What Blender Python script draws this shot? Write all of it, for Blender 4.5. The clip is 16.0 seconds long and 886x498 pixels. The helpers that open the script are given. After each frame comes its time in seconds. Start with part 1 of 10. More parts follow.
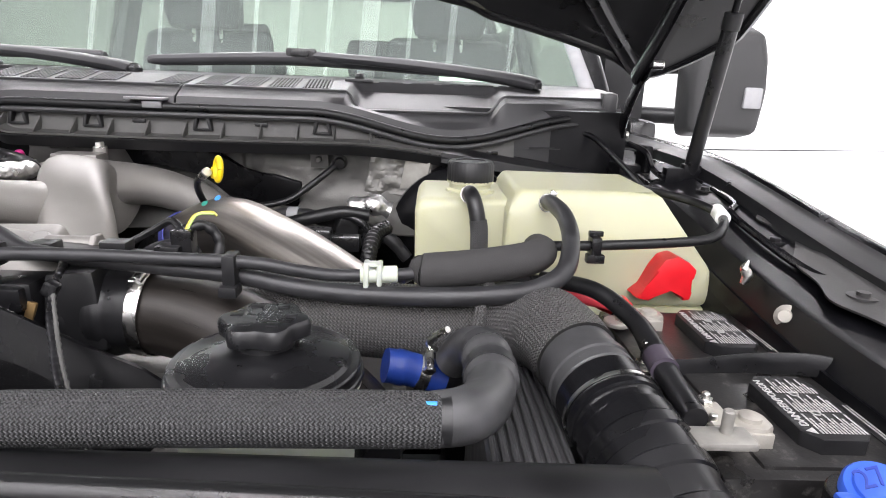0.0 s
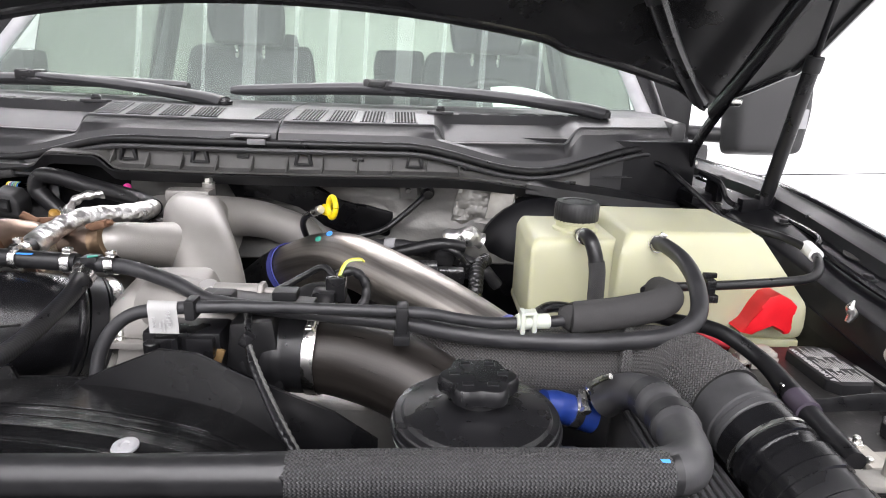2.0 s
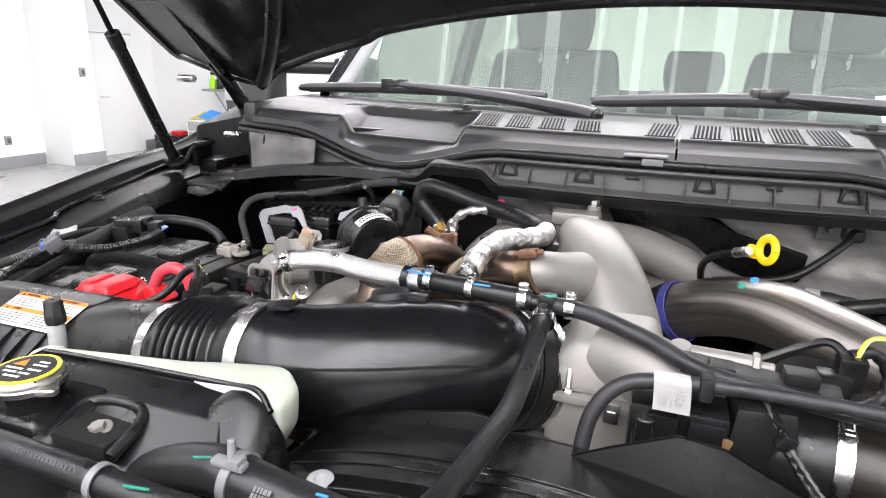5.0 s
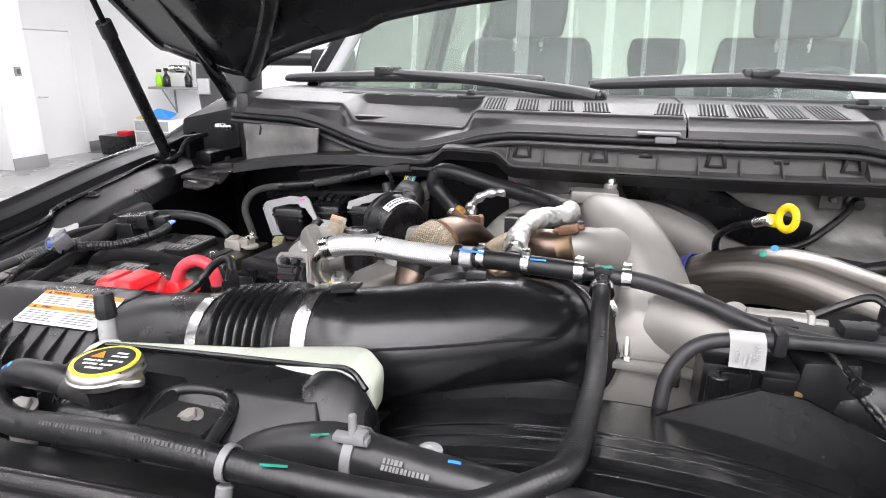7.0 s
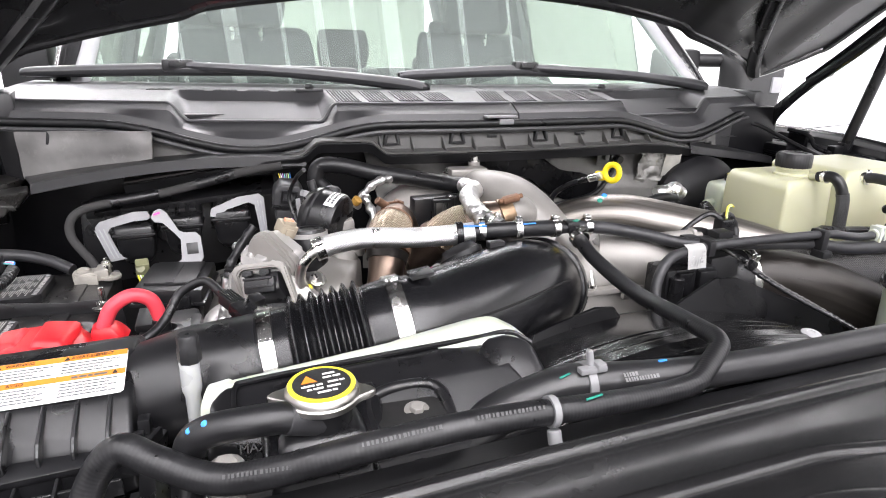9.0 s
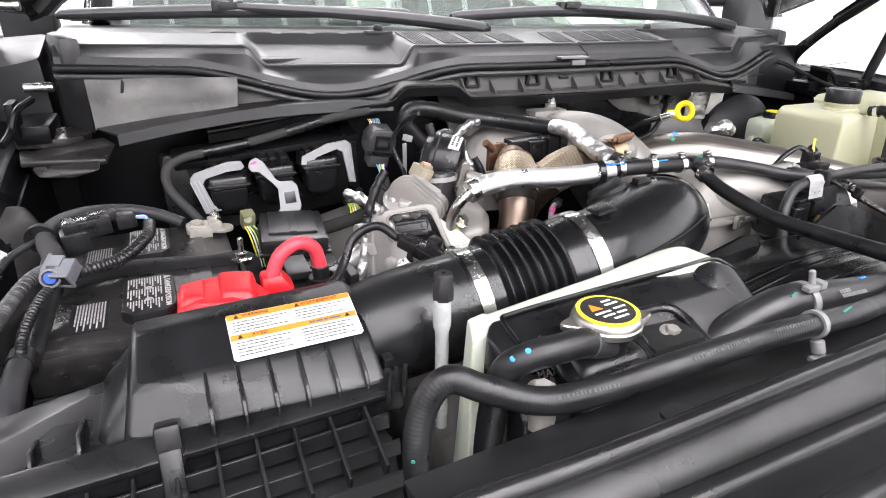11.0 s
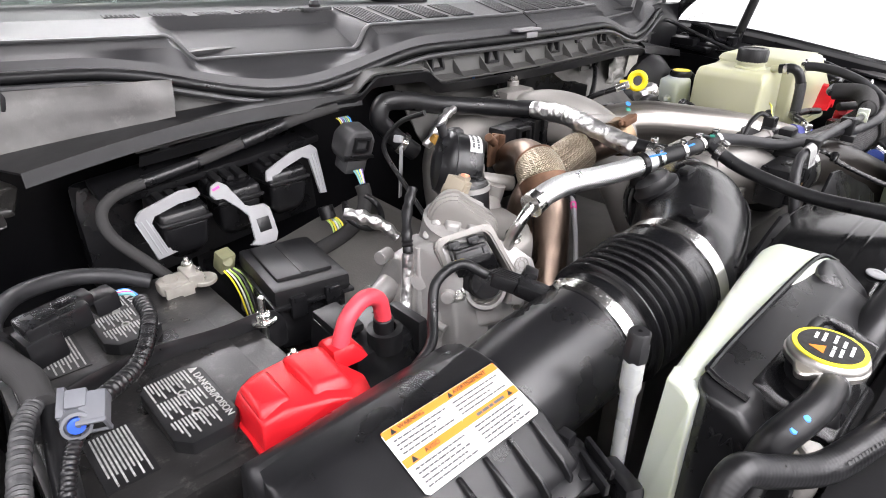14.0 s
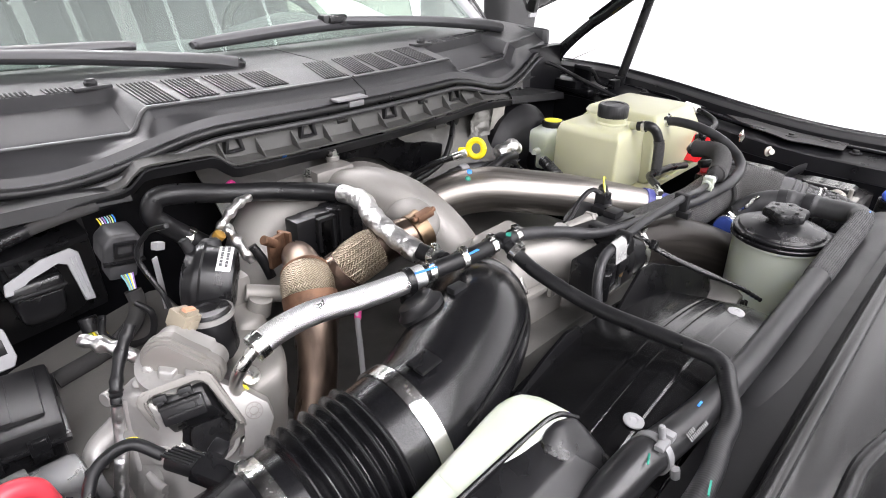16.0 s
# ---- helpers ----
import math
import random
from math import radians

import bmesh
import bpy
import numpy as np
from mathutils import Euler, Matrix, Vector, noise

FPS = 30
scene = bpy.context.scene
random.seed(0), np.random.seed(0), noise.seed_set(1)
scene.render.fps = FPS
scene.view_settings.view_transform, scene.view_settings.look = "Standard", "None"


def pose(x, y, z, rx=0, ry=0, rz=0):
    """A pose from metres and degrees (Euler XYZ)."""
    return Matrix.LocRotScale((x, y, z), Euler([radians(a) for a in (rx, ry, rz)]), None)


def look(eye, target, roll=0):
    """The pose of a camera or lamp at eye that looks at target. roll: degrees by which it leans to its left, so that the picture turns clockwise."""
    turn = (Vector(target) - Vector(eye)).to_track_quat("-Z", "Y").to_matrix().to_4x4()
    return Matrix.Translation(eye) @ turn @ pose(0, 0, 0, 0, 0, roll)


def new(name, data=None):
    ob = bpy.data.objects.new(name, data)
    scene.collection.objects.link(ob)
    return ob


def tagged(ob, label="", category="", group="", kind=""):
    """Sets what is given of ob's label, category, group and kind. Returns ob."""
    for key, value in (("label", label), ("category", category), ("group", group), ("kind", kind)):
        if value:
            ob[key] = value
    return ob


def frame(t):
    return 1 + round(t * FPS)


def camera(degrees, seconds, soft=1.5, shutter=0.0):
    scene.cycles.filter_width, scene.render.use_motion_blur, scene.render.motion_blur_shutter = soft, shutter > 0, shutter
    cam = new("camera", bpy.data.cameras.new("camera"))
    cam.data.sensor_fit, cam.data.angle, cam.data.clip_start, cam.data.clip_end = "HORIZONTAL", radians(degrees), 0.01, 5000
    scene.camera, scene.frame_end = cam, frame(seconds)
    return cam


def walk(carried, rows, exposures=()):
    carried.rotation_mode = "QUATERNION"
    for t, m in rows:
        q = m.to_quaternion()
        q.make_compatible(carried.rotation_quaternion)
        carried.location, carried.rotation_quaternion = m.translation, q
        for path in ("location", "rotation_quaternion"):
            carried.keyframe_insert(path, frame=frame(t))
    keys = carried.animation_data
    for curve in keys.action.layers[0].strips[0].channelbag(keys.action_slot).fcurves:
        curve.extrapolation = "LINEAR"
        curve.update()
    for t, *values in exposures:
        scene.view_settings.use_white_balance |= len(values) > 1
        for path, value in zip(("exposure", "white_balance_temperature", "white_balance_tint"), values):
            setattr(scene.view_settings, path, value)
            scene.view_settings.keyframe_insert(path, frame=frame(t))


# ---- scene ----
cam = camera(73.6, 16.0, soft=1.0)
PATH = [
    (0, (0.021, -0.01, 1.544), (0.095, 1.912, 0.996), 2.3),
    (0.5, (0.015, 0.004, 1.551), (0.09, 1.927, 1.005), 2.3),
    (1, (0.002, -0.004, 1.578), (0.077, 1.92, 1.034), 2.1),
    (1.5, (-0.045, -0.041, 1.592), (0.03, 1.881, 1.044), 2.2),
    (2, (-0.131, -0.04, 1.603), (-0.055, 1.879, 1.045), 2.1),
    (2.5, (-0.227, -0.03, 1.593), (-0.162, 1.89, 1.037), 2.1),
    (3, (-0.347, -0.023, 1.588), (-0.406, 1.895, 1.023), 2.1),
    (3.5, (-0.417, 0.013, 1.597), (-0.702, 1.909, 1.026), 1.7),
    (4, (-0.416, 0.051, 1.615), (-0.858, 1.915, 1.041), 1.6),
    (4.5, (-0.404, 0.046, 1.62), (-0.99, 1.869, 1.045), 1.8),
    (4.7, (-0.404, 0.043, 1.616), (-1.035, 1.851, 1.041), 1.7),
    (6.8, (-0.474, 0.019, 1.599), (-1.066, 1.834, 1.003), 0.6),
    (7, (-0.496, 0.001, 1.595), (-0.984, 1.846, 0.999), 0.7),
    (7.5, (-0.574, -0.036, 1.6), (-0.746, 1.864, 1.002), 0.9),
    (8, (-0.674, -0.057, 1.606), (-0.516, 1.846, 1.012), 1.1),
    (8.2, (-0.731, -0.057, 1.607), (-0.435, 1.83, 1.013), 1.1),
    (10.3, (-1.044, -0.034, 1.593), (-0.28, 1.674, 0.887), 1.1),
    (10.5, (-1.08, -0.013, 1.593), (-0.317, 1.684, 0.858), 1.1),
    (11, (-1.123, 0.017, 1.596), (-0.331, 1.68, 0.817), 0.9),
    (11.5, (-1.119, 0.057, 1.581), (-0.261, 1.671, 0.769), 0.9),
    (12, (-1.15, 0.113, 1.589), (-0.257, 1.689, 0.741), 1.0),
    (12.5, (-1.192, 0.177, 1.579), (-0.217, 1.7, 0.726), 1.1),
    (13, (-1.29, 0.229, 1.591), (-0.193, 1.65, 0.71), 1.0),
    (13.5, (-1.336, 0.26, 1.603), (-0.148, 1.588, 0.697), 0.9),
    (14, (-1.272, 0.263, 1.627), (-0.04, 1.548, 0.715), 0.9),
    (14.5, (-1.115, 0.239, 1.657), (0.156, 1.485, 0.745), 1.1),
    (15, (-0.979, 0.223, 1.678), (0.301, 1.461, 0.767), 0.8),
    (15.5, (-0.946, 0.225, 1.678), (0.344, 1.452, 0.767), 0.9),
    (16, (-1.01, 0.186, 1.715), (0.292, 1.407, 0.812), 0.9),
]
walk(cam, [(t, look(eye, target, roll)) for t, eye, target, roll in PATH],
     exposures=((0.0, -0.10), (1.5, -0.15), (2.5, -0.03), (3.0, 0.09), (3.5, 0.12), (4.7, 0.06), (7.0, -0.06), (7.5, -0.10), (8.0, 0.06), (10.5, 0.16), (12.5, 0.17), (13.5, 0.22), (14.0, 0.20), (15.0, 0.18), (16.0, 0.15)))

# ---- world, lights ----
world = bpy.data.worlds.new("room_air")
scene.world = world
world.use_nodes = True
world.node_tree.nodes["Background"].inputs["Color"].default_value = (0.9, 0.95, 1.0, 1)
world.node_tree.nodes["Background"].inputs["Strength"].default_value = 0.25

ROOM = (-9.5, 3.0, -7.0, 9.2, 4.3)   # x0, x1, y0, y1, height


def strip_lamp(x, y, length, power, z=3.6, width=0.16):
    data = bpy.data.lights.new("strip_light", "AREA")
    data.shape, data.size, data.size_y, data.energy = "RECTANGLE", width, length, power
    data.color = (0.993, 0.961, 1.0)
    ob = new("strip_light", data)
    ob.matrix_world = pose(x, y, z)
    return ob


LAMPS_X = (-7.6, -5.2, -3.7, -2.9, -2.35, -1.6, -1.28, -0.72, -0.5, -0.12, 0.2, 0.62, 1.25, 1.9)
ROWS_Y = ((-2.8, 7.2), (5.1, 4.6))
DIM_X = ((-2.1, 0.05), (-1.55, 0.03), (-1.2, 0.10), (-0.86, 0.03), (-0.6, 0.06), (-0.36, 0.03), (-0.08, 0.12), (0.2, 0.03), (0.5, 0.05), (0.95, 0.03))
for sx in LAMPS_X:
    for sy, sl in ROWS_Y:
        strip_lamp(sx, sy, sl, 72 if sy < 0 else 78, width=0.11)
for sx, sw in DIM_X:
    strip_lamp(sx, 1.85, 1.6, 10.0 * sw, width=sw)


# ---- materials ----
def mat(name, col, rough=0.5, metal=0.0, var=0.15, scale=40.0, bump=0.1, fine=400.0, coat=0.0, spots=0.0,
        spot_col=(0.5, 0.5, 0.5), trans=0.0, sss=0.0, rvar=0.1, spec=0.5):
    """Two scales of variation in colour, roughness and relief."""
    m = bpy.data.materials.new(name)
    m.use_nodes = True
    nt = m.node_tree
    b = nt.nodes["Principled BSDF"]
    tc = nt.nodes.new("ShaderNodeTexCoord")
    n1 = nt.nodes.new("ShaderNodeTexNoise")
    n1.inputs["Scale"].default_value = scale
    n1.inputs["Detail"].default_value = 5
    n2 = nt.nodes.new("ShaderNodeTexNoise")
    n2.inputs["Scale"].default_value = fine
    n2.inputs["Detail"].default_value = 2
    nt.links.new(tc.outputs["Object"], n1.inputs["Vector"])
    nt.links.new(tc.outputs["Object"], n2.inputs["Vector"])
    ramp = nt.nodes.new("ShaderNodeMapRange")
    ramp.inputs["From Min"].default_value, ramp.inputs["From Max"].default_value = 0.3, 0.7
    ramp.inputs["To Min"].default_value, ramp.inputs["To Max"].default_value = 1 - var, 1 + var
    nt.links.new(n1.outputs["Fac"], ramp.inputs["Value"])
    mul = nt.nodes.new("ShaderNodeVectorMath")
    mul.operation = "SCALE"
    mul.inputs[0].default_value = col[:3]
    nt.links.new(ramp.outputs["Result"], mul.inputs["Scale"])
    out = mul.outputs["Vector"]
    if spots > 0:
        n3 = nt.nodes.new("ShaderNodeTexNoise")
        n3.inputs["Scale"].default_value = scale * 3.3
        n3.inputs["Detail"].default_value = 8
        n3.inputs["Roughness"].default_value = 0.75
        nt.links.new(tc.outputs["Object"], n3.inputs["Vector"])
        r3 = nt.nodes.new("ShaderNodeMapRange")
        r3.inputs["From Min"].default_value, r3.inputs["From Max"].default_value = 0.55, 0.75
        r3.inputs["To Max"].default_value = spots
        nt.links.new(n3.outputs["Fac"], r3.inputs["Value"])
        mx = nt.nodes.new("ShaderNodeMix")
        mx.data_type = "RGBA"
        nt.links.new(r3.outputs["Result"], mx.inputs["Factor"])
        nt.links.new(out, mx.inputs["A"])
        mx.inputs["B"].default_value = (*spot_col, 1)
        out = mx.outputs["Result"]
    nt.links.new(out, b.inputs["Base Color"])
    rr = nt.nodes.new("ShaderNodeMapRange")
    rr.inputs["From Min"].default_value, rr.inputs["From Max"].default_value = 0.3, 0.7
    rr.inputs["To Min"].default_value, rr.inputs["To Max"].default_value = max(0.02, rough - rvar), min(1, rough + rvar)
    nt.links.new(n1.outputs["Fac"], rr.inputs["Value"])
    nt.links.new(rr.outputs["Result"], b.inputs["Roughness"])
    b.inputs["Metallic"].default_value = metal
    b.inputs["Coat Weight"].default_value = coat
    b.inputs["Coat Roughness"].default_value = 0.08
    b.inputs["Specular IOR Level"].default_value = spec
    if trans:
        b.inputs["Transmission Weight"].default_value = trans
    if sss:
        b.inputs["Subsurface Weight"].default_value = sss
        b.inputs["Subsurface Radius"].default_value = (0.03, 0.03, 0.015)
        b.inputs["Subsurface Scale"].default_value = 0.5
    if bump > 0:
        bp = nt.nodes.new("ShaderNodeBump")
        bp.inputs["Strength"].default_value = bump
        bp.inputs["Distance"].default_value = 0.0006
        nt.links.new(n2.outputs["Fac"], bp.inputs["Height"])
        nt.links.new(bp.outputs["Normal"], b.inputs["Normal"])
    return m


def weave(name, col_a, col_b, su, sv, rough, metal, depth=0.8, diag=True, strands=2.0):
    """Crossing strands laid out along the sweep's UV (metres along, metres round)."""
    m = mat(name, col_a, rough, metal, 0.15, 60, 0)
    nt = m.node_tree
    b = nt.nodes["Principled BSDF"]
    uv = nt.nodes.new("ShaderNodeUVMap")
    sep = nt.nodes.new("ShaderNodeSeparateXYZ")
    nt.links.new(uv.outputs["UV"], sep.inputs["Vector"])

    def math_node(op, a, c):
        n = nt.nodes.new("ShaderNodeMath")
        n.operation = op
        for k, v in enumerate((a, c)):
            if v is None:
                continue
            if isinstance(v, (int, float)):
                n.inputs[k].default_value = v
            else:
                nt.links.new(v, n.inputs[k])
        return n.outputs["Value"]

    u = math_node("MULTIPLY", sep.outputs["X"], 6.2832 / su)
    v = math_node("MULTIPLY", sep.outputs["Y"], 6.2832 / sv)
    if diag:
        p, q = math_node("ADD", u, v), math_node("SUBTRACT", u, v)
    else:
        p, q = u, v
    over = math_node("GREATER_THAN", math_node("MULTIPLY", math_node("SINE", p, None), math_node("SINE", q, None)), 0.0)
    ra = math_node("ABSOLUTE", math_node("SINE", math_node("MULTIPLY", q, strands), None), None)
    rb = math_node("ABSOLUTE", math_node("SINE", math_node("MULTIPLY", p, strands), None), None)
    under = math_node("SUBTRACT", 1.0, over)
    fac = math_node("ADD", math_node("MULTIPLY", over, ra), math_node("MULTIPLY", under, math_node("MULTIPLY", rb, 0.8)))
    # The relief also darkens the colour: shade between strands is painted as col_b.
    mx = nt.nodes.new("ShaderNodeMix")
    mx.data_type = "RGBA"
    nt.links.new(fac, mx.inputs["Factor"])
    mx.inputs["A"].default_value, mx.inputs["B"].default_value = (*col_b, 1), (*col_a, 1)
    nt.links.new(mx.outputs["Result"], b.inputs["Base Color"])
    bp = nt.nodes.new("ShaderNodeBump")
    bp.inputs["Strength"].default_value, bp.inputs["Distance"].default_value = depth, 0.0015
    nt.links.new(fac, bp.inputs["Height"])
    nt.links.new(bp.outputs["Normal"], b.inputs["Normal"])
    return m


def ringed(name, col, rough, pitch, depth):
    """Rubber with fine rings laid out along the sweep's UV (metres along)."""
    m = mat(name, col, rough, 0, 0.25, 60, 0, spec=0.45)
    nt = m.node_tree
    uv = nt.nodes.new("ShaderNodeUVMap")
    sep = nt.nodes.new("ShaderNodeSeparateXYZ")
    nt.links.new(uv.outputs["UV"], sep.inputs["Vector"])
    mul = nt.nodes.new("ShaderNodeMath")
    mul.operation = "MULTIPLY"
    mul.inputs[1].default_value = 6.2832 / pitch
    nt.links.new(sep.outputs["X"], mul.inputs[0])
    sn = nt.nodes.new("ShaderNodeMath")
    sn.operation = "SINE"
    nt.links.new(mul.outputs["Value"], sn.inputs[0])
    bp = nt.nodes.new("ShaderNodeBump")
    bp.inputs["Strength"].default_value, bp.inputs["Distance"].default_value = depth, 0.0006
    nt.links.new(sn.outputs["Value"], bp.inputs["Height"])
    nt.links.new(bp.outputs["Normal"], nt.nodes["Principled BSDF"].inputs["Normal"])
    return m


def streaked(name, col, rough, metal, axis_scale, var=0.25):
    """Brushed or drawn metal: noise stretched along the part's own length."""
    m = mat(name, col, rough, metal, var, 30, 0.1, 700)
    nt = m.node_tree
    uv = nt.nodes.new("ShaderNodeUVMap")
    mp = nt.nodes.new("ShaderNodeMapping")
    mp.inputs["Scale"].default_value = axis_scale
    nt.links.new(uv.outputs["UV"], mp.inputs["Vector"])
    for n in nt.nodes:
        if n.type == "TEX_NOISE" and abs(n.inputs["Scale"].default_value - 30) < 0.1:
            nt.links.new(mp.outputs["Vector"], n.inputs["Vector"])
            n.inputs["Scale"].default_value = 1.0
    return m


def crinkle(name, col, rough, scale, strength, dist):
    m = mat(name, col, rough, 1.0, 0.1, 30, 0)
    nt = m.node_tree
    tc = nt.nodes.new("ShaderNodeTexCoord")
    vo = nt.nodes.new("ShaderNodeTexVoronoi")
    vo.inputs["Scale"].default_value = scale
    vo.feature = "SMOOTH_F1"
    no = nt.nodes.new("ShaderNodeTexNoise")
    no.inputs["Scale"].default_value = scale * 0.7
    no.inputs["Detail"].default_value = 4
    add = nt.nodes.new("ShaderNodeMath")
    nt.links.new(tc.outputs["Object"], vo.inputs["Vector"])
    nt.links.new(tc.outputs["Object"], no.inputs["Vector"])
    nt.links.new(vo.outputs["Distance"], add.inputs[0])
    nt.links.new(no.outputs["Fac"], add.inputs[1])
    bp = nt.nodes.new("ShaderNodeBump")
    bp.inputs["Strength"].default_value, bp.inputs["Distance"].default_value = strength, dist
    nt.links.new(add.outputs["Value"], bp.inputs["Height"])
    nt.links.new(bp.outputs["Normal"], nt.nodes["Principled BSDF"].inputs["Normal"])
    return m


PLASTIC = mat("black_plastic", (0.009, 0.009, 0.010), 0.29, 0, 0.3, 25, 0.02, 500, rvar=0.05)
PLASTIC_M = mat("matte_black_plastic", (0.013, 0.013, 0.014), 0.40, 0, 0.3, 20, 0.08, 500, spec=0.38, rvar=0.06)
WIPERP = mat("grey_black_wiper", (0.042, 0.042, 0.045), 0.45, 0, 0.15, 20, 0.1, 700, spec=0.5)
# Lighter than COWLP: the highlight on the cowl's rolled edge, as colour.
COWLE = mat("cowl_edge_highlight", (0.085, 0.085, 0.087), 0.42, 0, 0.12, 20, 0.2, 1200, spec=0.5)
COWLP = mat("cowl_plastic", (0.033, 0.033, 0.035), 0.40, 0, 0.12, 9, 0.25, 1200, spec=0.55, rvar=0.04)
GREYP = mat("dusty_grey_plastic", (0.078, 0.077, 0.074), 0.6, 0, 0.25, 12, 0.3, 600, spots=0.25, spot_col=(0.22, 0.21, 0.20))
DUSTG = mat("dusty_light_panel", (0.21, 0.205, 0.20), 0.5, 0.3, 0.3, 14, 0.2, 500, spots=0.3, spot_col=(0.42, 0.41, 0.39))
PAINT = mat("black_paint", (0.006, 0.006, 0.007), 0.22, 0, 0.2, 10, 0.02, 300, coat=0.6)
PAINT_D = mat("black_inner_paint", (0.004, 0.004, 0.005), 0.36, 0, 0.3, 8, 0.08, 200, spec=0.2)
PAINT_H = mat("black_hood_paint", (0.012, 0.012, 0.013), 0.30, 0, 0.3, 8, 0.05, 200, spec=0.5)
RUBBER = mat("black_rubber", (0.010, 0.010, 0.011), 0.36, 0, 0.25, 60, 0.10, 700, spec=0.42)
RUBBER_R = ringed("ringed_black_rubber", (0.011, 0.011, 0.012), 0.36, 0.0030, 0.07)
RUBBER_G = mat("grey_black_rubber", (0.026, 0.026, 0.028), 0.42, 0, 0.3, 50, 0.12, 700, spec=0.42)
RUBBER_L = mat("worn_grey_rubber", (0.052, 0.052, 0.054), 0.42, 0, 0.25, 50, 0.12, 700)
FOAM = mat("foam_sleeve", (0.035, 0.034, 0.034), 0.85, 0, 0.2, 80, 0.5, 1200)
ALU = mat("cast_aluminium", (0.295, 0.282, 0.265), 0.50, 0.40, 0.12, 15, 0.3, 900, spots=0.15, spot_col=(0.30, 0.28, 0.25))
ALU_B = mat("bright_cast_aluminium", (0.41, 0.40, 0.388), 0.42, 0.45, 0.16, 18, 0.35, 900, spots=0.3, spot_col=(0.22, 0.205, 0.185))
ALU_D = mat("dull_engine_metal", (0.20, 0.195, 0.185), 0.5, 0.7, 0.3, 12, 0.5, 300)
STEEL = mat("zinc_steel", (0.72, 0.71, 0.68), 0.28, 1.0, 0.1, 60, 0.1, 600)
CLAMP = mat("clamp_steel", (0.80, 0.79, 0.77), 0.22, 1.0, 0.06, 60, 0.05, 600)
STAINLESS = streaked("stainless_pipe", (0.40, 0.375, 0.345), 0.38, 1.0, (3, 170, 1), 0.2)
COPPER = streaked("heat_tinted_steel", (0.22, 0.165, 0.132), 0.34, 1.0, (14, 40, 1), 0.45)
DARKPIPE = streaked("dark_wound_pipe", (0.027, 0.0235, 0.021), 0.36, 0.4, (5, 130, 1), 0.4)
# Second colour of each weave is the painted shade in its gaps.
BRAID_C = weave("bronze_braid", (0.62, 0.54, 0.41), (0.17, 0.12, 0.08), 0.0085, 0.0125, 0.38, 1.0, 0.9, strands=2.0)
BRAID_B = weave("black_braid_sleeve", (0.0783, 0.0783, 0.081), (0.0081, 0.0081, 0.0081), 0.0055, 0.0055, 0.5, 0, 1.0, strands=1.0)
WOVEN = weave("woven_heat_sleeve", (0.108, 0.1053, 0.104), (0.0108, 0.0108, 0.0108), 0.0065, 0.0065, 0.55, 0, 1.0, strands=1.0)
FOIL = crinkle("crumpled_foil", (0.78, 0.77, 0.76), 0.36, 125, 0.75, 0.0032)
PATCHF = mat("creased_silver_foil", (0.20, 0.196, 0.185), 0.46, 0.35, 0.2, 30, 0.3, 300)
FOIL_B = weave("silver_braided_foil", (0.84, 0.84, 0.84), (0.42, 0.42, 0.42), 0.0056, 0.0046, 0.36, 1.0, 0.45, strands=1.0)
FWFOIL = crinkle("firewall_foil_mat", (0.14, 0.137, 0.129), 0.46, 42, 0.55, 0.0035)
FWFOIL.node_tree.nodes["Principled BSDF"].inputs["Metallic"].default_value = 0.45
RES = mat("yellowed_translucent_plastic", (0.475, 0.475, 0.325), 0.38, 0, 0.05, 9, 0.15, 500, sss=0.35, rvar=0.05)
RES_W = mat("white_translucent_plastic", (0.55, 0.59, 0.50), 0.35, 0, 0.05, 9, 0.1, 500, sss=0.3, rvar=0.05)
RED = mat("red_plastic", (0.62, 0.012, 0.02), 0.34, 0, 0.1, 30, 0.15, 600, rvar=0.05)
REDCAB = mat("red_cable", (0.72, 0.06, 0.085), 0.4, 0, 0.1, 60, 0.1, 600)
YELLOW = mat("yellow_plastic", (0.90, 0.68, 0.01), 0.38, 0, 0.06, 30, 0.05, 600)
BLUE = mat("blue_plastic", (0.03, 0.10, 0.55), 0.4, 0, 0.1, 30, 0.1, 600)
BLUEMK = mat("blue_marker_paint", (0.05, 0.28, 0.85), 0.5, 0, 0.2, 200, 0, 600)
GREENMK = mat("green_marker_paint", (0.025, 0.26, 0.19), 0.5, 0, 0.2, 200, 0, 600)
PINKMK = mat("pink_marker_paint", (0.85, 0.06, 0.35), 0.5, 0, 0.2, 200, 0, 600)
GREYCLIP = mat("light_grey_clip_plastic", (0.33, 0.33, 0.34), 0.5, 0, 0.08, 30, 0.1, 600)
CLEARG = mat("clear_grey_plastic", (0.40, 0.41, 0.41), 0.3, 0, 0.1, 40, 0.1, 600, sss=0.2)
BEIGE = mat("beige_connector_plastic", (0.34, 0.295, 0.225), 0.5, 0, 0.08, 30, 0.1, 600)
TIEG = mat("grey_tie_plastic", (0.20, 0.20, 0.205), 0.45, 0, 0.08, 30, 0.1, 600)
LEAD = mat("lead_terminal", (0.40, 0.38, 0.34), 0.45, 0.40, 0.15, 60, 0.3, 500)
WASHP = mat("dull_zinc_washer", (0.27, 0.26, 0.24), 0.5, 0.4, 0.25, 60, 0.2, 500)
BATT = mat("battery_case", (0.015, 0.0145, 0.0145), 0.34, 0, 0.35, 22, 0.25, 350, spots=0.5, spot_col=(0.17, 0.16, 0.15))
TAGP = mat("grey_white_paper", (0.36, 0.36, 0.353), 0.6, 0, 0.06, 60, 0.05, 600)
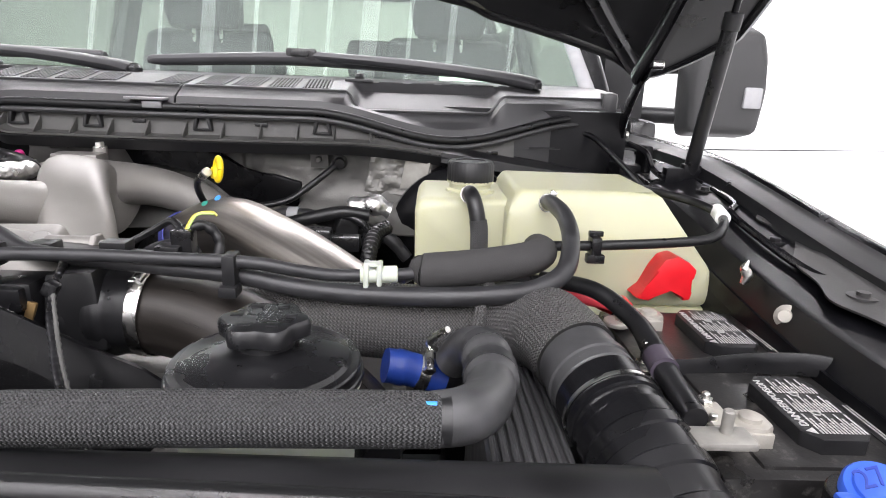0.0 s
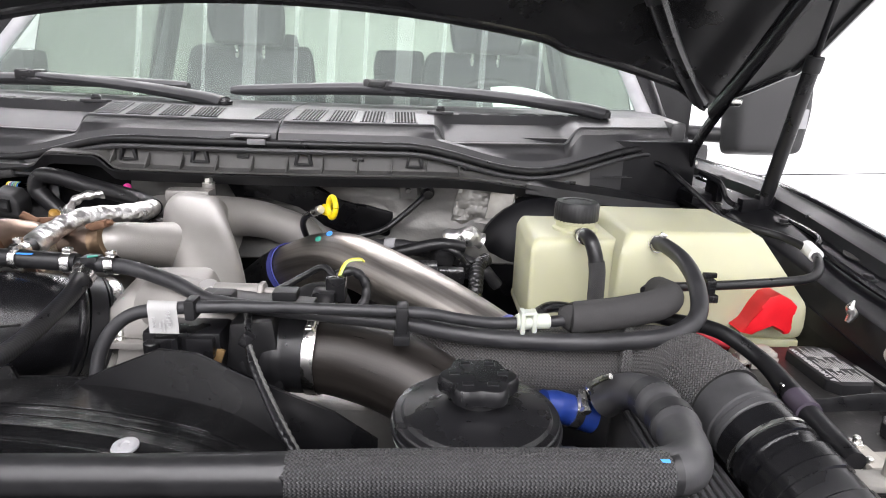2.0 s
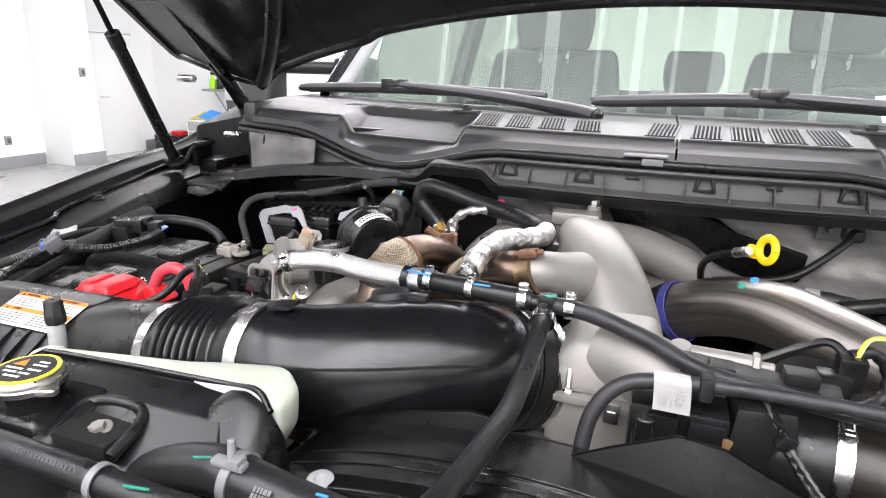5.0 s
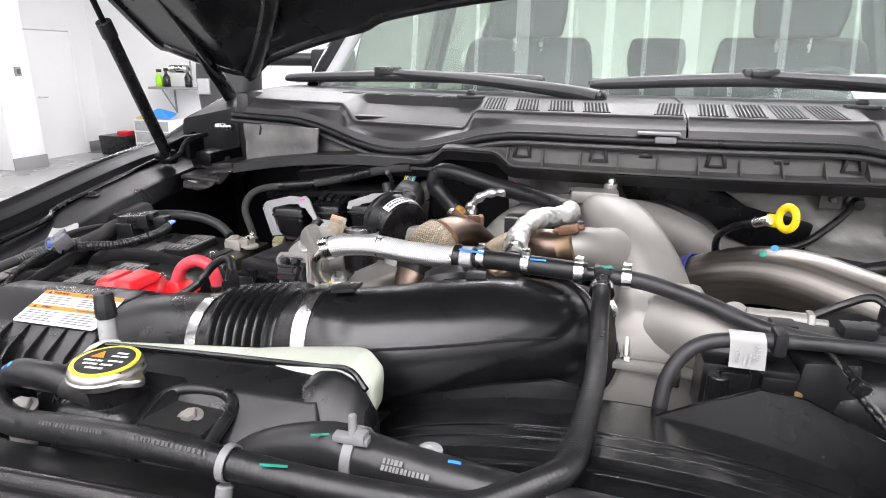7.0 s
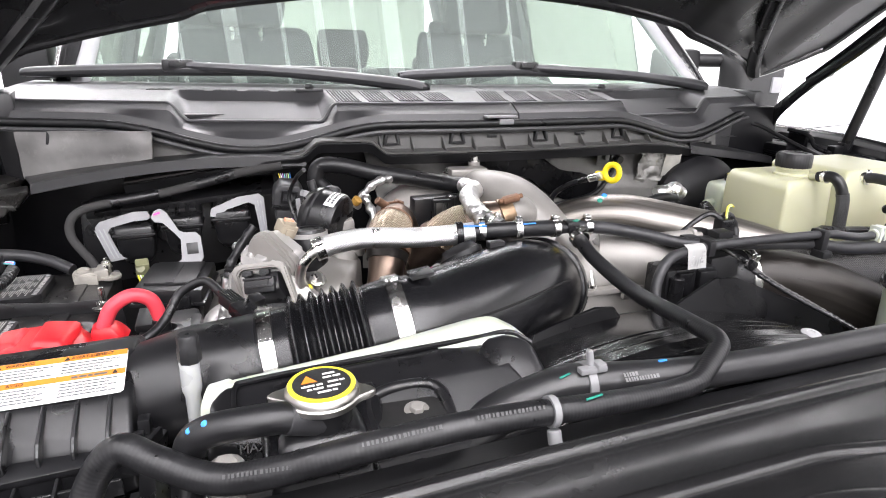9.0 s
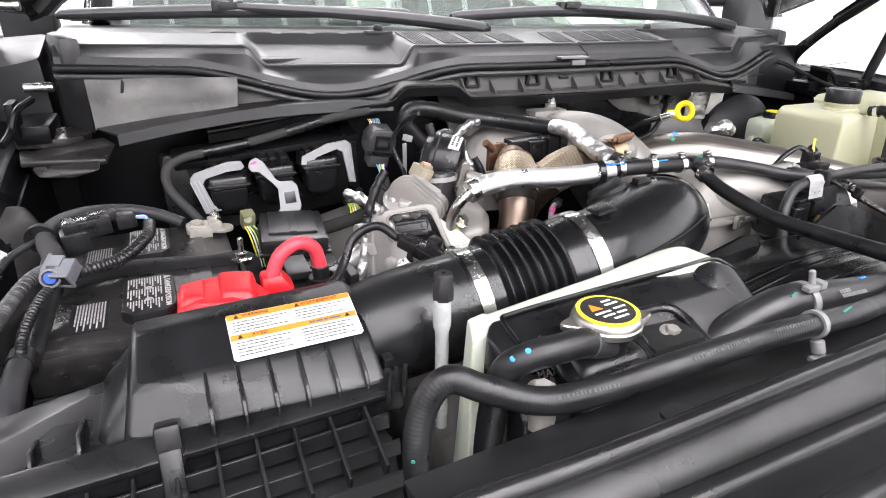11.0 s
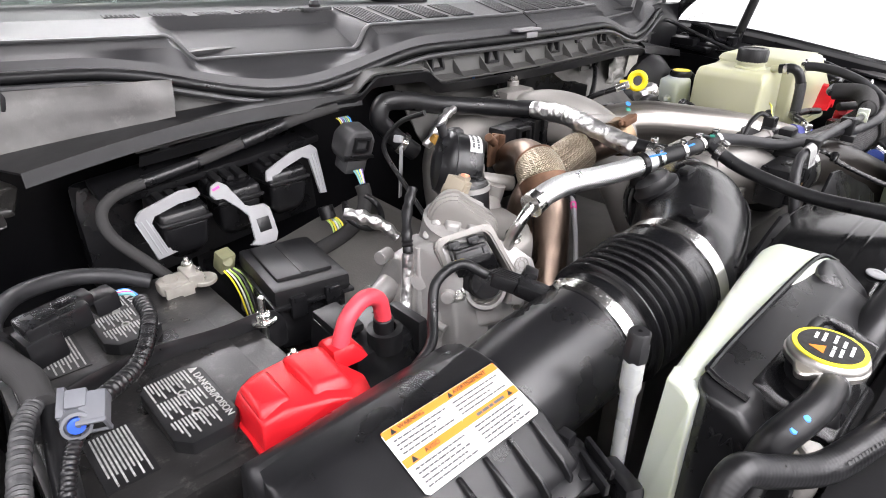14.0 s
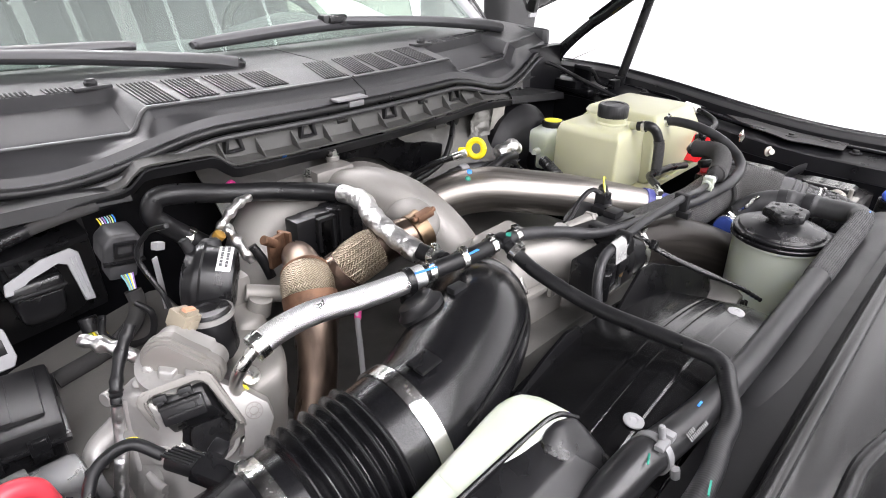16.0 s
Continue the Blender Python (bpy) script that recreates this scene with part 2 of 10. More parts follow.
WHITE = mat("white_label", (0.82, 0.82, 0.80), 0.5, 0, 0.03, 30, 0, 600)
INK = mat("printed_ink", (0.10, 0.10, 0.105), 0.6, 0, 0.1, 300, 0, 600)
VIOLET = mat("violet_blue_silicone", (0.075, 0.085, 0.34), 0.4)
INK_D = mat("black_print", (0.015, 0.015, 0.016), 0.6, 0, 0.1, 300, 0, 600)
INK_G = mat("grey_print", (0.45, 0.45, 0.45), 0.6, 0, 0.1, 300, 0, 600)
INK_H = mat("hose_print", (0.14, 0.14, 0.14), 0.6, 0, 0.2, 300, 0, 600)
INK_M = mat("faint_grey_print", (0.055, 0.055, 0.056), 0.6, 0, 0.2, 300, 0, 600)
ORANGE = mat("orange_print", (0.72, 0.22, 0.02), 0.5, 0, 0.04, 30, 0, 600)
YLABEL = mat("yellow_label", (0.92, 0.76, 0.05), 0.4, 0, 0.04, 30, 0, 600)
PRINT = mat("white_print", (0.40, 0.40, 0.39), 0.6, 0, 0.3, 250, 0, 600)
RUST = mat("rusty_steel", (0.19, 0.105, 0.065), 0.6, 0.6, 0.4, 60, 0.6, 300)
WALLM = mat("white_wall_paint", (0.84, 0.845, 0.84), 0.6, 0, 0.02, 1.2, 0.1, 60)
CEILM = mat("grey_ceiling", (0.30, 0.30, 0.30), 0.7, 0, 0.02, 1.0, 0.1, 60)
FLOORM = mat("grey_sealed_floor", (0.34, 0.34, 0.335), 0.3, 0, 0.12, 1.4, 0.05, 30)
SKIRT = mat("grey_skirting", (0.26, 0.26, 0.265), 0.5, 0, 0.05, 3, 0.05, 60)
SEATM = mat("dark_grey_cloth", (0.030, 0.031, 0.034), 0.85, 0, 0.15, 20, 0.6, 900)
TRIMM = mat("cab_trim_plastic", (0.06, 0.063, 0.066), 0.6, 0, 0.1, 10, 0.3, 900)
DUSTY = mat("dusty_engine_cover", (0.19, 0.182, 0.172), 0.55, 0.25, 0.25, 9, 0.5, 500, spots=0.25, spot_col=(0.22, 0.20, 0.17))
GLOSSP = mat("glossy_black_plastic", (0.007, 0.007, 0.008), 0.24, 0, 0.2, 25, 0.02, 500, rvar=0.02, spec=0.5)
SHROUDP = mat("black_shroud_plastic", (0.005, 0.005, 0.0055), 0.18, 0, 0.2, 25, 0, 500, rvar=0.03, spec=0.7)
HOSE_S = mat("satin_hose_rubber", (0.016, 0.016, 0.017), 0.34, 0, 0.2, 60, 0.06, 700, spec=0.55, rvar=0.05)
WINGP = mat("dull_black_plastic", (0.003, 0.003, 0.0035), 0.30, 0, 0.3, 25, 0.05, 500, spec=0.12)
PANELP = mat("dusty_black_panel", (0.012, 0.012, 0.0125), 0.24, 0, 0.3, 6, 0.04, 600, spec=0.42, rvar=0.04, spots=0.08, spot_col=(0.08, 0.078, 0.075))
LINERP = mat("dusty_liner_plastic", (0.032, 0.031, 0.031), 0.45, 0, 0.3, 9, 0.3, 700, spec=0.4)
MIRRORP = mat("mirror_shell_plastic", (0.040, 0.040, 0.041), 0.5, 0, 0.08, 10, 0.5, 1500)
TEAL = mat("tinted_glass_shine", (0.02, 0.10, 0.085), 0.15, 0, 0.1, 10, 0, 300)
LIDP = mat("satin_black_lid", (0.009, 0.009, 0.010), 0.28, 0, 0.2, 30, 0, 500, spec=0.55, rvar=0.03)
LAMPC = mat("lamp_lens", (0.36, 0.36, 0.37), 0.10, 0, 0.05, 60, 0.0, 600)


def glass_material(name, tint, milky=0.03):
    m = bpy.data.materials.new(name)
    m.use_nodes = True
    nt = m.node_tree
    nt.nodes.remove(nt.nodes["Principled BSDF"])
    gl = nt.nodes.new("ShaderNodeBsdfGlass")
    gl.inputs["Roughness"].default_value = 0.0
    gl.inputs["IOR"].default_value = 1.52
    gl.inputs["Color"].default_value = (*tint, 1)
    # A small share of pale diffuse makes the pane look milky.
    film = nt.nodes.new("ShaderNodeBsdfDiffuse")
    film.inputs["Color"].default_value = (0.74, 0.80, 0.78, 1)
    mx = nt.nodes.new("ShaderNodeMixShader")
    mx.inputs["Fac"].default_value = milky
    nt.links.new(gl.outputs["BSDF"], mx.inputs[1])
    nt.links.new(film.outputs["BSDF"], mx.inputs[2])
    nt.links.new(mx.outputs["Shader"], nt.nodes["Material Output"].inputs["Surface"])
    return m


GLASS = glass_material("window_glass", (0.86, 0.93, 0.885), 0.06)
GLASS_D = glass_material("tinted_window_glass", (0.56, 0.595, 0.55))


# ---- builders ----
def part(name, bm, material, parent=None, label="", angle=38.0):
    """Links a bmesh as one mesh object, under a thing or a part."""
    bmesh.ops.recalc_face_normals(bm, faces=bm.faces)
    me = bpy.data.meshes.new(name)
    bm.to_mesh(me)
    bm.free()
    me.polygons.foreach_set("use_smooth", [True] * len(me.polygons))
    me.set_sharp_from_angle(angle=radians(angle))
    me.materials.append(material)
    ob = new(name, me)
    if parent:
        ob.parent = parent
        if parent.type == "EMPTY":
            ob.matrix_parent_inverse = Matrix.Translation(-parent.location)
    if label:
        ob["label"] = label
    return ob


def thing(name, at, label, category, group="", kind=""):
    e = new(name)
    e.empty_display_size = 0.02
    e.location = at
    return tagged(e, label, category, group, kind)


def merge(*parts_):
    bm = bmesh.new()
    for p in parts_:
        me = bpy.data.meshes.new("tmp")
        p.to_mesh(me)
        p.free()
        bm.from_mesh(me)
        bpy.data.meshes.remove(me)
    return bm


def moved(bm, m):
    bmesh.ops.transform(bm, matrix=m, verts=bm.verts)
    return bm


def box(c, s, bev=0.003, rot=(0, 0, 0), seg=2, taper=1.0):
    """A bevelled box of size s round c; taper scales its top."""
    bm = bmesh.new()
    bmesh.ops.create_cube(bm, size=1)
    for v in bm.verts:
        k = taper if v.co.z > 0 else 1
        v.co = Vector((v.co.x * s[0] * k, v.co.y * s[1] * k, v.co.z * s[2]))
    if bev > 0:
        bmesh.ops.bevel(bm, geom=bm.edges[:], offset=min(bev, min(s) * 0.45), segments=seg, affect="EDGES", profile=0.6)
    return moved(bm, pose(*c, *rot))


def frame_of(axis):
    return Vector(axis).to_track_quat("Z", "Y").to_matrix().to_4x4()


def lathe(profile, origin=(0, 0, 0), axis=(0, 0, 1), n=28, shape=None):
    """Turns (radius, height) pairs round the axis; shape(angle) scales the radius."""
    bm = bmesh.new()
    rings = []
    for r, h in profile:
        ring = []
        for k in range(n):
            a = 2 * math.pi * k / n
            q = r * (shape(a) if shape else 1)
            ring.append(bm.verts.new((q * math.cos(a), q * math.sin(a), h)))
        rings.append(ring)
    for a, b in zip(rings, rings[1:]):
        for k in range(n):
            bm.faces.new((a[k], a[(k + 1) % n], b[(k + 1) % n], b[k]))
    if profile[0][0] > 1e-5:
        bm.faces.new(rings[0][::-1])
    if profile[-1][0] > 1e-5:
        bm.faces.new(rings[-1])
    bmesh.ops.remove_doubles(bm, verts=bm.verts, dist=1e-6)
    return moved(bm, Matrix.Translation(origin) @ frame_of(axis))


def rod(p0, p1, r0, r1=None, n=20, bev=0.001):
    p0, p1 = Vector(p0), Vector(p1)
    r1 = r0 if r1 is None else r1
    h = (p1 - p0).length
    b = min(bev, h * 0.3, r0 * 0.5, r1 * 0.5)
    return lathe([(r0 - b, 0), (r0, b), (r1, h - b), (r1 - b, h)], p0, p1 - p0, n)


def spline(pts, steps):
    """Catmull-Rom through the points."""
    p = [Vector(q) for q in pts]
    p = [p[0] * 2 - p[1]] + p + [p[-1] * 2 - p[-2]]
    out = []
    for i in range(1, len(p) - 2):
        a, b, c, d = p[i - 1], p[i], p[i + 1], p[i + 2]
        for k in range(steps):
            t = k / steps
            out.append((0.5 * ((2 * b) + (c - a) * t + (2 * a - 5 * b + 4 * c - d) * t * t + (3 * b - a - 3 * c + d) * t ** 3), i - 1 + t))
    out.append((p[-2], len(p) - 3))
    return out


def sweep(pts, r, n=16, steps=8, rib=None, squash=None, cap=True, boxy=0.0):
    """A tube along a spline; r is one radius or one for each point; rib(s) scales it along its length s;
    squash = (vector, factor) flattens the section along that vector; boxy is the power of a squared-off section."""
    path = spline(pts, steps)
    bm = bmesh.new()
    uvl = bm.loops.layers.uv.new("UVMap")
    co = [q for q, _ in path]
    tang = [(co[min(i + 1, len(co) - 1)] - co[max(i - 1, 0)]).normalized() for i in range(len(co))]
    up = Vector((0, 0, 1)) if abs(tang[0].z) < 0.9 else Vector((0, 1, 0))
    x = tang[0].cross(up).normalized()
    rings, ss, s = [], [], 0.0
    for i, (q, u) in enumerate(path):
        t = tang[i]
        x = (x - t * x.dot(t)).normalized()
        y = t.cross(x)
        if i:
            s += (co[i] - co[i - 1]).length
        rad = r if isinstance(r, (int, float)) else r[int(u)] + (r[min(int(u) + 1, len(r) - 1)] - r[int(u)]) * (u - int(u))
        rad *= rib(s) if rib else 1
        ring = []
        for k in range(n):
            a = 2 * math.pi * k / n
            d = x * math.cos(a) + y * math.sin(a)
            d = d * rad * ((abs(math.cos(a)) ** boxy + abs(math.sin(a)) ** boxy) ** (-1 / boxy) if boxy else 1)
            if squash:
                sv = Vector(squash[0]).normalized()
                d = d + sv * d.dot(sv) * (squash[1] - 1)
            ring.append(bm.verts.new(q + d))
        rings.append(ring)
        ss.append((s, rad))
    for i in range(len(rings) - 1):
        a, b = rings[i], rings[i + 1]
        for k in range(n):
            f = bm.faces.new((a[k], a[(k + 1) % n], b[(k + 1) % n], b[k]))
            mean = 2 * math.pi * max(ss[0][1], 0.004)
            for lp, (su, kk) in zip(f.loops, ((ss[i][0], k), (ss[i][0], k + 1), (ss[i + 1][0], k + 1), (ss[i + 1][0], k))):
                lp[uvl].uv = (su, mean * kk / n)
    if cap:
        bm.faces.new(rings[0][::-1])
        bm.faces.new(rings[-1])
    return bm


def prism(poly, h0, h1, bev=0.002, m=None, seg=2):
    """A flat outline raised from h0 to h1, with bevelled edges."""
    bm = bmesh.new()
    lo = [bm.verts.new((x, y, h0)) for x, y in poly]
    hi = [bm.verts.new((x, y, h1)) for x, y in poly]
    bm.faces.new(lo[::-1])
    bm.faces.new(hi)
    for k in range(len(poly)):
        j = (k + 1) % len(poly)
        bm.faces.new((lo[k], lo[j], hi[j], hi[k]))
    if bev > 0:
        bmesh.ops.bevel(bm, geom=bm.edges[:], offset=bev, segments=seg, affect="EDGES", profile=0.6)
    return moved(bm, m) if m else bm


def hull(pts, bev=0.004, seg=2):
    """A convex solid round a few corners, with rounded edges."""
    bm = bmesh.new()
    vs = [bm.verts.new(p) for p in pts]
    r = bmesh.ops.convex_hull(bm, input=vs)
    loose = [g for g in r["geom_interior"] if isinstance(g, bmesh.types.BMVert)]
    bmesh.ops.delete(bm, geom=loose, context="VERTS")
    bmesh.ops.dissolve_limit(bm, angle_limit=radians(3), verts=bm.verts, edges=bm.edges)
    if bev > 0:
        bmesh.ops.bevel(bm, geom=bm.edges[:], offset=bev, segments=seg, affect="EDGES", profile=0.6, clamp_overlap=True)
    return bm


def sheet(f, nu, nv, thick=0.0):
    """A surface f(u, v), u and v from 0 to 1, given a thickness below it."""
    bm = bmesh.new()
    g = [[bm.verts.new(f(i / nu, j / nv)) for j in range(nv + 1)] for i in range(nu + 1)]
    for i in range(nu):
        for j in range(nv):
            bm.faces.new((g[i][j], g[i + 1][j], g[i + 1][j + 1], g[i][j + 1]))
    if thick:
        bmesh.ops.recalc_face_normals(bm, faces=bm.faces)
        bm.normal_update()
        bmesh.ops.solidify(bm, geom=bm.faces[:], thickness=thick)
    return bm


def ring_band(center, axis, r, width, t=0.0012, n=40, squash=None):
    bm = lathe([(r, -width / 2), (r + t, -width / 2), (r + t, width / 2), (r, width / 2), (r, -width / 2)], (0, 0, 0), (0, 0, 1), n)
    if squash:
        moved(bm, Matrix.Diagonal((squash[0], squash[1], 1, 1)))
    return moved(bm, Matrix.Translation(center) @ frame_of(axis))


def worm_clamp(parent, center, axis, r, width, screw_dir=(0, -1, 0), name="hose_clamp"):
    """A steel band with its screw housing."""
    band = part(name, ring_band(center, axis, r, width), CLAMP, parent, "steel worm-drive hose clamp")
    a, d = Vector(axis).normalized(), Vector(screw_dir)
    d = (d - a * d.dot(a)).normalized()
    t = a.cross(d)
    c = Vector(center) + d * (r + 0.004)
    part("screw", merge(rod(c - t * 0.011, c + t * 0.009, width * 0.42, n=14), rod(c + t * 0.009, c + t * 0.014, width * 0.55, n=6)), STEEL, band)
    return band


def pinch_clamp(parent, center, axis, r, width=0.008, ear=(0, 0, 1)):
    """A spring-steel clamp with its raised ear."""
    a, d = Vector(axis).normalized(), Vector(ear)
    d = (d - a * d.dot(a)).normalized()
    m = Matrix((a.cross(d), a, d)).transposed().to_4x4()
    m.translation = Vector(center) + d * (r + 0.003)
    return part("hose_clamp", merge(ring_band(center, axis, r, width), moved(box((0, 0, 0), (0.008, width, 0.006), 0.0015), m)), CLAMP, parent, "small steel hose clamp")


def lettering(text, size, m, material, parent, name="lettering", depth=0.0003, align="CENTER"):
    cu = bpy.data.curves.new(name, "FONT")
    cu.body, cu.size, cu.extrude, cu.align_x, cu.align_y = text, size, depth, align, "CENTER"
    cu.resolution_u = 3
    tmp = bpy.data.objects.new("tmp_text", cu)
    me = bpy.data.meshes.new_from_object(tmp)
    bpy.data.objects.remove(tmp)
    bm = bmesh.new()
    bm.from_mesh(me)
    bpy.data.meshes.remove(me)
    return part(name, moved(bm, m), material, parent)


def bars(rows, m, height, material, parent, name="print_block", seed=1, gap=0.4, wide=(1.5, 5)):
    """Unreadable print as plain bars: rows of (x0, x1, y) in the plane of m."""
    rng = random.Random(seed)
    bm = bmesh.new()
    for x0, x1, y in rows:
        x = x0
        while x < x1 - height:
            w = min(height * rng.uniform(*wide), x1 - x)
            vs = [bm.verts.new((a, b, 0.0003)) for a, b in ((x, y), (x + w, y), (x + w, y + height), (x, y + height))]
            bm.faces.new(vs)
            x += w + height * gap * rng.uniform(0.7, 1.5)
    r = bmesh.ops.extrude_face_region(bm, geom=bm.faces[:])
    bmesh.ops.translate(bm, verts=[v for v in r["geom"] if isinstance(v, bmesh.types.BMVert)], vec=(0, 0, 0.0002))
    return tagged(part(name, moved(bm, m), material, parent), kind="stuff")


def plane_m(o, xdir, ydir):
    """The matrix of a plane through o with its own x along xdir and y near ydir."""
    x = Vector(xdir).normalized()
    z = x.cross(Vector(ydir)).normalized()
    m = Matrix((x, z.cross(x), z)).transposed().to_4x4()
    m.translation = o
    return m


def hex_bolt(p, axis, r=0.007, h=0.006, washer=0.011):
    bm = lathe([(washer, 0), (washer, 0.0015), (washer * 0.9, 0.002), (0, 0.002)], p, axis, 20)
    b2 = lathe([(r, 0.0015), (r, h), (r * 0.85, h + 0.001), (0, h + 0.001)], p, axis, 6)
    return merge(bm, b2)


CX = -0.42


# ---- the room ----
x0, x1, y0, y1, H = ROOM
W = 0.15
tagged(part("floor", box(((x0 + x1) / 2, (y0 + y1) / 2, -0.05), (x1 - x0 + 2 * W, y1 - y0 + 2 * W, 0.1), 0), FLOORM), "grey sealed concrete workshop floor", "floor", kind="structure")
tagged(part("ceiling", box(((x0 + x1) / 2, (y0 + y1) / 2, H + 0.05), (x1 - x0 + 2 * W, y1 - y0 + 2 * W, 0.1), 0), CEILM), "plain grey ceiling with strip lights", "ceiling", kind="structure")
for nm, c, s in (("wall_west", (x0 - W / 2, (y0 + y1) / 2, H / 2), (W, y1 - y0, H)), ("wall_east", (x1 + W / 2, (y0 + y1) / 2, H / 2), (W, y1 - y0, H)),
                 ("wall_north", ((x0 + x1) / 2, y1 + W / 2, H / 2), (x1 - x0, W, H)), ("wall_south", ((x0 + x1) / 2, y0 - W / 2, H / 2), (x1 - x0, W, H))):
    tagged(part(nm, box(c, s, 0), WALLM), "smooth white painted wall", "wall", kind="structure")
tagged(part("wall_pier", box((x0 + 0.3, 7.1, H / 2), (0.6, 0.55, H), 0.01), WALLM), "white painted pier against the wall", "pier", kind="structure")
tagged(part("baseboard", merge(box((x0 + 0.012, 8.3, 0.09), (0.02, 1.8, 0.18), 0.003), box((x0 + 0.012, 1.5, 0.09), (0.02, 10.6, 0.18), 0.003),
                               box((x0 + 0.61, 7.1, 0.09), (0.02, 0.57, 0.18), 0.003), box((x0 + 3.5, y1 - 0.012, 0.09), (7.0, 0.02, 0.18), 0.003)), SKIRT),
       "grey skirting board along the white wall", "skirting", kind="structure")
for sx in LAMPS_X:
    for sy, sl in ROWS_Y:
        lamp = thing("ceiling_light", (sx, sy, 4.3), "long grey pendant strip light", "ceiling light", "ceiling strip lights")
        part("housing", box((sx, sy, 3.665), (0.12, sl + 0.06, 0.11), 0.01), SKIRT, lamp)
        for dy in (-0.4, 0.4):
            part("hanger", rod((sx, sy + dy * sl, 3.7), (sx, sy + dy * sl, 4.31), 0.006, n=8), STEEL, lamp)

for sx, sw in DIM_X:
    lamp = thing("ceiling_light", (sx, 1.85, 4.3), "short dim pendant strip light", "ceiling light", "ceiling strip lights")
    part("housing", box((sx, 1.85, 3.665), (sw + 0.04, 1.66, 0.11), 0.01), SKIRT, lamp)
    part("hanger", rod((sx, 1.85, 3.7), (sx, 1.85, 4.31), 0.006, n=8), STEEL, lamp)

door = thing("door_1", (x0, 7.9, 0), "plain white door in a white frame", "door", kind="structure")
part("leaf", box((x0 + 0.03, 8.25, 1.02), (0.05, 0.9, 2.04), 0.004), WALLM, door)
part("door_frame", merge(box((x0 + 0.03, 7.77, 1.05), (0.06, 0.06, 2.1), 0.004), box((x0 + 0.03, 8.73, 1.05), (0.06, 0.06, 2.1), 0.004), box((x0 + 0.03, 8.25, 2.08), (0.06, 0.9, 0.06), 0.004)), WALLM, door)
part("handle", merge(rod((x0 + 0.05, 7.92, 1.0), (x0 + 0.12, 7.92, 1.0), 0.012), rod((x0 + 0.11, 7.91, 1.0), (x0 + 0.11, 8.04, 1.0), 0.01)), STEEL, door)

for sy, sz in ((7.15, 1.42), (6.2, 1.25), (6.25, 0.42)):
    sw = thing("wall_switch", (x0 + (0.62 if sy > 7 else 0.01), sy, sz), "small grey switch box on the white wall", "switch")
    part("plate", box((x0 + (0.62 if sy > 7 else 0.02), sy, sz), (0.03, 0.09, 0.13), 0.006), SKIRT, sw)
    part("rocker", box((x0 + (0.64 if sy > 7 else 0.04), sy, sz), (0.012, 0.05, 0.07), 0.003), INK, sw)
wallbox = thing("wall_socket", (2.99, 3.6, 1.45), "small grey socket on the white wall", "socket")
part("plate", box((2.992, 3.6, 1.45), (0.02, 0.05, 0.075), 0.004), GREYCLIP, wallbox)
for z in (1.433, 1.467):
    part("socket_hole", rod((2.983, 3.6, z), (2.979, 3.6, z), 0.011), INK, wallbox)

# shelf with bottles and a tub against the far wall
SX, SY, SZ = -7.45, 9.0, 1.15
shelf = thing("wall_shelf", (SX, SY, SZ - 0.02), "grey wall shelf on slanted brackets", "shelf")
part("board", box((SX, SY - 0.05, SZ), (1.2, 0.34, 0.04), 0.004), SKIRT, shelf)
for bx in (-0.35, 0.45):
    part("bracket", merge(box((SX + bx, SY + 0.13, SZ - 0.22), (0.03, 0.02, 0.42), 0.002), rod((SX + bx, SY + 0.12, SZ - 0.40), (SX + bx, SY - 0.18, SZ - 0.02), 0.012)), SKIRT, shelf)
for bx, hh, mt, lab in ((-0.48, 0.24, mat("lime_green_plastic", (0.35, 0.75, 0.02), 0.4), "lime green spray bottle on the shelf"),
                        (-0.33, 0.26, PLASTIC, "black spray bottle on the shelf"), (0.1, 0.27, PLASTIC, "black bottle on the shelf"), (0.38, 0.22, YLABEL, "yellow bottle on the shelf")):
    bt = thing("bottle", (SX + bx, SY - 0.06, SZ + 0.02), lab, "bottle", "bottles on the shelf")
    part("body", lathe([(0.055, 0), (0.06, 0.01), (0.06, hh * 0.6), (0.025, hh * 0.8), (0.022, hh)], (SX + bx, SY - 0.06, SZ + 0.02)), mt, bt)
    part("trigger_cap", box((SX + bx + 0.01, SY - 0.06, SZ + 0.02 + hh + 0.02), (0.09, 0.03, 0.05), 0.006), PLASTIC, bt)
note = thing("notice", (SX + 0.72, SY + 0.18, SZ), "white paper notice on the wall", "notice")
part("sheet", box((SX + 0.70, SY + 0.194, SZ + 0.02), (0.26, 0.006, 0.30), 0), WHITE, note)
bars([(-0.09, 0.09 - 0.03 * (k % 2), 0.09 - 0.03 * k) for k in range(7)], plane_m((SX + 0.70, SY + 0.190, SZ + 0.02), (1, 0, 0), (0, 0, 1)), 0.008, INK_G, note, "printed_line")
board = thing("wall_panel", (SX + 0.28, SY + 0.19, SZ + 0.4), "white panel with a thin grey frame on the wall", "panel")
part("panel", box((SX + 0.28, SY + 0.19, SZ + 0.42), (0.56, 0.02, 0.56), 0.002), WALLM, board)
part("panel_frame", merge(box((SX + 0.28, SY + 0.185, SZ + 0.71), (0.60, 0.03, 0.03), 0), box((SX - 0.01, SY + 0.185, SZ + 0.42), (0.03, 0.03, 0.58), 0), box((SX + 0.57, SY + 0.185, SZ + 0.42), (0.03, 0.03, 0.58), 0)), GREYCLIP, board)
tub = thing("drawer_tower", (SX - 0.5, SY - 0.15, 0), "clear plastic drawers heaped with blue and mustard rags", "drawers")
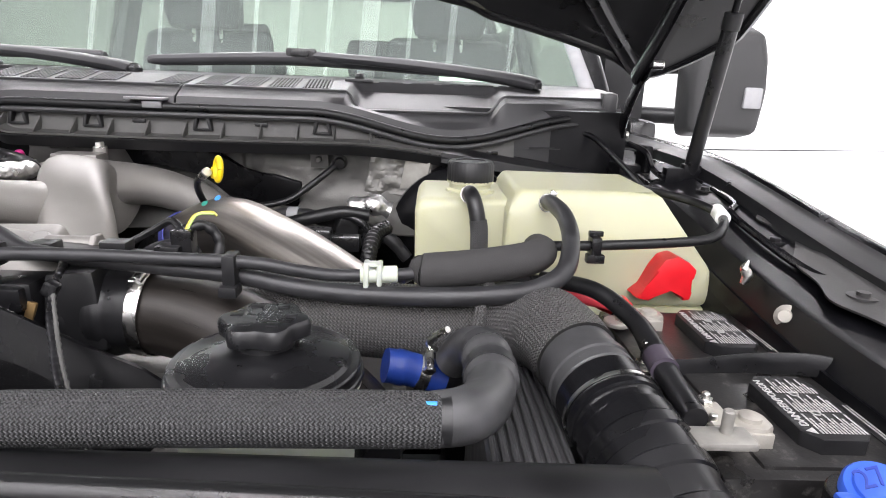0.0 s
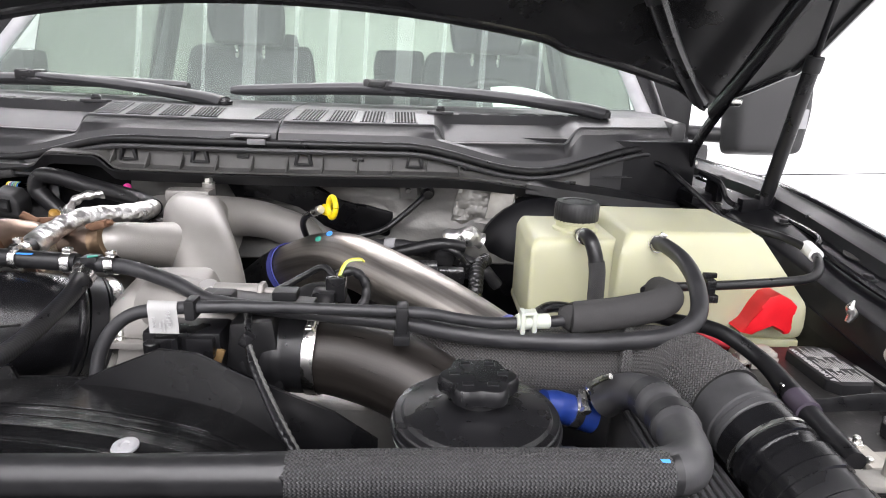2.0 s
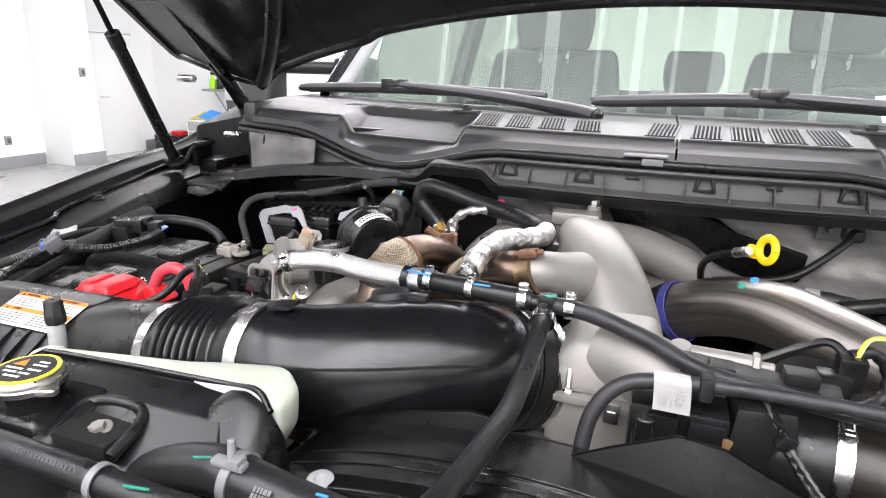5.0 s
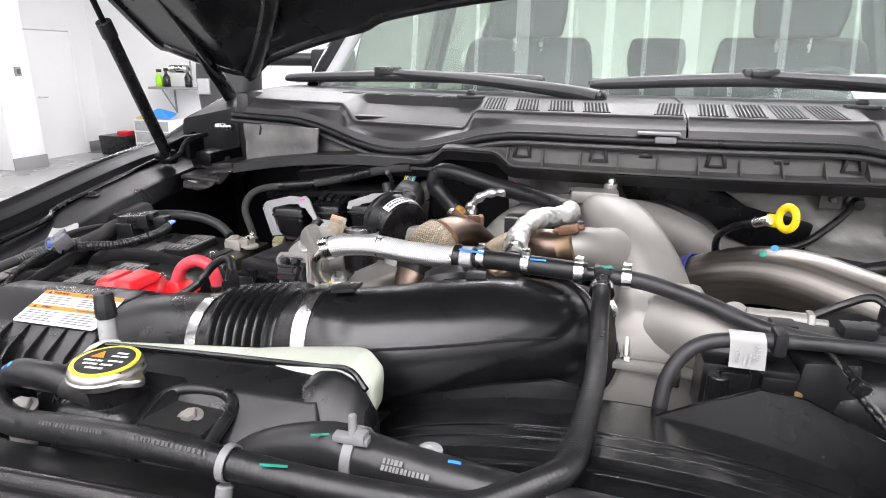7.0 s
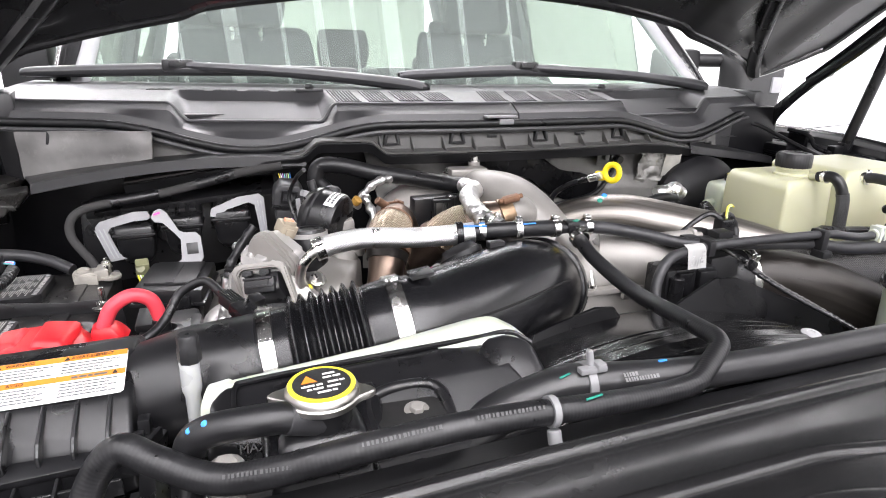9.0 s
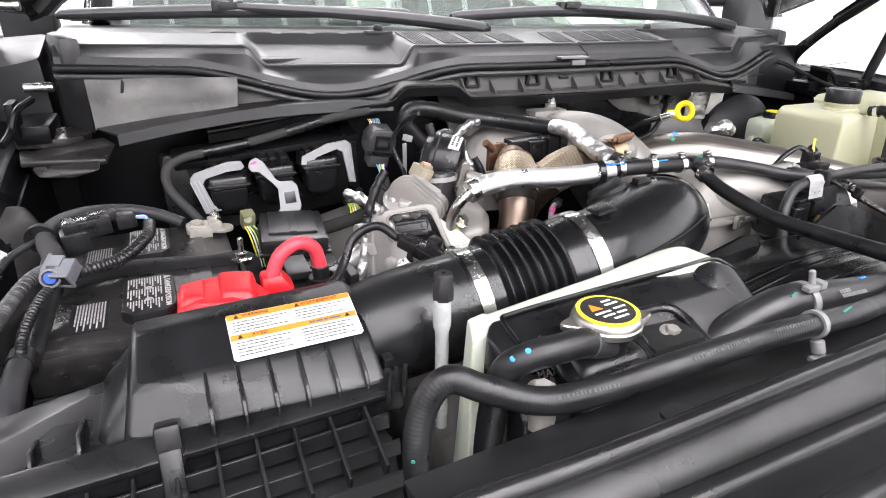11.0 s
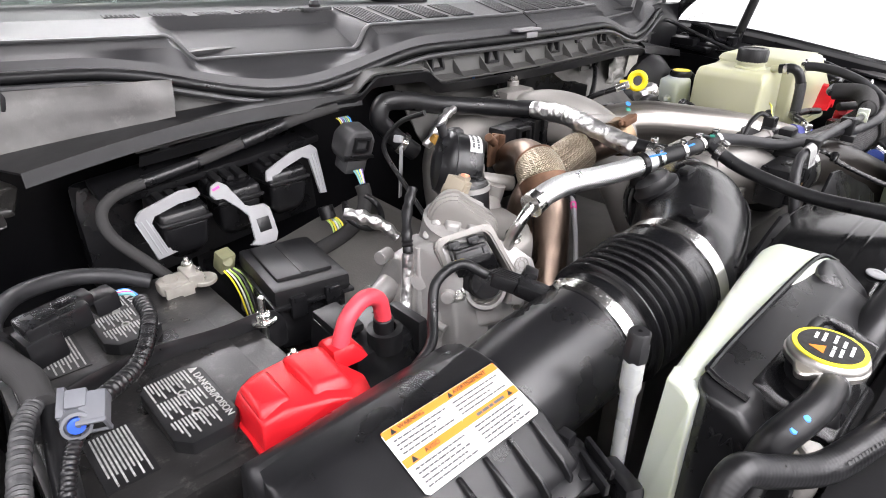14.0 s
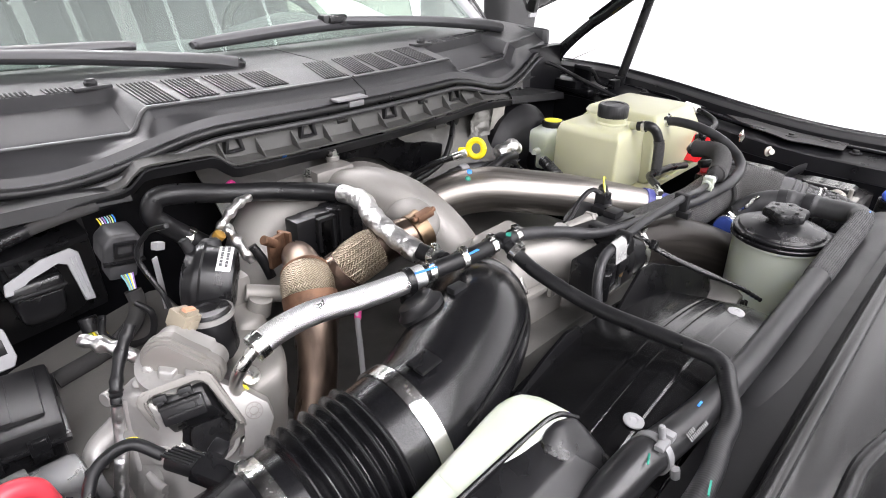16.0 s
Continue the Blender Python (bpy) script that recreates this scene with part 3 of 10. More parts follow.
part("cabinet_frame", merge(*[box((SX - 0.5, SY - 0.15, z), (0.72, 0.46, 0.025), 0.004) for z in (0.03, 0.23, 0.43, 0.62)], *[box((SX - 0.5 + dx, SY - 0.15, 0.32), (0.03, 0.44, 0.60), 0.004) for dx in (-0.345, 0.345)]), WHITE, tub)
for z in (0.13, 0.33, 0.525):
    part("drawer", box((SX - 0.5, SY - 0.17, z), (0.65, 0.43, 0.165), 0.01), CLEARG, tub, "cloudy clear drawer")
part("blue_cloth", hull([(SX - 0.70, SY - 0.33, 0.66), (SX - 0.16, SY - 0.30, 0.64), (SX - 0.2, SY - 0.02, 0.72), (SX - 0.6, SY - 0.05, 0.80), (SX - 0.4, SY - 0.25, 0.82)], 0.03), BLUEMK, tub, "bunched blue cloth")
part("mustard_cloth", hull([(SX - 0.86, SY - 0.34, 0.64), (SX - 0.5, SY - 0.38, 0.64), (SX - 0.7, SY - 0.05, 0.78), (SX - 0.85, SY - 0.05, 0.66)], 0.02), mat("mustard_cloth", (0.6, 0.5, 0.12), 0.8), tub, "bunched mustard cloth")
crate = thing("crate", (-8.72, 8.75, 0), "low black crate with a red lid on the floor", "crate")
part("crate_body", box((-8.72, 8.75, 0.17), (0.52, 0.42, 0.34), 0.02, taper=1.06), PLASTIC, crate)
part("red_lid", box((-8.60, 8.75, 0.37), (0.22, 0.2, 0.08), 0.02), RED, crate)


# ---- truck body round the engine bay ----
def yf(x):
    return 0.962 + 0.25 * (x - CX) ** 2


def smooth(a, b, t):
    k = min(1, max(0, (t - a) / (b - a)))
    return k * k * (3 - 2 * k)


def zs(x):
    a = abs(x - CX) + (0.055 if x < CX else 0)
    d = (a - 0.49) / 0.24
    return 1.491 - (0.042 * (0.5 + 0.5 * math.cos(math.pi * d)) if abs(d) < 1 else 0)


def recess(x):
    a = abs(x - CX) + (0.02 if x < CX else 0)
    return smooth(0.306, 0.332, a) * (1 - smooth(0.55, 0.585, a))


COWL_L, COWL_R = -1.262, 0.392


def cowl_surface(xa, xb):
    def f(u, v):
        x = xa + (xb - xa) * u
        r = recess(x)
        zf = zs(x)
        stops = ((0.0, 0.0, zf), (0.10, 0.005, zf + 0.013), (0.28, 0.016, max(zf + 0.016, 1.509 - 0.035 * r)), (0.36, 0.033, 1.5185 - 0.033 * r),
                 (0.40, 0.041, 1.5208 - 0.030 * r), (0.58, 0.104, 1.5325 - 0.014 * r), (0.66, 0.118, 1.5352), (0.84, 0.17, 1.538), (1.0, 0.30, 1.541))
        for (va, ya, za), (vb, yb, zb) in zip(stops, stops[1:]):
            if v <= vb + 1e-6:
                k = (v - va) / (vb - va)
                return Vector((x, yf(x) + ya + (yb - ya) * k, za + (zb - za) * k))
    return f


cowl = thing("windshield_cowl", (CX, 1.1, 1.45), "dark grey plastic cowl panel below the windshield", "cowl panel")
SEAM = -0.374
for xa, xb in ((COWL_L, SEAM - 0.0015), (SEAM + 0.0015, COWL_R)):
    part("panel_half", sheet(cowl_surface(xa, xb), 150, 50, 0.004), COWLP, cowl, angle=24)
# Thin bead along the edge, paler to draw its highlight line.
for xa, xb in ((COWL_L + 0.02, SEAM - 0.004), (SEAM + 0.004, COWL_R - 0.02)):
    fbead = cowl_surface(xa, xb)
    part("rolled_edge", sweep([fbead(k / 90, 0.385) + Vector((0, 0, 0.0006)) for k in range(91)], 0.0042, 8, 2, squash=((0, 0, 1), 0.55)), COWLE, cowl, "rolled edge of the panel with its highlight in the colour")
part("seam_lip", sheet(lambda u, v: Vector((SEAM - 0.006 + 0.012 * u, yf(SEAM) + 0.05 + 0.05 * v, 1.5195 + 0.0125 * v)), 2, 4, 0.002), COWLP, cowl)
part("weather_seal", sweep([(x, yf(x) - 0.004, zs(x) - 0.004) for x in [COWL_L + (COWL_R - COWL_L) * k / 40 for k in range(41)]], 0.007, 10, 2), RUBBER, cowl, "black rubber bulb seal")
part("seal_carrier", sweep([(x, yf(x) - 0.012, zs(x) - 0.015) for x in [COWL_L + (COWL_R - COWL_L) * k / 40 for k in range(41)]], 0.0045, 8, 2), COWLP, cowl)


def vent(xc, w, dy, depth, slots, lean):
    """A slotted air intake let into the cowl."""
    y = yf(xc) + dy
    z = 1.5355 if dy > 0.115 else 1.5208 + (dy - 0.041) * 0.187
    m = plane_m((xc, y, z), (1, 0.5 * (xc - CX), 0), (0, 1, 0.06 if dy > 0.115 else 0.187))
    # The black base sheet is the shade between the ribs, put in as colour.
    v = part("vent", moved(prism([(-w / 2, -depth / 2), (w / 2, -depth / 2), (w / 2 + lean, depth / 2), (-w / 2 + lean, depth / 2)], -0.002, 0.0006, 0.0003), m), INKB, cowl, "slotted air intake with its shade as a black base")
    for k in range(slots + 1):
        x = (k / slots - 0.5) * w
        h = w / slots * (0.20 if 0 < k < slots else 0.28)
        part("rib", moved(prism([(x - h, -depth / 2), (x + h, -depth / 2), (x + h + lean, depth / 2), (x - h + lean, depth / 2)], 0.0, 0.0020, 0.0004), m), COWLP, v)


# Near-black for shade inside slots and holes; also black seams and glass band.
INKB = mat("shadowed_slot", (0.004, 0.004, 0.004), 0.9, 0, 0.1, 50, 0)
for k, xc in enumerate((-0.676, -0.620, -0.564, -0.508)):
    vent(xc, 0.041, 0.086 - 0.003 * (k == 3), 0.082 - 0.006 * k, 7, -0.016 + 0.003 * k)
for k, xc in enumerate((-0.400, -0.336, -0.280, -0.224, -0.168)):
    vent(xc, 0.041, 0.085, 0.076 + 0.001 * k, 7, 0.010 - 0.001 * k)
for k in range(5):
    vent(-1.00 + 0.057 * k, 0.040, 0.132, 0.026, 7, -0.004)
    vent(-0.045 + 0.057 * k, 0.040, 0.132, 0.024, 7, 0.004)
for xc in (-0.74, -0.10):
    nub = part("washer_nozzle", merge(box((xc, yf(xc) + 0.125, 1.5375), (0.05, 0.02, 0.006), 0.002), lathe([(0.008, 0), (0.009, 0.006), (0.006, 0.011), (0, 0.012)], (xc, yf(xc) + 0.125, 1.5385))), RUBBER_G, cowl)
part("latch_clip", merge(box((-0.415, yf(CX) - 0.004, 1.499), (0.062, 0.024, 0.004), 0.0018), box((-0.405, yf(CX) - 0.008, 1.490), (0.03, 0.01, 0.010), 0.002)), TIEG, cowl, "grey plastic retaining clip")
for xc, s in ((COWL_L + 0.01, -1), (COWL_R - 0.01, 1)):
    part("end_cap", box((xc, yf(xc) + 0.075, 1.509), (0.03, 0.17, 0.05), 0.012, (0, 0, -s * 12)), COWLP, cowl)


# plastic apron that hangs below the seal
def lip_z(x):
    a = abs(x - CX)
    z = 1.443 - 0.062 * smooth(0.30, 0.80, a)
    return z + 0.022 * smooth(-0.78, -0.745, x) * (1 - smooth(-0.665, -0.63, x))


def apron(u, v):
    x = -1.06 + 1.24 * u
    zt, zb = zs(x) - 0.018, lip_z(x)
    return Vector((x, yf(x) + 0.004 - 0.012 * v - (0.022 if v > 0.93 else 0), zt + (zb - zt) * min(1, v / 0.93) - (0.004 if v > 0.97 else 0)))


ap = thing("cowl_apron", (CX, 1.0, 1.4), "black plastic apron below the cowl seal", "apron")
part("apron_face", sheet(apron, 120, 14, 0.003), GREYP, ap)
part("lower_lip", sheet(lambda u, v: apron(u, 1.0) + Vector((0, 0.004 - 0.012 * (1 - v), -0.016 * v)), 120, 2, 0.003), PLASTIC_M, ap)
for k in range(27):
    x = -1.16 + 0.0575 * k
    if x > 0.10 or x < -0.97 or zs(x) - lip_z(x) < 0.025:
        continue
    y, z = yf(x) - 0.006, lip_z(x)
    part("gusset", moved(prism([(0, 0), (-0.026, 0), (0, 0.024)], -0.0012, 0.0012, 0.0004, seg=1), plane_m((x, y, z), (0, 1, 0), (0, 0, 1))), GREYP, ap)
for x in (-1.16, -0.62, -0.50, -0.33, -0.145, 0.02, 0.31):
    y, z = yf(x) - 0.006, zs(x) - 0.028
    part("clip_bracket", merge(box((x - 0.011, y, z), (0.005, 0.012, 0.022), 0.001, (0, 12, 0)), box((x + 0.011, y, z), (0.005, 0.012, 0.022), 0.001, (0, -12, 0)),
                               box((x, y, z - 0.009), (0.02, 0.012, 0.004), 0.001), box((x, y + 0.004, z + 0.009), (0.03, 0.006, 0.004), 0.001)), PLASTIC_M, ap)
for x in (-0.68, -0.46, -0.27, -0.08, 0.11):
    part("slot_recess", box((x + 0.03, yf(x) - 0.003, zs(x) - 0.027), (0.02, 0.006, 0.006), 0.001), PLASTIC, ap)

fw = thing("firewall", (CX, 1.05, 0.8), "black firewall with a foil heat mat", "firewall")
part("bulkhead", box((-0.305, 1.09, 1.14), (1.39, 0.03, 0.72), 0.006), PAINT_D, fw)
part("bulkhead_wing", box((-1.13, 1.18, 1.14), (0.28, 0.03, 0.70), 0.006), PAINT_D, fw)
part("bulkhead_corner", box((-1.335, 1.195, 1.08), (0.17, 0.03, 0.58), 0.006), PAINT_D, fw)


def foil(u, v):
    x = -0.66 + 0.70 * u
    n = noise.noise(Vector((x * 9, v * 3.1, 0.3))) * 0.007 + noise.noise(Vector((x * 24, v * 8, 5))) * 0.004 + 0.005 * abs(noise.noise(Vector((x * 40, v * 11, 8))))
    return Vector((x + 0.03 * v, 1.035 - 0.10 * v * v + n, 1.455 - 0.16 * v))


part("heat_mat", sheet(foil, 70, 26, 0.003), FWFOIL, fw, "wrinkled grey foil heat mat")


def quad(a, b, c, d, sag=0.0):
    """A sheet between four corners, a-b above and d-c below, with a slight unevenness."""
    a, b, c, d = Vector(a), Vector(b), Vector(c), Vector(d)
    return lambda u, v: a.lerp(b, u).lerp(d.lerp(c, u), v) + Vector((0, sag * noise.noise(Vector((u * 4, v * 3, 2))), 0))


part("foil_patch", sheet(lambda u, v: Vector((-0.067 + 0.105 * u - 0.012 * v, 0.990 + 0.009 * noise.noise(Vector((u * 5, v * 4, 1.7))) + 0.005 * abs(noise.noise(Vector((u * 13, v * 9, 4)))), 1.419 - 0.066 * v)), 40, 30, 0.002), PATCHF, fw, "creased silver foil patch")
part("edge_tape", sheet(lambda u, v: Vector((-0.008 + 0.042 * u - 0.010 * v, 0.983 + 0.003 * math.sin(u * 3), 1.420 - 0.055 * v)), 8, 8, 0.001), mat("grey_tape", (0.33, 0.32, 0.295), 0.5, 0.2, 0.2, 40, 0.2), fw, "pale grey tape at the mat's end")
# Black uneven outline in front of the heat mat.
part("dark_patch", moved(prism([(-0.475, 1.438), (-0.42, 1.441), (-0.37, 1.434), (-0.31, 1.416), (-0.275, 1.388), (-0.225, 1.384), (-0.18, 1.372), (-0.185, 1.335), (-0.20, 1.305), (-0.26, 1.335), (-0.30, 1.345), (-0.34, 1.382), (-0.40, 1.398), (-0.45, 1.392)], -0.006, 0.006, 0.004), Matrix.Translation((0, 0.975, 0)) @ Matrix(((1, 0, 0, 0), (0, 0, -1, 0), (0, 1, 0, 0), (0, 0, 0, 1)))), WINGP, fw, "black uneven patch below the apron")
part("side_panel", sheet(quad((-1.222, 1.112, 1.474), (-1.006, 1.020, 1.478), (-1.010, 1.019, 1.434), (-1.220, 1.110, 1.394), 0.004), 20, 8, 0.003), DUSTG, fw, "smooth dusty grey side panel")
part("side_panel", sheet(lambda u, v: Vector((0.085 + 0.295 * u, yf(0.085 + 0.295 * u) + 0.004, (zs(0.085 + 0.295 * u) - 0.020) * (1 - v) + (1.434 - 0.050 * u) * v)), 24, 8, 0.003), COWLP, fw, "smooth grey side panel")
part("lip_shelf", sheet(lambda u, v: Vector((0.075, 1.010, 1.434)).lerp(Vector((0.376, 1.120, 1.385)), u).lerp(Vector((0.05, 0.980, 1.428)).lerp(Vector((0.355, 1.040, 1.384)), u), min(1, v / 0.8)) + Vector((0, -0.004, -0.016)) * max(0, (v - 0.8) / 0.2), 24, 10, 0.003), PLASTIC_M, fw, "black plastic lip below the side panel")
part("corner_panel", sheet(quad((-1.262, 1.15, 1.474), (-1.222, 1.116, 1.474), (-1.222, 1.114, 1.39), (-1.255, 1.15, 1.39)), 3, 4, 0.003), PLASTIC_M, fw)
part("lip_shelf", sheet(lambda u, v: Vector((-1.222, 1.112, 1.397)).lerp(Vector((-0.790, 0.985, 1.442)), u).lerp(Vector((-1.186, 1.006, 1.404)).lerp(Vector((-0.770, 0.962, 1.438)), u), min(1, v / 0.8)) + Vector((0, 0, 0.014)) * math.sin(u * 3.14) + Vector((0, -0.004, -0.016)) * max(0, (v - 0.8) / 0.2), 24, 10, 0.003), PLASTIC_M, fw, "black plastic lip below the side panel")
part("stud", merge(hex_bolt((-0.02, 1.02, 1.37), (0, -1, 0.1), 0.006, 0.008, 0.012), rod((-0.02, 1.02, 1.37), (-0.02, 0.995, 1.372), 0.003)), STEEL, fw)
for x, z in ((-0.155, 1.408), (-0.585, 1.425)):
    part("mount_tab", merge(box((x, 1.0, z), (0.03, 0.004, 0.03), 0.002), rod((x, 0.998, z), (x, 0.985, z), 0.005)), GREYP, fw)
part("grommet", merge(lathe([(0.012, 0), (0.013, 0.006), (0.009, 0.008), (0.008, 0.022), (0.0, 0.023)], (-0.122, 1.01, 1.404), (0.1, -1, -0.1)), ), RUBBER, fw)
part("brake_booster", lathe([(0.115, 0), (0.12, 0.02), (0.118, 0.05), (0.10, 0.07), (0.06, 0.085), (0.03, 0.09), (0.028, 0.11), (0, 0.112)], (0.085, 1.02, 1.285), (0, -1, 0.05), 40), PAINT_D, fw, "black round brake booster")


# fenders, mirrored about the truck's middle
def ztop(y, side=1):
    return 1.383 + 0.062 * smooth(0.40, 1.05, y) if side > 0 else 1.345 + 0.082 * smooth(0.50, 1.15, y) + 0.085 * smooth(1.08, 1.42, y)


def xf(side, d):
    return 0.51 + d if side > 0 else -1.45 - d


PAINT_F = mat("black_fender_paint", (0.003, 0.003, 0.004), 0.2, 0, 0.2, 10, 0.02, 300, spec=0.3)


def fender(side):
    def f(u, v):
        y = -0.15 + 1.62 * u
        zt = ztop(y, side)
        cs = ((0.0, -0.145, zt - 0.30), (0.1, -0.138, zt - 0.075), (0.2, -0.122, zt - 0.042), (0.32, -0.08, zt - 0.036), (0.38, -0.048, zt - 0.03), (0.46, -0.042, zt - 0.014),
              (0.55, -0.015, zt - 0.008), (0.62, 0.0, zt), (0.70, 0.018, zt - 0.012), (0.80, 0.035, zt - 0.06), (0.9, 0.05, zt - 0.16), (1.0, 0.065, zt - 0.6))
        for (va, xa, za), (vb, xb, zb) in zip(cs, cs[1:]):
            if v <= vb + 1e-6:
                k = (v - va) / (vb - va)
                return Vector((xf(side, xa + (xb - xa) * k), y, za + (zb - za) * k))
    e = thing("fender", (xf(side, 0.0), 0.6, 0.9), "glossy black painted front fender beside the engine bay", "fender", "front fenders")
    part("inner_channel", sheet(lambda u, v: f(u, 0.575 * v), 60, 44, 0.002), PAINT_D, e, "black stamped inner channel")
    part("fender_skin", sheet(lambda u, v: f(u, 0.575 + 0.425 * v), 60, 24, 0.002), PAINT_F, e)
    for y in (0.38, 0.665, 0.86, 1.08):
        part("fender_bolt", hex_bolt((xf(side, -0.065), y, ztop(y, side) - 0.034), (0, 0, 1), 0.007, 0.006, 0.012), PLASTIC_M, e)
    part("inner_wall", sheet(lambda u, v: Vector((xf(side, -0.135 + 0.012 * math.sin(u * 14) * v), -0.1 + 1.25 * u, ztop(-0.1 + 1.25 * u, side) - 0.07 - 0.45 * v)), 40, 10, 0.004), PAINT_D, e)
    path = ((-0.054, 0.1), (-0.054, 0.5), (-0.08, 0.58), (-0.08, 0.74), (-0.054, 0.82), (-0.054, 1.2))
    if side > 0:
        def flange(u, v):
            y = 0.40 + 0.68 * u
            inner = -0.088 + 0.052 * smooth(0.57, 0.69, y) - 0.020 * math.exp(-((y - 0.725) / 0.022) ** 2) + 0.026 * smooth(0.76, 0.90, y) - 0.016 * math.exp(-((y - 0.50) / 0.03) ** 2)
            d = inner + (-0.012 - inner) * v
            return Vector((xf(1, d), y, ztop(y) - 0.029 + 0.006 * v + 0.003 * math.exp(-((v - 0.55) / 0.1) ** 2)))
        part("scalloped_flange", sheet(flange, 80, 10, 0.002), LINERP, e, "dusty scalloped edge flange")
        for y, d in ((0.735, -0.030), (0.505, -0.070), (0.95, -0.02)):
            part("flange_washer", lathe([(0.014, 0), (0.014, 0.002), (0.006, 0.0025), (0.006, 0.006), (0, 0.006)], (xf(1, d), y, ztop(y) - 0.026), n=24), LINERP, e)
    part("stamped_rib", sweep([(xf(side, d), y, ztop(y, side) - 0.029) for d, y in path], 0.005, 8), PAINT_F, e)
    return e


fender(1)
fender(-1)


SHELFM = mat("dusty_black_steel", (0.022, 0.021, 0.020), 0.30, 0.25, 0.4, 14, 0.15, 500, spots=0.45, spot_col=(0.13, 0.12, 0.108))
tw = thing("hinge_shelf", (-1.28, 1.05, 1.36), "dusty grey steel shelf below the hood hinge", "bracket", "hinge shelves")
part("upper_step", prism([(-1.325, 1.065), (-1.26, 1.062), (-1.236, 1.075), (-1.228, 1.10), (-1.232, 1.16), (-1.325, 1.17)], 1.380, 1.393, 0.003), SHELFM, tw)
part("lower_step", hull([(-1.315, 1.012, 1.374), (-1.26, 0.998, 1.372), (-1.205, 0.985, 1.374), (-1.19, 1.010, 1.390), (-1.21, 1.08, 1.388), (-1.325, 1.08, 1.376), (-1.315, 1.012, 1.366), (-1.26, 0.998, 1.364), (-1.205, 0.985, 1.366), (-1.21, 1.08, 1.37), (-1.325, 1.08, 1.366)], 0.003), SHELFM, tw)
part("front_flap", hull([(-1.30, 1.000, 1.368), (-1.215, 0.988, 1.373), (-1.292, 0.985, 1.355), (-1.250, 0.975, 1.353), (-1.214, 0.966, 1.364), (-1.30, 1.0, 1.362), (-1.215, 0.99, 1.366)], 0.002), SHELFM, tw)
part("bolt", hex_bolt((-1.271, 1.030, 1.374), (0, 0, 1), 0.007, 0.005, 0.010), PLASTIC_M, tw)
part("bolt", hex_bolt((-1.275, 1.115, 1.393), (0, 0, 1), 0.007, 0.005, 0.010), SHELFM, tw)
# Solid black disc: the flap hole's shade as colour.
part("flap_hole_shade", lathe([(0.012, 0), (0.0125, 0.0008), (0, 0.001)], (-1.254, 0.985, 1.3625), (0.05, -0.62, 0.78), 24), INKB, tw)
part("hinge_pillar", hull([(-1.44, 1.17, 1.30), (-1.275, 1.17, 1.30), (-1.44, 1.34, 1.30), (-1.28, 1.34, 1.30), (-1.43, 1.18, 1.47), (-1.285, 1.18, 1.50), (-1.40, 1.34, 1.52), (-1.285, 1.34, 1.53)], 0.01), PAINT_D, tw, "black hinge pillar behind the shelf")
twr = thing("hinge_shelf", (0.42, 0.98, 1.38), "black steel shelf below the hood hinge", "bracket", "hinge shelves")
part("upper_step", hull([(0.36, 0.97, 1.395), (0.46, 0.96, 1.395), (0.36, 1.12, 1.40), (0.46, 1.12, 1.40), (0.36, 0.97, 1.38), (0.46, 0.96, 1.38), (0.46, 1.12, 1.38)], 0.004), PAINT_D, twr)
part("bolt", hex_bolt((0.40, 0.985, 1.397), (0, 0, 1), 0.008, 0.006, 0.011), STEEL, twr)
part("front_bracket", merge(box((0.425, 0.935, 1.405), (0.03, 0.02, 0.035), 0.003), box((0.40, 0.93, 1.39), (0.06, 0.05, 0.006), 0.002)), PAINT_D, twr)

# hood, open, seen from below
HA = radians(35)


def hood_edge(x):
    a = abs(x - CX - 0.01)
    return 1.03 + 0.27 * a * a, 1.706 - 0.165 * a * a - 0.010 * smooth(0.50, 0.545, a) - 0.02 * smooth(0.80, 0.88, a)


def hood_point(x, s, d):
    """s metres forward of the rear edge along the hood, d metres below its skin."""
    y, z = hood_edge(x)
    return Vector((x, y - s * math.cos(HA) + d * math.sin(HA), z + 0.0 + s * math.sin(HA) + d * -math.cos(HA) + 0.03))


HW = 0.885


def hood_under(u, v):
    x = CX + 0.01 + HW * (2 * u - 1)
    a = abs(x - CX - 0.01)
    s = 1.2 * v ** 1.6
    beam = 0.024 * (1 - smooth(0.075, 0.11, s)) + 0.02 * smooth(0.70, 0.74, a) * smooth(0.05, 0.09, s)
    beam += 0.014 * smooth(0.10, 0.13, s + 0.25 * (a - 0.5) * (a > 0.5)) * (1 - smooth(0.26, 0.30, s)) * smooth(0.32, 0.40, a) * (1 - smooth(0.62, 0.68, a))
    beam += 0.012 * smooth(0.30, 0.34, s) * (1 - smooth(0.42, 0.46, s))
    return hood_point(x, s, 0.006 + beam)


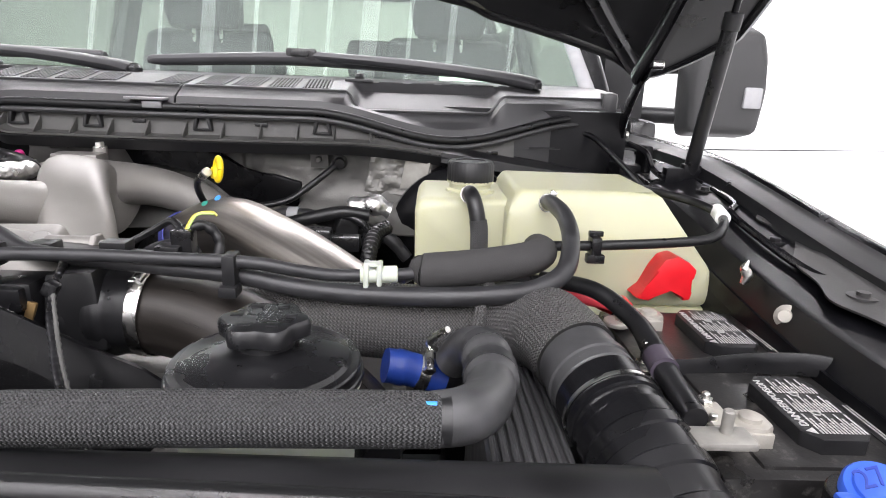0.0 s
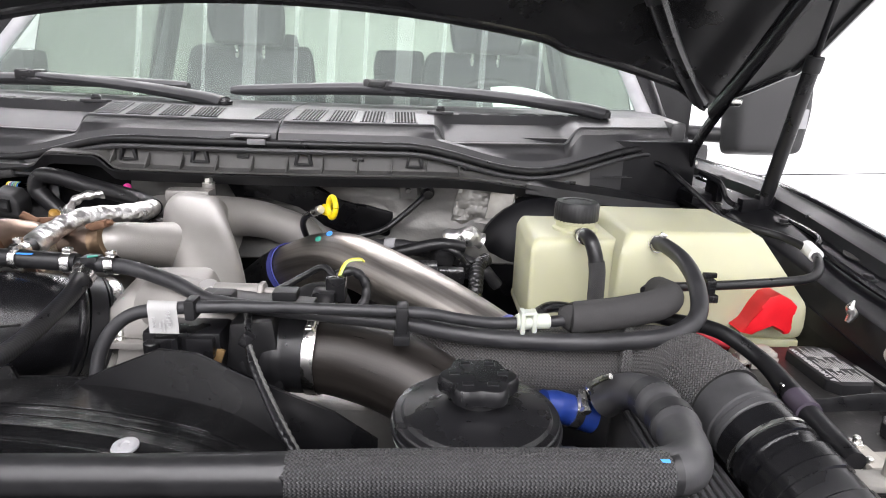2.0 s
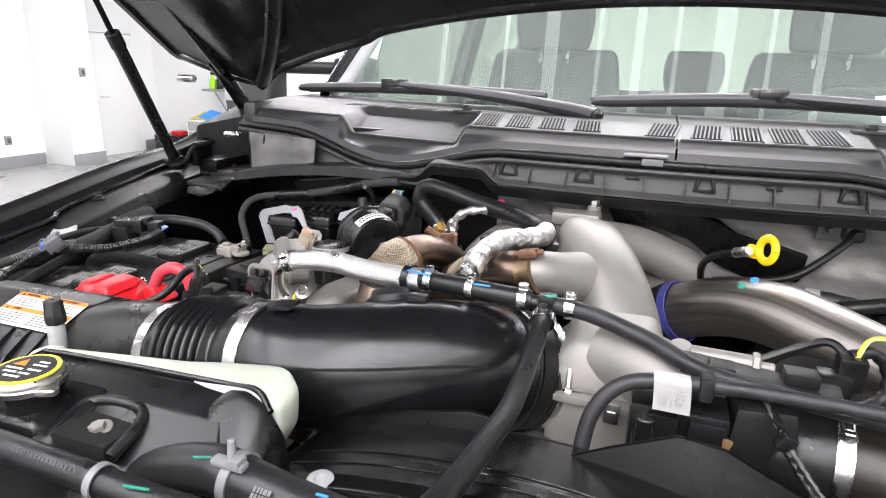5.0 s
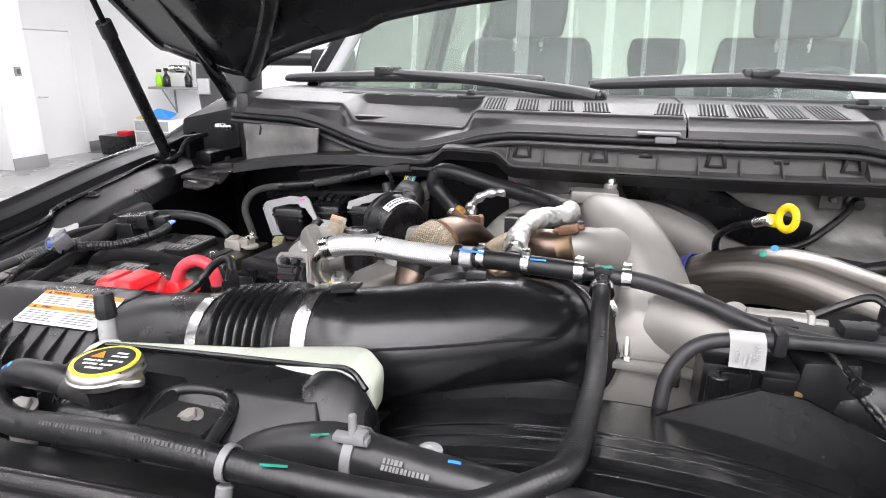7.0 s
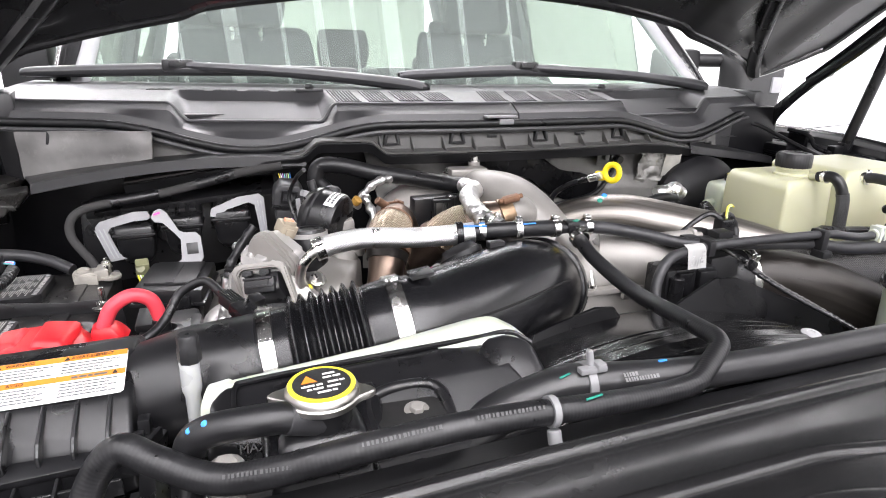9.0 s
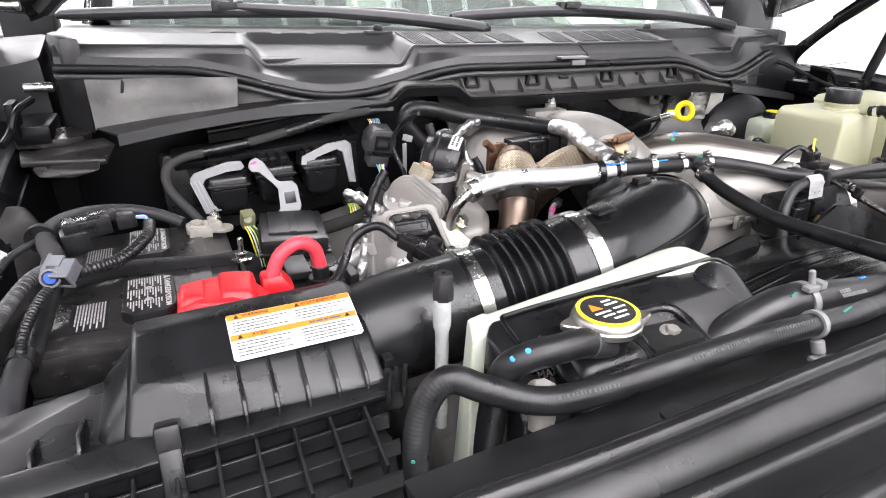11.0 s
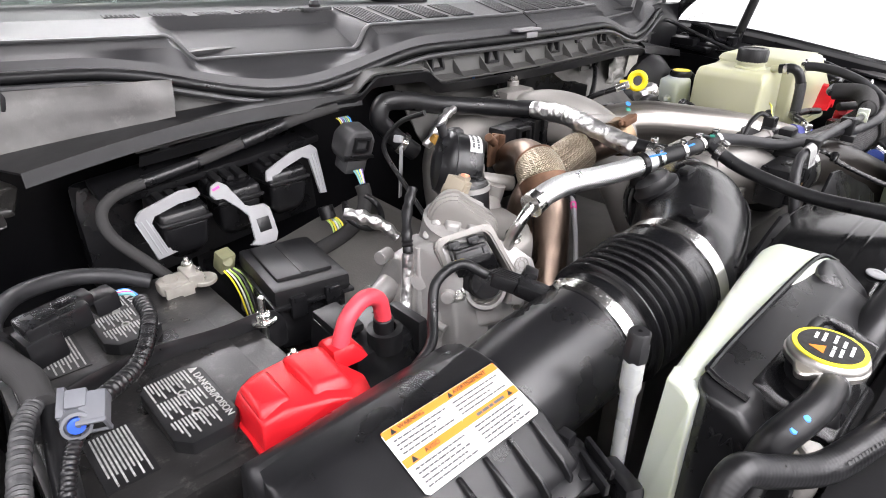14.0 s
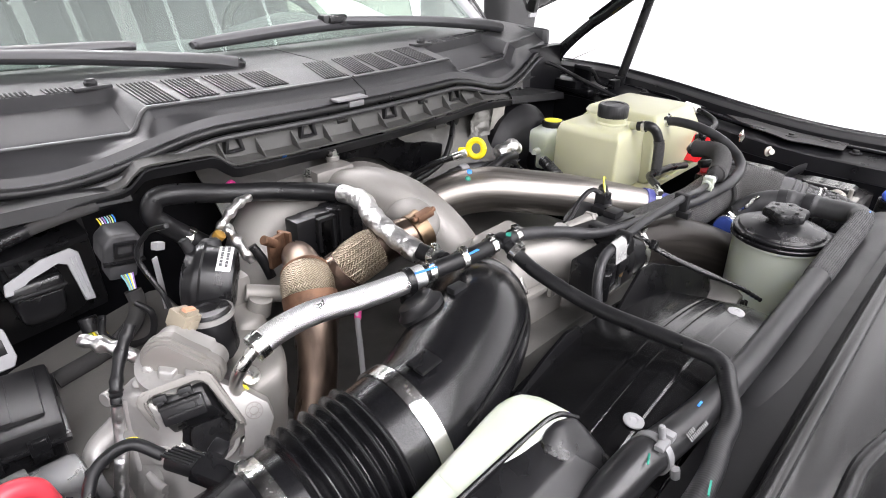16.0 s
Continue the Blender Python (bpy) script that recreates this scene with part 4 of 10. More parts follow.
hood = thing("hood", (CX, 0.6, 1.7), "glossy black hood propped open above the engine bay", "hood")
part("outer_skin", sheet(lambda u, v: hood_point(CX + 0.01 + (HW + 0.02) * (2 * u - 1), 1.22 * v - 0.006, -0.012), 60, 30, 0.002), PAINT, hood)
part("inner_panel", sheet(hood_under, 110, 90, 0.002), PAINT_H, hood, "black stamped inner panel", angle=60)
part("rear_hem", sweep([hood_point(CX + 0.01 + HW * (k / 20 - 1), 0.0, 0.012) for k in range(41)], 0.011, 8, 2), PAINT, hood)
for s_ in (-1, 1):
    wing = 0.17 if s_ < 0 else 0.13
    part("side_flange", sheet(lambda u, v: hood_point(CX + 0.01 + s_ * (0.88 + wing * u), 0.2 * u ** 1.3 + (1.2 - 0.2 * u ** 1.3) * v, 0.014 - 0.016 * u), 16, 30, 0.003), PAINT_H, hood, "black folded side flange")
    part("side_hem", sweep([hood_point(CX + 0.01 + s_ * (0.88 + wing * k / 8), 0.2 * (k / 8) ** 1.3, 0.006) for k in range(9)] + [hood_point(CX + 0.01 + s_ * (0.88 + wing), 0.2 + k / 8, 0.004) for k in range(1, 9)], 0.011, 8, 3), PAINT, hood)
    part("corner_gusset", sweep([hood_point(CX + 0.01 + s_ * (0.86 - 0.30 * k / 8), 0.02 + 0.30 * (k / 8) ** 1.4, 0.03) for k in range(9)], 0.02, 10, 3, squash=((0, math.sin(HA), -math.cos(HA)), 0.6)), PAINT_H, hood)
    for k, (dx, s) in enumerate(((0.62, 0.2), (0.66, 0.34), (0.5, 0.36))):
        # Black disc drawn for the shade inside each hole.
        part("drain_hole_shade", lathe([(0.012, 0), (0.014, 0.002), (0, 0.0025)], hood_point(CX + s_ * dx, s, 0.036), (0, math.sin(HA), -math.cos(HA)), 20), INKB, hood)

for s_, xs in ((1, 0.452), (-1, -1.362)):
    st = thing("hood_strut", (xs, 0.93 if s_ > 0 else 1.04, 1.40), "black gas strut holding the hood open", "gas strut", "hood struts")
    yb = 0.935 if s_ > 0 else 1.04
    p0, p1, p2 = Vector((xs, yb, 1.405 if s_ < 0 else 1.415)), Vector((xs + 0.004, yb - 0.054, 1.645)), Vector((xs + 0.008, yb - 0.125, 1.93))
    if s_ < 0:
        p1, p2 = Vector((-1.332, 0.892, 1.650)), Vector((-1.305, 0.76, 1.87))
    part("cylinder", rod(p0, p1, 0.0115, n=24), PLASTIC, st)
    part("sleeve", rod(p0.lerp(p1, 0.93), p1 + (p1 - p0) * 0.03, 0.0132, n=24), PLASTIC_M, st)
    part("piston_rod", rod(p1, p2, 0.005, n=14), PAINT_D, st)
    part("ball_socket", merge(box(p0, (0.03, 0.022, 0.03), 0.006), rod(p0 - Vector((0.03, 0, 0)), p0 + Vector((0.02, 0, 0)), 0.007)), PAINT_D, st)
    xh = 0.375 if s_ > 0 else -1.288
    yo = 0.0 if s_ > 0 else 0.05
    if s_ > 0:
        part("hinge_lower_arm", sweep([(xh + 0.01, 1.10, 1.40), (xh + 0.006, 1.085, 1.47), (xh, 1.03, 1.525), (xh - 0.004, 0.955, 1.585)], [0.017, 0.016, 0.013, 0.013], 10, 6, squash=((1, 0, 0), 0.45)), PAINT, hood)
        part("hinge_upper_arm", sweep([(xh - 0.014, 0.985, 1.56), (xh - 0.012, 0.89, 1.632), (xh - 0.012, 0.70, 1.79)], [0.015, 0.017, 0.02], 10, 6, squash=((1, 0, 0), 0.5)), PAINT, hood)
    else:
        part("hinge_lower_arm", sweep([(-1.36, 1.335, 1.40), (-1.36, 1.305, 1.475), (-1.36, 1.245, 1.548), (-1.36, 1.18, 1.617)], [0.022, 0.022, 0.021, 0.023], 10, 6, squash=((1, 0, 0), 0.4)), PAINT, hood)
        part("hinge_upper_arm", sweep([(-1.35, 1.20, 1.598), (-1.35, 1.081, 1.707), (-1.35, 0.93, 1.835)], [0.020, 0.024, 0.026], 10, 6, squash=((1, 0, 0), 0.4)), PAINT, hood)
        part("hinge_cover", moved(prism([(1.0895, 1.425), (1.20, 1.447), (1.365, 1.4875), (1.40, 1.44), (1.339, 1.345), (1.09, 1.3825)], -0.004, 0.004, 0.002), Matrix(((0, 0, 1, -1.40), (1, 0, 0, 0), (0, 1, 0, 0), (0, 0, 0, 1)))), PAINT_D, hood, "black plate beside the hinge")
    part("hinge_base", merge(box((xh + s_ * 0.012, 1.07 + yo, 1.40), (0.05, 0.12, 0.03), 0.008), box((xh + s_ * 0.03, 1.02 + yo, 1.425), (0.012, 0.05, 0.05), 0.004)), PAINT_D, hood)
    for y, z in ((1.085, 1.46), (0.96, 1.58)):
        part("hinge_pivot", rod((xh - s_ * 0.02, y + yo, z), (xh + s_ * 0.02, y + yo, z), 0.007), STEEL, hood)
    part("latch_lever", sweep([(xh + s_ * 0.035, 0.93 + yo, 1.405), (xh + s_ * 0.03, 0.97 + yo, 1.415), (xh + s_ * 0.02, 0.985 + yo, 1.44), (xh + s_ * 0.005, 1.03 + yo, 1.45)], 0.005, 8), PAINT_D, hood)


# windshield, pillars and cab
def shield(u, v):
    x = CX + 0.03 + (0.80 - 0.10 * v) * (2 * u - 1)
    a = abs(x - CX - 0.03)
    return Vector((x, 1.245 + 0.22 * a * a + 0.52 * v, 1.528 + 0.46 * v - 0.05 * a * a * v))


ws = thing("windshield", (CX, 1.3, 1.53), "clear curved windshield with black edge band", "windshield")
pane = part("glass", sheet(shield, 30, 16, 0.005), GLASS, ws)
pane.visible_shadow = False
part("edge_band", sheet(lambda u, v: shield(u, -0.03 + 0.07 * v) + Vector((0, 0.008, -0.006)), 40, 2, 0.002), INKB, ws)
# Teal bead: edge tint and the reflection along it, both as colour.
part("edge_shine", sweep([shield(k / 20, 0.012) + Vector((0, -0.004, 0.003)) for k in range(21)], 0.003, 8, 2), TEAL, ws, "green tinted lower glass edge with its reflection in the colour")

cab = thing("cab", (CX, 2.6, 0.6), "black four-door truck cab", "truck cab")
for s_ in (-1, 1):
    part("pillar", sweep([(CX + 0.03 + s_ * 0.815, 1.36, 1.47), (CX + 0.03 + s_ * 0.79, 1.52, 1.64), (CX + 0.03 + s_ * 0.72, 1.93, 2.0), (CX + 0.03 + s_ * 0.69, 2.2, 2.08)], [0.035, 0.032, 0.034, 0.04], 12, 8), PAINT, cab)
    part("pillar_trim", sweep([(CX + 0.03 + s_ * 0.782, 1.37, 1.52), (CX + 0.03 + s_ * 0.758, 1.52, 1.655), (CX + 0.03 + s_ * 0.70, 1.90, 2.0)], 0.018, 10, 6), GREYCLIP, cab, "pale pillar trim")
    for ya, yb in ((1.40, 2.55), (2.55, 3.62)):
        part("door_panel", box((CX + 0.03 + s_ * 0.93, (ya + yb) / 2, 0.98), (0.07, yb - ya - 0.01, 0.98), 0.02), PAINT, cab)
    part("middle_pillar", box((CX + 0.03 + s_ * 0.80, 2.58, 1.75), (0.06, 0.12, 0.62), 0.015, (0, -s_ * 14, 0)), TRIMM, cab)
    part("rear_pillar", box((CX + 0.03 + s_ * 0.80, 3.62, 1.75), (0.07, 0.16, 0.62), 0.015, (0, -s_ * 14, 0)), TRIMM, cab)
part("roof", sheet(lambda u, v: Vector((CX + 0.03 + 0.72 * (2 * u - 1), 1.85 + 1.9 * v, 2.06 + 0.03 * math.sin(math.pi * v) - 0.05 * (2 * u - 1) ** 2)), 16, 16, 0.03), GREYCLIP, cab)
part("back_wall", merge(box((CX + 0.03, 3.70, 1.1), (1.8, 0.06, 0.86), 0.02), box((CX + 0.03, 3.72, 2.02), (1.6, 0.06, 0.1), 0.02)), TRIMM, cab)
part("chassis_beam", box((CX, 2.9, 0.55), (1.2, 1.6, 0.28), 0.03), PAINT_D, cab)
for s_ in (-1, 1):
    part("rear_tyre", lathe([(0.22, -0.13), (0.36, -0.14), (0.40, -0.10), (0.40, 0.10), (0.36, 0.14), (0.22, 0.13)], (CX + s_ * 0.78, 3.4, 0.40), (1, 0, 0), 40), RUBBER, cab)
part("cab_floor", box((CX, 2.4, 0.72), (1.8, 2.6, 0.06), 0.01), TRIMM, cab)
dash = thing("dashboard", (CX, 1.75, 1.0), "dark grey moulded dashboard behind the windshield", "dashboard")
part("dash_top", sheet(lambda u, v: Vector((CX + 0.03 + 0.80 * (2 * u - 1), 1.50 + 0.42 * v, 1.47 + 0.03 * math.sin(math.pi * v) + 0.055 * smooth(0.25, 0.75, v) * (1 - abs((u - 0.76) / 0.16) if abs(u - 0.76) < 0.16 else 0))), 40, 12, 0.03), TRIMM, dash)
part("dash_face", box((CX + 0.03, 1.90, 1.23), (1.6, 0.1, 0.46), 0.04), TRIMM, dash)


def seat(x, y, zt, w, label, grp):
    e = thing("seat", (x, y, 0.75), label, "seat", grp)
    part("backrest", hull([(x + sx * w * k, y + dy, z) for sx in (-1, 1) for k, dy, z in ((0.5, 0.0, 1.0), (0.5, 0.12, 1.0), (0.46, 0.10, zt - 0.26), (0.40, 0.22, zt - 0.16), (0.42, 0.12, zt - 0.18))], 0.05, 3), SEATM, e)
    part("cushion", box((x, y - 0.28, 0.95), (w, 0.55, 0.2), 0.06), SEATM, e)
    part("headrest", hull([(x + sx * 0.13 * k, y + dy, z) for sx in (-1, 1) for k, dy, z in ((0.95, 0.06, zt - 0.17), (1.15, 0.06, zt - 0.06), (0.95, 0.08, zt + 0.03), (0.95, 0.17, zt - 0.17), (0.95, 0.16, zt + 0.03))], 0.03, 3), SEATM, e)
    for s_ in (-1, 1):
        part("headrest_post", rod((x + s_ * 0.05, y + 0.12, zt - 0.25), (x + s_ * 0.05, y + 0.11, zt - 0.1), 0.007), STEEL, e)
    return e


for nm, f in (("rear_window", lambda u, v: Vector((CX + 0.03 + 0.70 * (2 * u - 1), 3.71, 1.52 + 0.46 * v))),):
    g = part(nm, sheet(f, 6, 3, 0.005), GLASS_D, cab, "tinted rear window")
    g.visible_shadow = False
for s_ in (-1, 1):
    for ya, yb in ((1.75, 2.52), (2.64, 3.54)):
        g = part("door_window", sheet(lambda u, v: Vector((CX + 0.03 + s_ * (0.89 - 0.17 * v), ya + (yb - ya) * u, 1.47 + 0.55 * v)), 4, 3, 0.005), GLASS_D, cab, "tinted door window")
        g.visible_shadow = False
seat(-0.80, 2.25, 1.86, 0.54, "dark grey cloth front passenger seat", "front seats")
seat(0.10, 2.25, 1.86, 0.54, "dark grey cloth driver's seat", "front seats")
for x in (-0.95, -0.27, 0.36):
    seat(x, 3.25, 1.76 if x != -0.27 else 1.70, 0.5, "dark grey cloth rear bench seat with headrest", "rear seats")
# Added pale sheet: the bright glare above the dashboard, put in as colour.
sheet_ = thing("dash_glare", (0.17, 1.62, 1.53), "pale green sheet added for the glare on the dashboard", "mat")
part("glare_sheet", sheet(lambda u, v: Vector((0.055 + 0.225 * u, 1.590 + 0.10 * v, 1.522 + (0.056 + 0.01 * math.sin(3 * u) - 0.045 * u * u) * v)), 20, 6, 0.003), mat("pale_green_glare", (0.72, 0.86, 0.76), 0.4, 0, 0.04, 9, 0.05), sheet_)
wheel = thing("steering_wheel", (0.10, 1.95, 1.35), "black steering wheel behind the windshield", "steering wheel")
part("rim", moved(sweep([(0.19 * math.cos(2 * math.pi * k / 24), 0.19 * math.sin(2 * math.pi * k / 24), 0) for k in range(25)], 0.015, 10, 2), pose(0.10, 1.95, 1.42, 62, 0, 0)), PLASTIC_M, wheel)
part("hub", moved(merge(lathe([(0.06, -0.02), (0.065, 0.01), (0.04, 0.02), (0, 0.02)]), box((0.1, 0, 0), (0.16, 0.03, 0.012), 0.004), box((-0.1, 0, 0), (0.16, 0.03, 0.012), 0.004), box((0, -0.1, 0), (0.03, 0.16, 0.012), 0.004)), pose(0.10, 1.95, 1.42, 62, 0, 0)), PLASTIC_M, wheel)
rear_mirror = thing("rear_view_mirror", (-0.42, 1.72, 1.86), "black interior rear-view mirror", "mirror")
part("mirror_body", box((-0.42, 1.72, 1.90), (0.24, 0.03, 0.07), 0.015), PLASTIC, rear_mirror)
part("mirror_stalk", rod((-0.42, 1.72, 1.93), (-0.42, 1.76, 1.97), 0.01), PLASTIC, rear_mirror)


def wiper(pivot, mid, tip, along):
    e = thing("wiper", pivot, "black windshield wiper resting on the glass", "wiper", "windshield wipers")
    pv, md, tp, al = Vector(pivot), Vector(mid), Vector(tip), Vector(along)
    part("arm", sweep([pv, pv.lerp(md, 0.12) + Vector((0, 0, 0.006)), pv.lerp(md, 0.5) + Vector((0, 0, 0.012)), md + Vector((0, 0, 0.010))], [0.019, 0.018, 0.016, 0.012], 12, 8, squash=((0, 0, 1), 0.7)), WIPERP, e)
    part("pivot_cap", lathe([(0.014, 0), (0.015, 0.012), (0.010, 0.018), (0, 0.019)], pv - Vector((0, 0, 0.008))), PLASTIC, e)
    part("connector", merge(box(md + Vector((0, -0.004, 0.010)), (0.060, 0.024, 0.024), 0.005), box(md + Vector((0, -0.014, 0.012)), (0.034, 0.012, 0.014), 0.003)), PLASTIC, e)
    part("blade", sweep([tp, tp.lerp(al, 0.06) + Vector((0, 0, 0.003)), md + Vector((0, 0, 0.002)), tp.lerp(al, 0.93) + Vector((0, 0, 0.002)), al], [0.008, 0.014, 0.017, 0.013, 0.008], 12, 10, squash=((0, 0, 1), 0.75)), WIPERP, e)
    part("squeegee", sweep([tp + Vector((0.02, 0.012, -0.006)), md + Vector((0, 0.012, -0.008)), al + Vector((-0.02, 0.012, -0.006))], 0.004, 6, 8), RUBBER, e)


wiper((-0.51, 1.13, 1.540), (-0.975, 1.315, 1.566), (-1.27, 1.385, 1.556), (-0.62, 1.25, 1.566))
wiper((0.23, 1.17, 1.542), (-0.228, 1.243, 1.572), (-0.53, 1.238, 1.560), (0.10, 1.27, 1.560))


def side_mirror(side, dx=0.0, dy=0.0):
    xm = CX + side * 1.205 + dx
    e = thing("side_mirror", (CX + side * 0.98, 1.62, 1.5), "large dark grey towing mirror on two arms", "side mirror", "side mirrors")
    c = Vector((xm, 1.56 + dy, 1.565 if side > 0 else 1.550))
    part("shell", hull([c + Vector((sx * wx, yy, dz)) for sx in (-1, 1) for wx, yy, dz in ((0.088, -0.05, -0.125), (0.098, 0.05, -0.145), (0.100, -0.055, 0.02), (0.106, 0.05, 0.05), (0.070, -0.05, 0.120), (0.080, 0.05, 0.150))], 0.022, 3), MIRRORP, e)
    part("signal_lamp", box(c + Vector((side * 0.058, -0.052, -0.035)), (0.046, 0.016, 0.052), 0.005), LAMPC, e, "clear turn signal lens")
    for z in (1.605, 1.475):
        part("arm", rod((CX + side * 1.0, 1.66 + dy, z), (xm, 1.57 + dy, z), 0.022, n=16), PLASTIC_M, e)
        part("arm_collar", rod((xm - side * 0.05, 1.60 + dy, z), (xm - side * 0.02, 1.59 + dy, z), 0.028, n=16), PLASTIC_M, e)
    part("mount", box((CX + side * 0.965, 1.66 + dy, 1.54), (0.12, 0.12, 0.20), 0.02), PLASTIC_M, e)


side_mirror(1)
side_mirror(-1, -0.10, 0.25)


# ---- batteries ----
def battery(xi, xo, ya, yb, zt, pos_front, label):
    """xi is the side next to the engine, xo the side next to the fender."""
    s = 1 if xo > xi else -1
    e = thing("battery", ((xi + xo) / 2, (ya + yb) / 2, zt - 0.19), label, "battery", "truck batteries")
    xm, ym, wx, wy = (xi + xo) / 2, (ya + yb) / 2, abs(xo - xi), yb - ya
    part("case", box((xm, ym, zt - 0.115), (wx - 0.008, wy - 0.008, 0.15), 0.006), BATT, e)
    part("lid", merge(box((xm, ym, zt - 0.021), (wx, wy, 0.042), 0.006), box((xm + s * 0.012, ym, zt - 0.001), (wx - 0.04, wy - 0.02, 0.008), 0.003)), BATT, e)
    part("groove", box((xm, ym, zt - 0.045), (wx + 0.002, wy + 0.002, 0.004), 0.001), INKB, e)
    for k, yc in enumerate((ya + wy * 0.235, ya + wy * 0.735)):
        w, d = 0.052, 0.094
        xc = xm - s * 0.004
        poly = [(-w / 2 + 0.010, -d / 2), (w / 2 - 0.010, -d / 2), (w / 2, -d / 2 + 0.012), (w / 2, d / 2 - 0.012), (w / 2 - 0.010, d / 2), (-w / 2 + 0.010, d / 2), (-w / 2, d / 2 - 0.012), (-w / 2, -d / 2 + 0.012)]
        cap = part("vent_cap", prism(poly, 0, 0.013, 0.002, pose(xc, yc, zt + 0.002)), PLASTIC_M, e, "black octagonal vent cap with white warning print")
        m = plane_m((xc, yc, zt + 0.0153), (0, s, 0), (-s, 0, 0))
        part("hazard_mark", prism([(-0.040, 0.0155), (-0.032, 0.0155), (-0.036, 0.0225)], 0, 0.0003, 0, m), PRINT, cap)
        lettering("DANGER/POISON", 0.0085, m @ pose(0.004, 0.0185, 0), PRINT, cap)
        bars([(xa, xb - 0.006 * ((i + j) % 3), 0.0115 - 0.0027 * i) for i in range(13) for j, (xa, xb) in enumerate(((-0.040, -0.014), (-0.011, 0.014), (0.017, 0.040)))], m, 0.0014, PRINT, cap, seed=k + 5, gap=0.3)
        for j, xr in enumerate((-0.012, 0.016)):
            part("warning_sign", lathe([(0.0038, 0), (0.0038, 0.0004), (0.0028, 0.0004), (0.0028, 0)], m @ Vector((xr, 0.0, 0.0001)), (0, 0, 1), 20), PRINT, cap)
        m2 = plane_m((xc + s * 0.058, yc - 0.01, zt + 0.0036), (0, -1, 0), (1, 0, 0))
        st = part("sticker", moved(box((0, 0, 0), (0.066, 0.036, 0.0006), 0), m2), PLASTIC_M, e, "dark sticker with fine white print")
        bars([(-0.03, 0.03 - 0.012 * (i % 2), 0.013 - 0.0029 * i) for i in range(10)], m2, 0.0014, PRINT, st, seed=k + 9, gap=0.25)
    for yc, pos in ((ya + 0.045, pos_front), (yb - 0.05, not pos_front)):
        xt = xi + s * 0.038
        post = part("terminal_post", lathe([(0.0095, 0), (0.0088, 0.016), (0.008, 0.018), (0, 0.018)], (xt, yc, zt)), LEAD, e)
        part("clamp", merge(hull([(xt + s * a, yc + b, zt + c) for a, b in ((0.014, -0.008), (0.014, 0.008), (0.006, 0.014), (-0.022, 0.013), (-0.026, -0.010), (0.006, -0.014)) for c in (0.004, 0.0175)], 0.003),
                            box((xt - s * 0.004, yc - 0.013, zt + 0.007), (0.030, 0.005, 0.014), 0.001), lathe([(0.0085, 0), (0.008, 0.003), (0.005, 0.0045), (0, 0.005)], (xt, yc, zt + 0.0175), (0, 0, 1), 24), box((xt - s * 0.024, yc + 0.004, zt + 0.012), (0.018, 0.034, 0.016), 0.003),
                            lathe([(0.0135, 0), (0.0140, 0.001), (0.0140, 0.004), (0.0130, 0.005), (0, 0.005)], (xt - s * 0.034, yc - 0.005, zt + 0.005), (0, 0, 1), 28)), LEAD, post, "pale cast lead terminal clamp")
        part("clamp_spacer", box((xt - s * 0.026, yc + 0.017, zt + 0.008), (0.016, 0.012, 0.014), 0.002), PLASTIC, post, "black plastic spacer")
        part("clamp_bolt", merge(hex_bolt((xt - s * 0.030, yc - 0.005, zt + 0.010), (0, 0, 1), 0.0045, 0.005, 0.006), rod((xt - s * 0.030, yc - 0.005, zt + 0.010), (xt - s * 0.030, yc - 0.005, zt + 0.024), 0.003),
                                 hex_bolt((xt - s * 0.026, yc + 0.017, zt + 0.015), (0, 0, 1), 0.0065, 0.008, 0.008), rod((xt - s * 0.026, yc + 0.017, zt + 0.02), (xt - s * 0.026, yc + 0.017, zt + 0.029), 0.003)), STEEL, post)
    hb = thing("battery_hold_down", (xm, ym - 0.01, zt), "black steel strap clamping the battery down", "battery clamp", "battery clamps")
    yc = ym - 0.012
    part("strap", sweep([(xo, yc - 0.02, zt - 0.03), (xo - s * 0.015, yc - 0.018, zt + 0.006), (xo - s * 0.05, yc - 0.006, zt + 0.017), (xm, yc + 0.008, zt + 0.012), (xi + s * 0.04, yc + 0.006, zt + 0.006), (xi - s * 0.012, yc + 0.002, zt + 0.004), (xi - s * 0.018, yc, zt - 0.03)], 0.011, 10, 6, squash=((0, 1, 0), 0.22)), RUBBER, hb)
    part("stud", merge(rod((xi - s * 0.006, yc + 0.002, zt - 0.08), (xi - s * 0.006, yc + 0.002, zt + 0.034), 0.0036, n=12), hex_bolt((xi - s * 0.006, yc + 0.002, zt + 0.006), (0, 0, 1), 0.008, 0.008, 0.013)), STEEL, hb)
    tray = thing("battery_tray", (xm, ym, zt - 0.22), "black plastic tray under the battery", "tray", "battery trays")
    part("tray_floor", box((xm, ym, zt - 0.205), (wx + 0.04, wy + 0.04, 0.025), 0.006), PLASTIC_M, tray)
    part("tray_front", sheet(lambda u, v: Vector((xi + (xo - xi) * (1.25 * u - 0.1), ya - 0.018, zt - 0.06 - 0.012 * math.sin(u * 7) - 0.14 * v)), 16, 3, 0.004), PLASTIC_M, tray)
    return e


battery(-1.064, -1.273, 0.592, 0.917, 1.283, True, "black truck battery with red positive cover")
battery(0.225, 0.425, 0.318, 0.617, 1.299, False, "black truck battery with a red cover flipped open")

